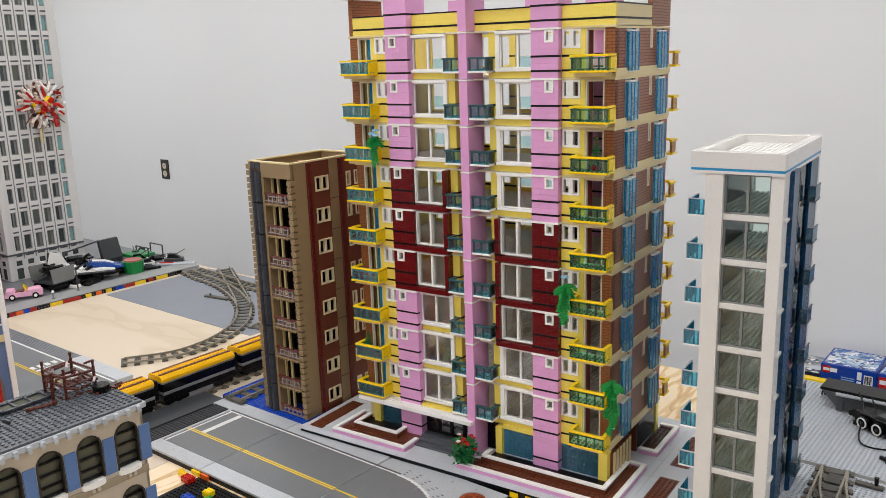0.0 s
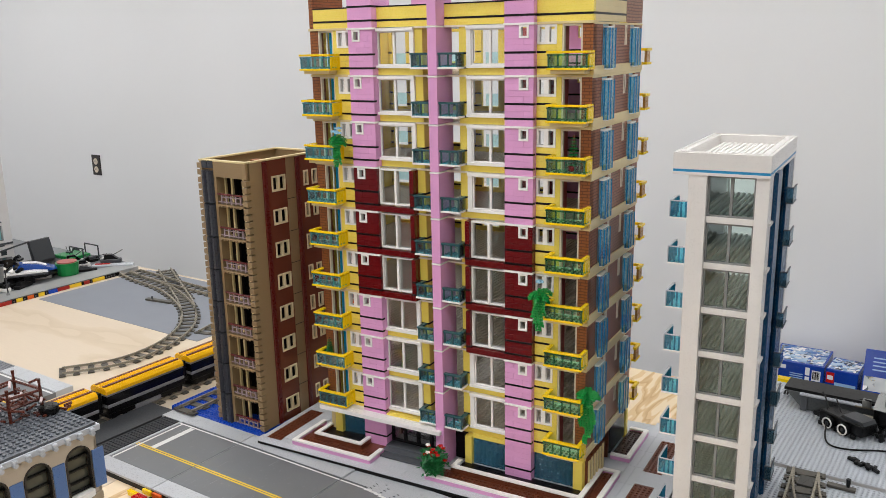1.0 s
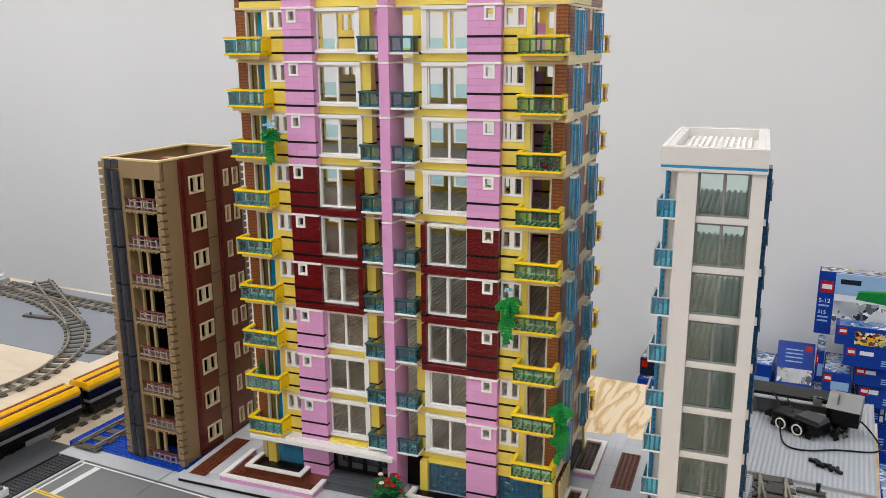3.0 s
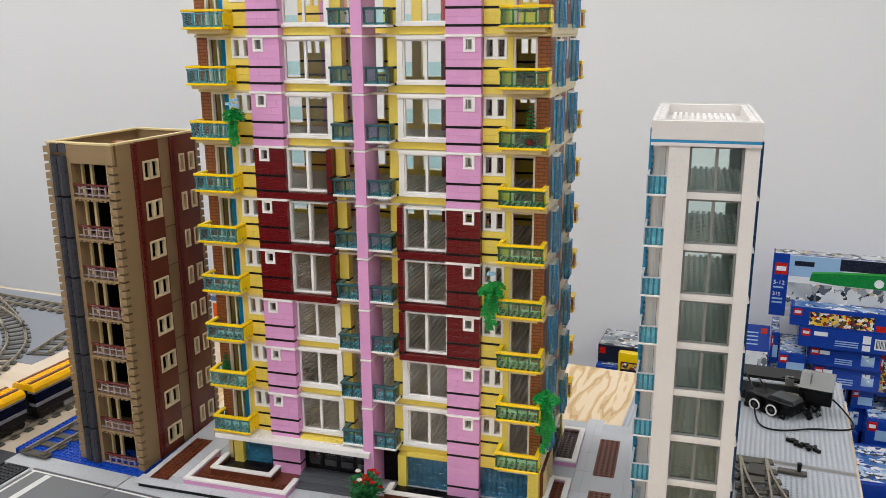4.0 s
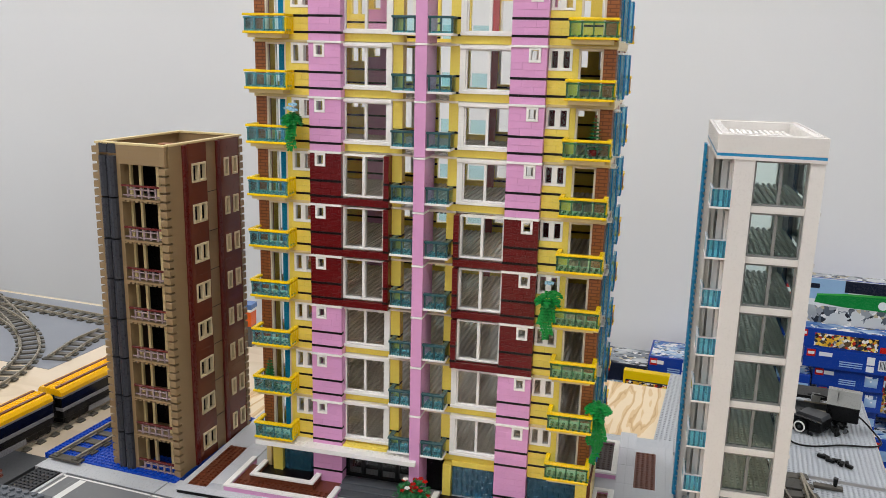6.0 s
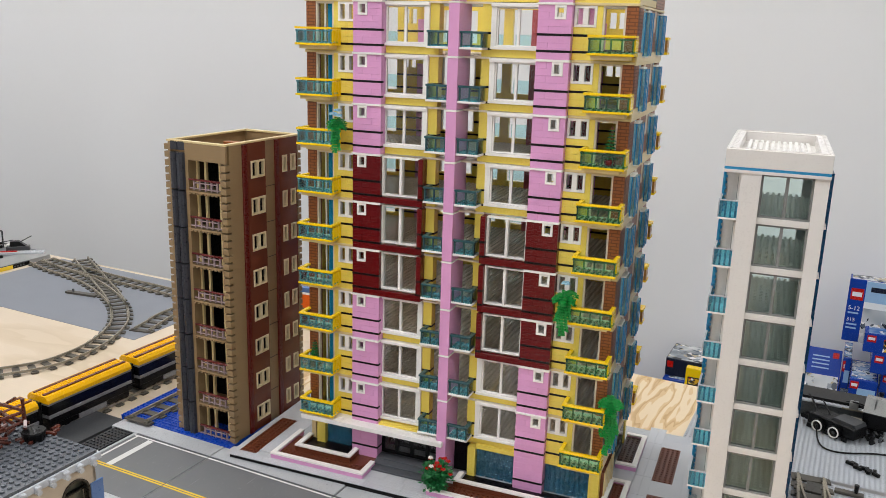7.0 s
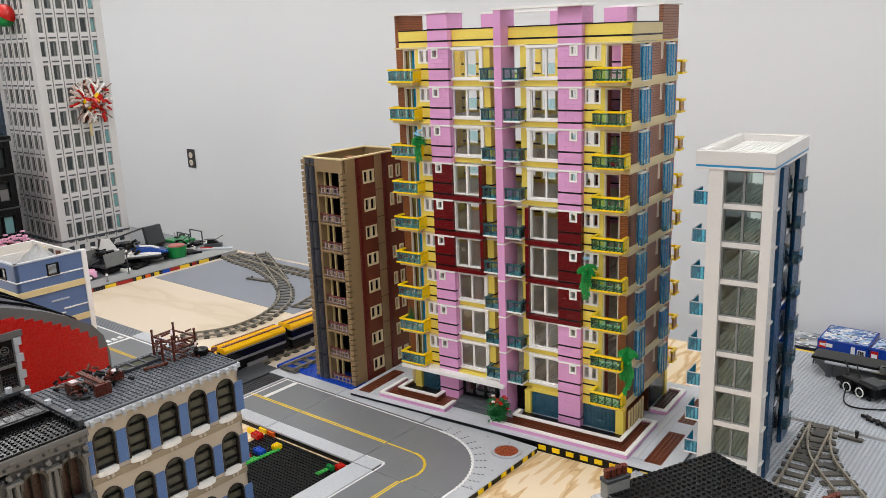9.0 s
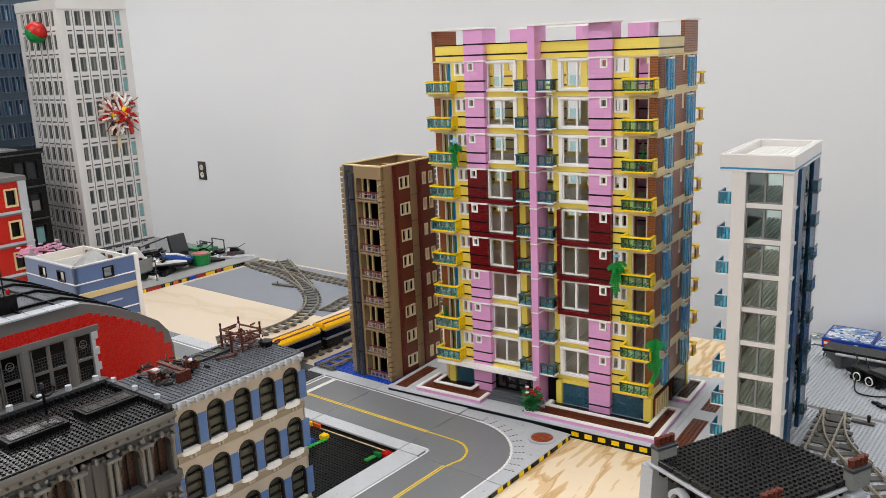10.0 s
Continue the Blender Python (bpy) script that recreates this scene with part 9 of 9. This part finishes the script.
WHITEPRINT = plastic("white_print", rgb(230, 234, 238), 0.3)


def words(parent, text, size, x, y, z, mat):
    """Raised print on a box front."""
    c = bpy.data.curves.new("print", "FONT")
    c.body, c.size, c.extrude = text, size, 0.0002
    tmp = bpy.data.objects.new("tmp", c)
    me = bpy.data.meshes.new_from_object(tmp)
    bpy.data.objects.remove(tmp)
    me.materials.clear()
    part("print", me, mat, parent, "", pose(x, y, z, 90, 0, 0))


def plain_box(x0, x1, z0, z1, y, d, rz, label, kind=0):
    """A blue card box seen end-on: badge, bars of print, white patches."""
    w, h = x1 - x0, z1 - z0 - 0.001
    b = thing("toy_set_box", ROAD @ pose((x0 + x1) / 2, y, z0, 0, 0, rz), label, "box", "pile of toy set boxes")
    part("carton", Shape().bev(-w / 2, w / 2, 0, d, 0, h, 0.0012), BOXBLUE, b)
    part("badge", Shape().box(-w * 0.47, -w * 0.47 + min(0.024, w * 0.3), -0.0006, 0, h * 0.55, h * 0.9), RED, b, "red square badge")
    part("badge_print", Shape().box(-w * 0.47 + 0.003, -w * 0.47 + min(0.021, w * 0.26), -0.0009, 0, h * 0.66, h * 0.8), WHITEPRINT, b)
    if kind in (1, 2):
        part("print_bar", Shape().box(-w * 0.34, -w * 0.2, -0.0006, 0, h * 0.62, h * 0.82), WHITEPRINT, b, "white bar of print")
        for i in range(3):
            part("print_bar", Shape().box(w * -0.12, w * 0.12, -0.0006, 0, h * (0.2 + 0.11 * i), h * (0.25 + 0.11 * i)), PALEPRINT, b, "pale line of print")
    if kind == 1:
        part("white_patch", Shape().box(w * 0.16, w * 0.24, -0.0006, 0, h * 0.45, h * 0.85), WHITEPRINT, b)
        part("white_patch", Shape().box(w * 0.16, w * 0.24, -0.0006, 0, h * 0.1, h * 0.38), WHITEPRINT, b)
        part("white_patch", Shape().box(w * 0.28, w * 0.44, -0.0006, 0, h * 0.22, h * 0.75), WHITEPRINT, b)
        for i in range(9):
            part("print_bar", Shape().box(w * (0.295 + 0.0145 * i), w * (0.295 + 0.0145 * i) + (0.0014 if i % 3 else 0.0022), -0.0009, 0, h * 0.3, h * 0.7), BLACK, b)
    if kind == 2:
        part("picture", Shape().box(w * 0.24, w * 0.42, -0.0006, 0, h * 0.25, h * 0.8), PRINTS[1], b, "printed picture panel")
    if kind == 3:
        part("picture", Shape().box(-w * 0.3, w * 0.36, -0.0006, 0, h * 0.1, h * 0.78), PRINTS[3], b, "printed picture panel")
        part("badge", Shape().box(w * 0.38, w * 0.48, -0.0006, 0, h * 0.1, h * 0.4), RED, b)
    if kind == 4:
        part("picture", Shape().box(-w * 0.2, w * 0.45, -0.0006, 0, h * 0.2, h * 0.6), PALEPRINT, b)
    part("lid_picture", Shape().box(-w * 0.46, w * 0.46, d * 0.06, d * 0.94, h, h + 0.0006), PRINTS[kind % 3], b, "printed picture on the lid")
    return b


PILE = "blue toy set box lying in a tall pile by the wall"
for x0, x1, z0, z1, y, d, rz, kind in (
        (1.012, 1.274, -0.1595, -0.1, 1.615, 0.07, 0, 3), (1.04, 1.302, -0.2225, -0.1595, 1.615, 0.2, 0, 1), (1.073, 1.267, -0.283, -0.2225, 1.63, 0.2, -1, 2), (1.09, 1.272, -0.352, -0.283, 1.64, 0.2, 1, 2),
        (1.08, 1.2, -0.42, -0.352, 1.69, 0.2, 0, 1), (1.06, 1.25, -0.5, -0.42, 1.68, 0.2, 2, 2), (1.04, 1.24, -0.63, -0.5, 1.67, 0.22, -2, 4), (1.04, 1.24, -0.76, -0.63, 1.67, 0.22, 0, 4)):
    plain_box(x0, x1, z0, z1, y, d, rz, PILE, kind)
for x0, x1, z0, z1, y, d, rz, kind in (
        (1.276, 1.306, -0.385, -0.235, 1.7, 0.18, 0, 3), (1.208, 1.268, -0.42, -0.354, 1.67, 0.16, 0, 4), (1.25, 1.33, -0.5, -0.417, 1.6, 0.2, 0, 4), (1.296, 1.42, -0.235, -0.18, 1.7, 0.2, -3, 1), (1.308, 1.42, -0.328, -0.235, 1.69, 0.2, 4, 2),
        (1.314, 1.43, -0.417, -0.328, 1.68, 0.2, 0, 4), (1.33, 1.46, -0.52, -0.417, 1.66, 0.2, 3, 1), (1.25, 1.45, -0.64, -0.52, 1.64, 0.2, 0, 4), (1.25, 1.45, -0.76, -0.64, 1.64, 0.2, 2, 2),
        (0.967, 0.99, -0.32, -0.218, 1.7, 0.16, 0, 4), (0.992, 1.068, -0.3195, -0.252, 1.62, 0.18, 0, 4), (0.967, 1.06, -0.42, -0.32, 1.62, 0.22, 0, 2), (0.967, 1.03, -0.6, -0.42, 1.66, 0.22, 0, 4), (0.967, 1.03, -0.76, -0.6, 1.66, 0.22, 0, 4)):
    plain_box(x0, x1, z0, z1, y, d, rz, "blue toy set box standing beside the tall pile", kind)
for x0, x1, z0, z1, y, d, rz, kind in ((1.16, 1.4, -0.6, -0.46, 1.28, 0.24, 4, 4), (1.15, 1.42, -0.76, -0.6, 1.26, 0.26, 0, 2), (1.2, 1.44, -0.76, -0.52, 0.95, 0.24, -6, 1), (1.46, 1.62, -0.76, -0.4, 1.3, 0.24, 3, 4)):
    plain_box(x0, x1, z0, z1, y, d, rz, "blue toy set box standing on the floor beside the table", kind)
# the big box with the green vehicle, standing behind the uppermost
gb = thing("toy_set_box", ROAD @ pose(1.117, 1.69, -0.159, 0, 0, 0), "white toy set box with green vehicle print on the pile", "box", "pile of toy set boxes")
part("carton", Shape().bev(-0.165, 0.165, 0, 0.06, 0, 0.197, 0.0012), BOXBLUE, gb)
part("picture", Shape().box(-0.119, 0.163, -0.0006, 0, 0.001, 0.196), WHITEPRINT, gb, "pale printed front")
part("sky_print", Shape().box(-0.119, 0.03, -0.0008, 0, 0.13, 0.194), PALEPRINT, gb)
part("dark_print", Shape().box(0.02, 0.163, -0.0009, 0, 0.158, 0.194), BOXDARK, gb)
part("ground_print", Shape().box(-0.119, 0.163, -0.0009, 0, 0.001, 0.11), PRINTS[2], gb)
part("vehicle_print", Shape().prism([(-0.06, 0.12), (0.02, 0.112), (0.155, 0.11), (0.155, 0.154), (0.02, 0.148), (-0.055, 0.142)], "y", -0.0014, 0), GREENPRINT, gb, "green printed vehicle", clean=True)
part("vehicle_band", Shape().prism([(-0.055, 0.142), (0.02, 0.148), (0.155, 0.154), (0.155, 0.16), (0.02, 0.154), (-0.055, 0.147)], "y", -0.0014, 0), LIME, gb, clean=True)
part("vehicle_mark", Shape().rod((0.128, -0.0018, 0.128), (0.128, 0, 0.128), 0.013, n=16), WHITEPRINT, gb)
part("badge", Shape().box(-0.158, -0.123, -0.0008, 0, 0.132, 0.168), RED, gb, "red square badge")
part("badge_print", Shape().box(-0.154, -0.127, -0.0011, 0, 0.143, 0.157), WHITEPRINT, gb)
words(gb, "5-12", 0.018, -0.16, -0.0008, 0.1, WHITEPRINT)
words(gb, "315", 0.016, -0.16, -0.0008, 0.064, WHITEPRINT)
for z in (0.088, 0.052, 0.04):
    part("print_bar", Shape().box(-0.159, -0.13, -0.0008, 0, z, z + 0.005), PALEPRINT, gb, "pale line of print")
part("print_bar", Shape().box(-0.105, -0.05, -0.0012, 0, 0.163, 0.178), BOXDARK, gb, "dark bar of print")
part("lid_picture", Shape().box(-0.16, 0.16, 0.003, 0.057, 0.197, 0.1976), PRINTS[2], gb)
# the low group seen between the towers
LOW = "blue toy set box with printed lid beside the wall"
plain_box(0.432, 0.858, -0.76, -0.57, 1.66, 0.24, 0, LOW, 4)
plain_box(0.432, 0.858, -0.57, -0.387, 1.66, 0.24, 0, LOW, 4)
plain_box(0.582, 0.745, -0.387, -0.354, 1.70, 0.17, 0, LOW, 1)
lb = plain_box(0.58, 0.745, -0.354, -0.287, 1.70, 0.17, 1, LOW, 1)
plain_box(0.75, 0.845, -0.387, -0.285, 1.69, 0.12, -3, LOW, 4)
lean = thing("toy_set_box", ROAD @ pose(0.912, 1.67, -0.335, -28, 0, 3), "blue toy set box leaning against the wall with its back outwards", "box", "pile of toy set boxes")
part("carton", Shape().bev(-0.054, 0.054, 0, 0.035, 0, 0.14, 0.0012), BOXBLUE, lean)
part("picture", Shape().box(-0.05, 0.05, -0.0006, 0, 0.01, 0.055), PRINTS[2], lean, "printed picture panel")
for z in (0.075, 0.088, 0.1, 0.112):
    part("print_bar", Shape().box(-0.03, 0.02, -0.0006, 0, z, z + 0.004), PALEPRINT, lean, "pale line of print")
part("badge", Shape().box(0.028, 0.046, -0.0006, 0, 0.112, 0.13), RED, lean, "red square badge")
plain_box(0.862, 0.965, -0.76, -0.336, 1.66, 0.2, 0, LOW, 4)
db = thing("toy_set_box", ROAD @ pose(0.505, 1.69, -0.387), "dark toy set box with pale printed lid", "box", "pile of toy set boxes")
part("carton", Shape().bev(-0.073, 0.073, 0, 0.16, 0, 0.062, 0.0012), BOXDARK, db)
part("lid_picture", Shape().box(-0.07, 0.07, 0.004, 0.156, 0.062, 0.0626), PRINTS[2], db, "pale printed lid")
part("badge", Shape().box(-0.068, -0.048, -0.0006, 0, 0.03, 0.052), RED, db, "red square badge")
yb = thing("toy_set_box", ROAD @ pose(0.588, 1.63, -0.39), "yellow toy set box with dark printed band", "box", "pile of toy set boxes")
part("carton", Shape().bev(-0.078, 0.078, 0, 0.028, -0.19, 0.066, 0.0012), BRIGHT, yb)
part("print_bar", Shape().box(-0.07, 0.074, -0.0006, 0, -0.1, 0.036), BOXDARK, yb, "dark bar of print")
part("picture", Shape().box(-0.066, 0.07, -0.0009, 0, 0.012, 0.032), PRINTS[3], yb, "printed picture panel")
st = thing("low_stand", ROAD @ pose(0.588, 1.63, FLOOR_Z), "plain dark stand under a yellow box", "stand")
part("body", Shape().bev(-0.078, 0.078, 0, 0.028, 0, 0.18, 0.001), BOXDARK, st)

oc = thing("parts_crate", ROAD @ pose(-0.262, 0.6, WOOD_Z, 0, 0, 8), "blue, white and orange toy-brick stack behind the tower", "brick stack")
part("foot", Shape().bev(-0.024, 0.024, 0, 0.03, 0, 0.05, 0.001), DGREY, oc, "dark grey bricks")
part("slab", Shape().bev(-0.026, 0.026, -0.002, 0.032, 0.086, 0.092, 0.0008), WHITE, oc, "white plate")
part("middle", Shape().bev(-0.024, 0.024, 0, 0.03, 0.05, 0.086, 0.001), ORANGE, oc, "orange bricks")
part("top", Shape().bev(-0.026, 0.026, -0.002, 0.032, 0.092, 0.104, 0.0008), MBLUE, oc, "medium blue plate")

# wall socket
so = thing("wall_socket", ROAD @ pose(-3.37, WALL_Y, 0.0145), "dark brown double wall socket plate with pale outlets", "socket")
part("plate", Shape().bev(-0.04, 0.04, -0.006, -0.0005, 0, 0.121, 0.002), plastic("socket_brown", rgb(48, 43, 40), 0.35), so)
for z in (0.034, 0.082):
    o = part("outlet", Shape().rod((0, -0.009, z), (0, -0.0055, z), 0.019, n=16), CREAM, so, "pale round outlet")
    part("slot", Shape().box(-0.007, -0.005, -0.0095, -0.009, z - 0.002, z + 0.006).box(0.005, 0.007, -0.0095, -0.009, z - 0.002, z + 0.006), BLACK, o)
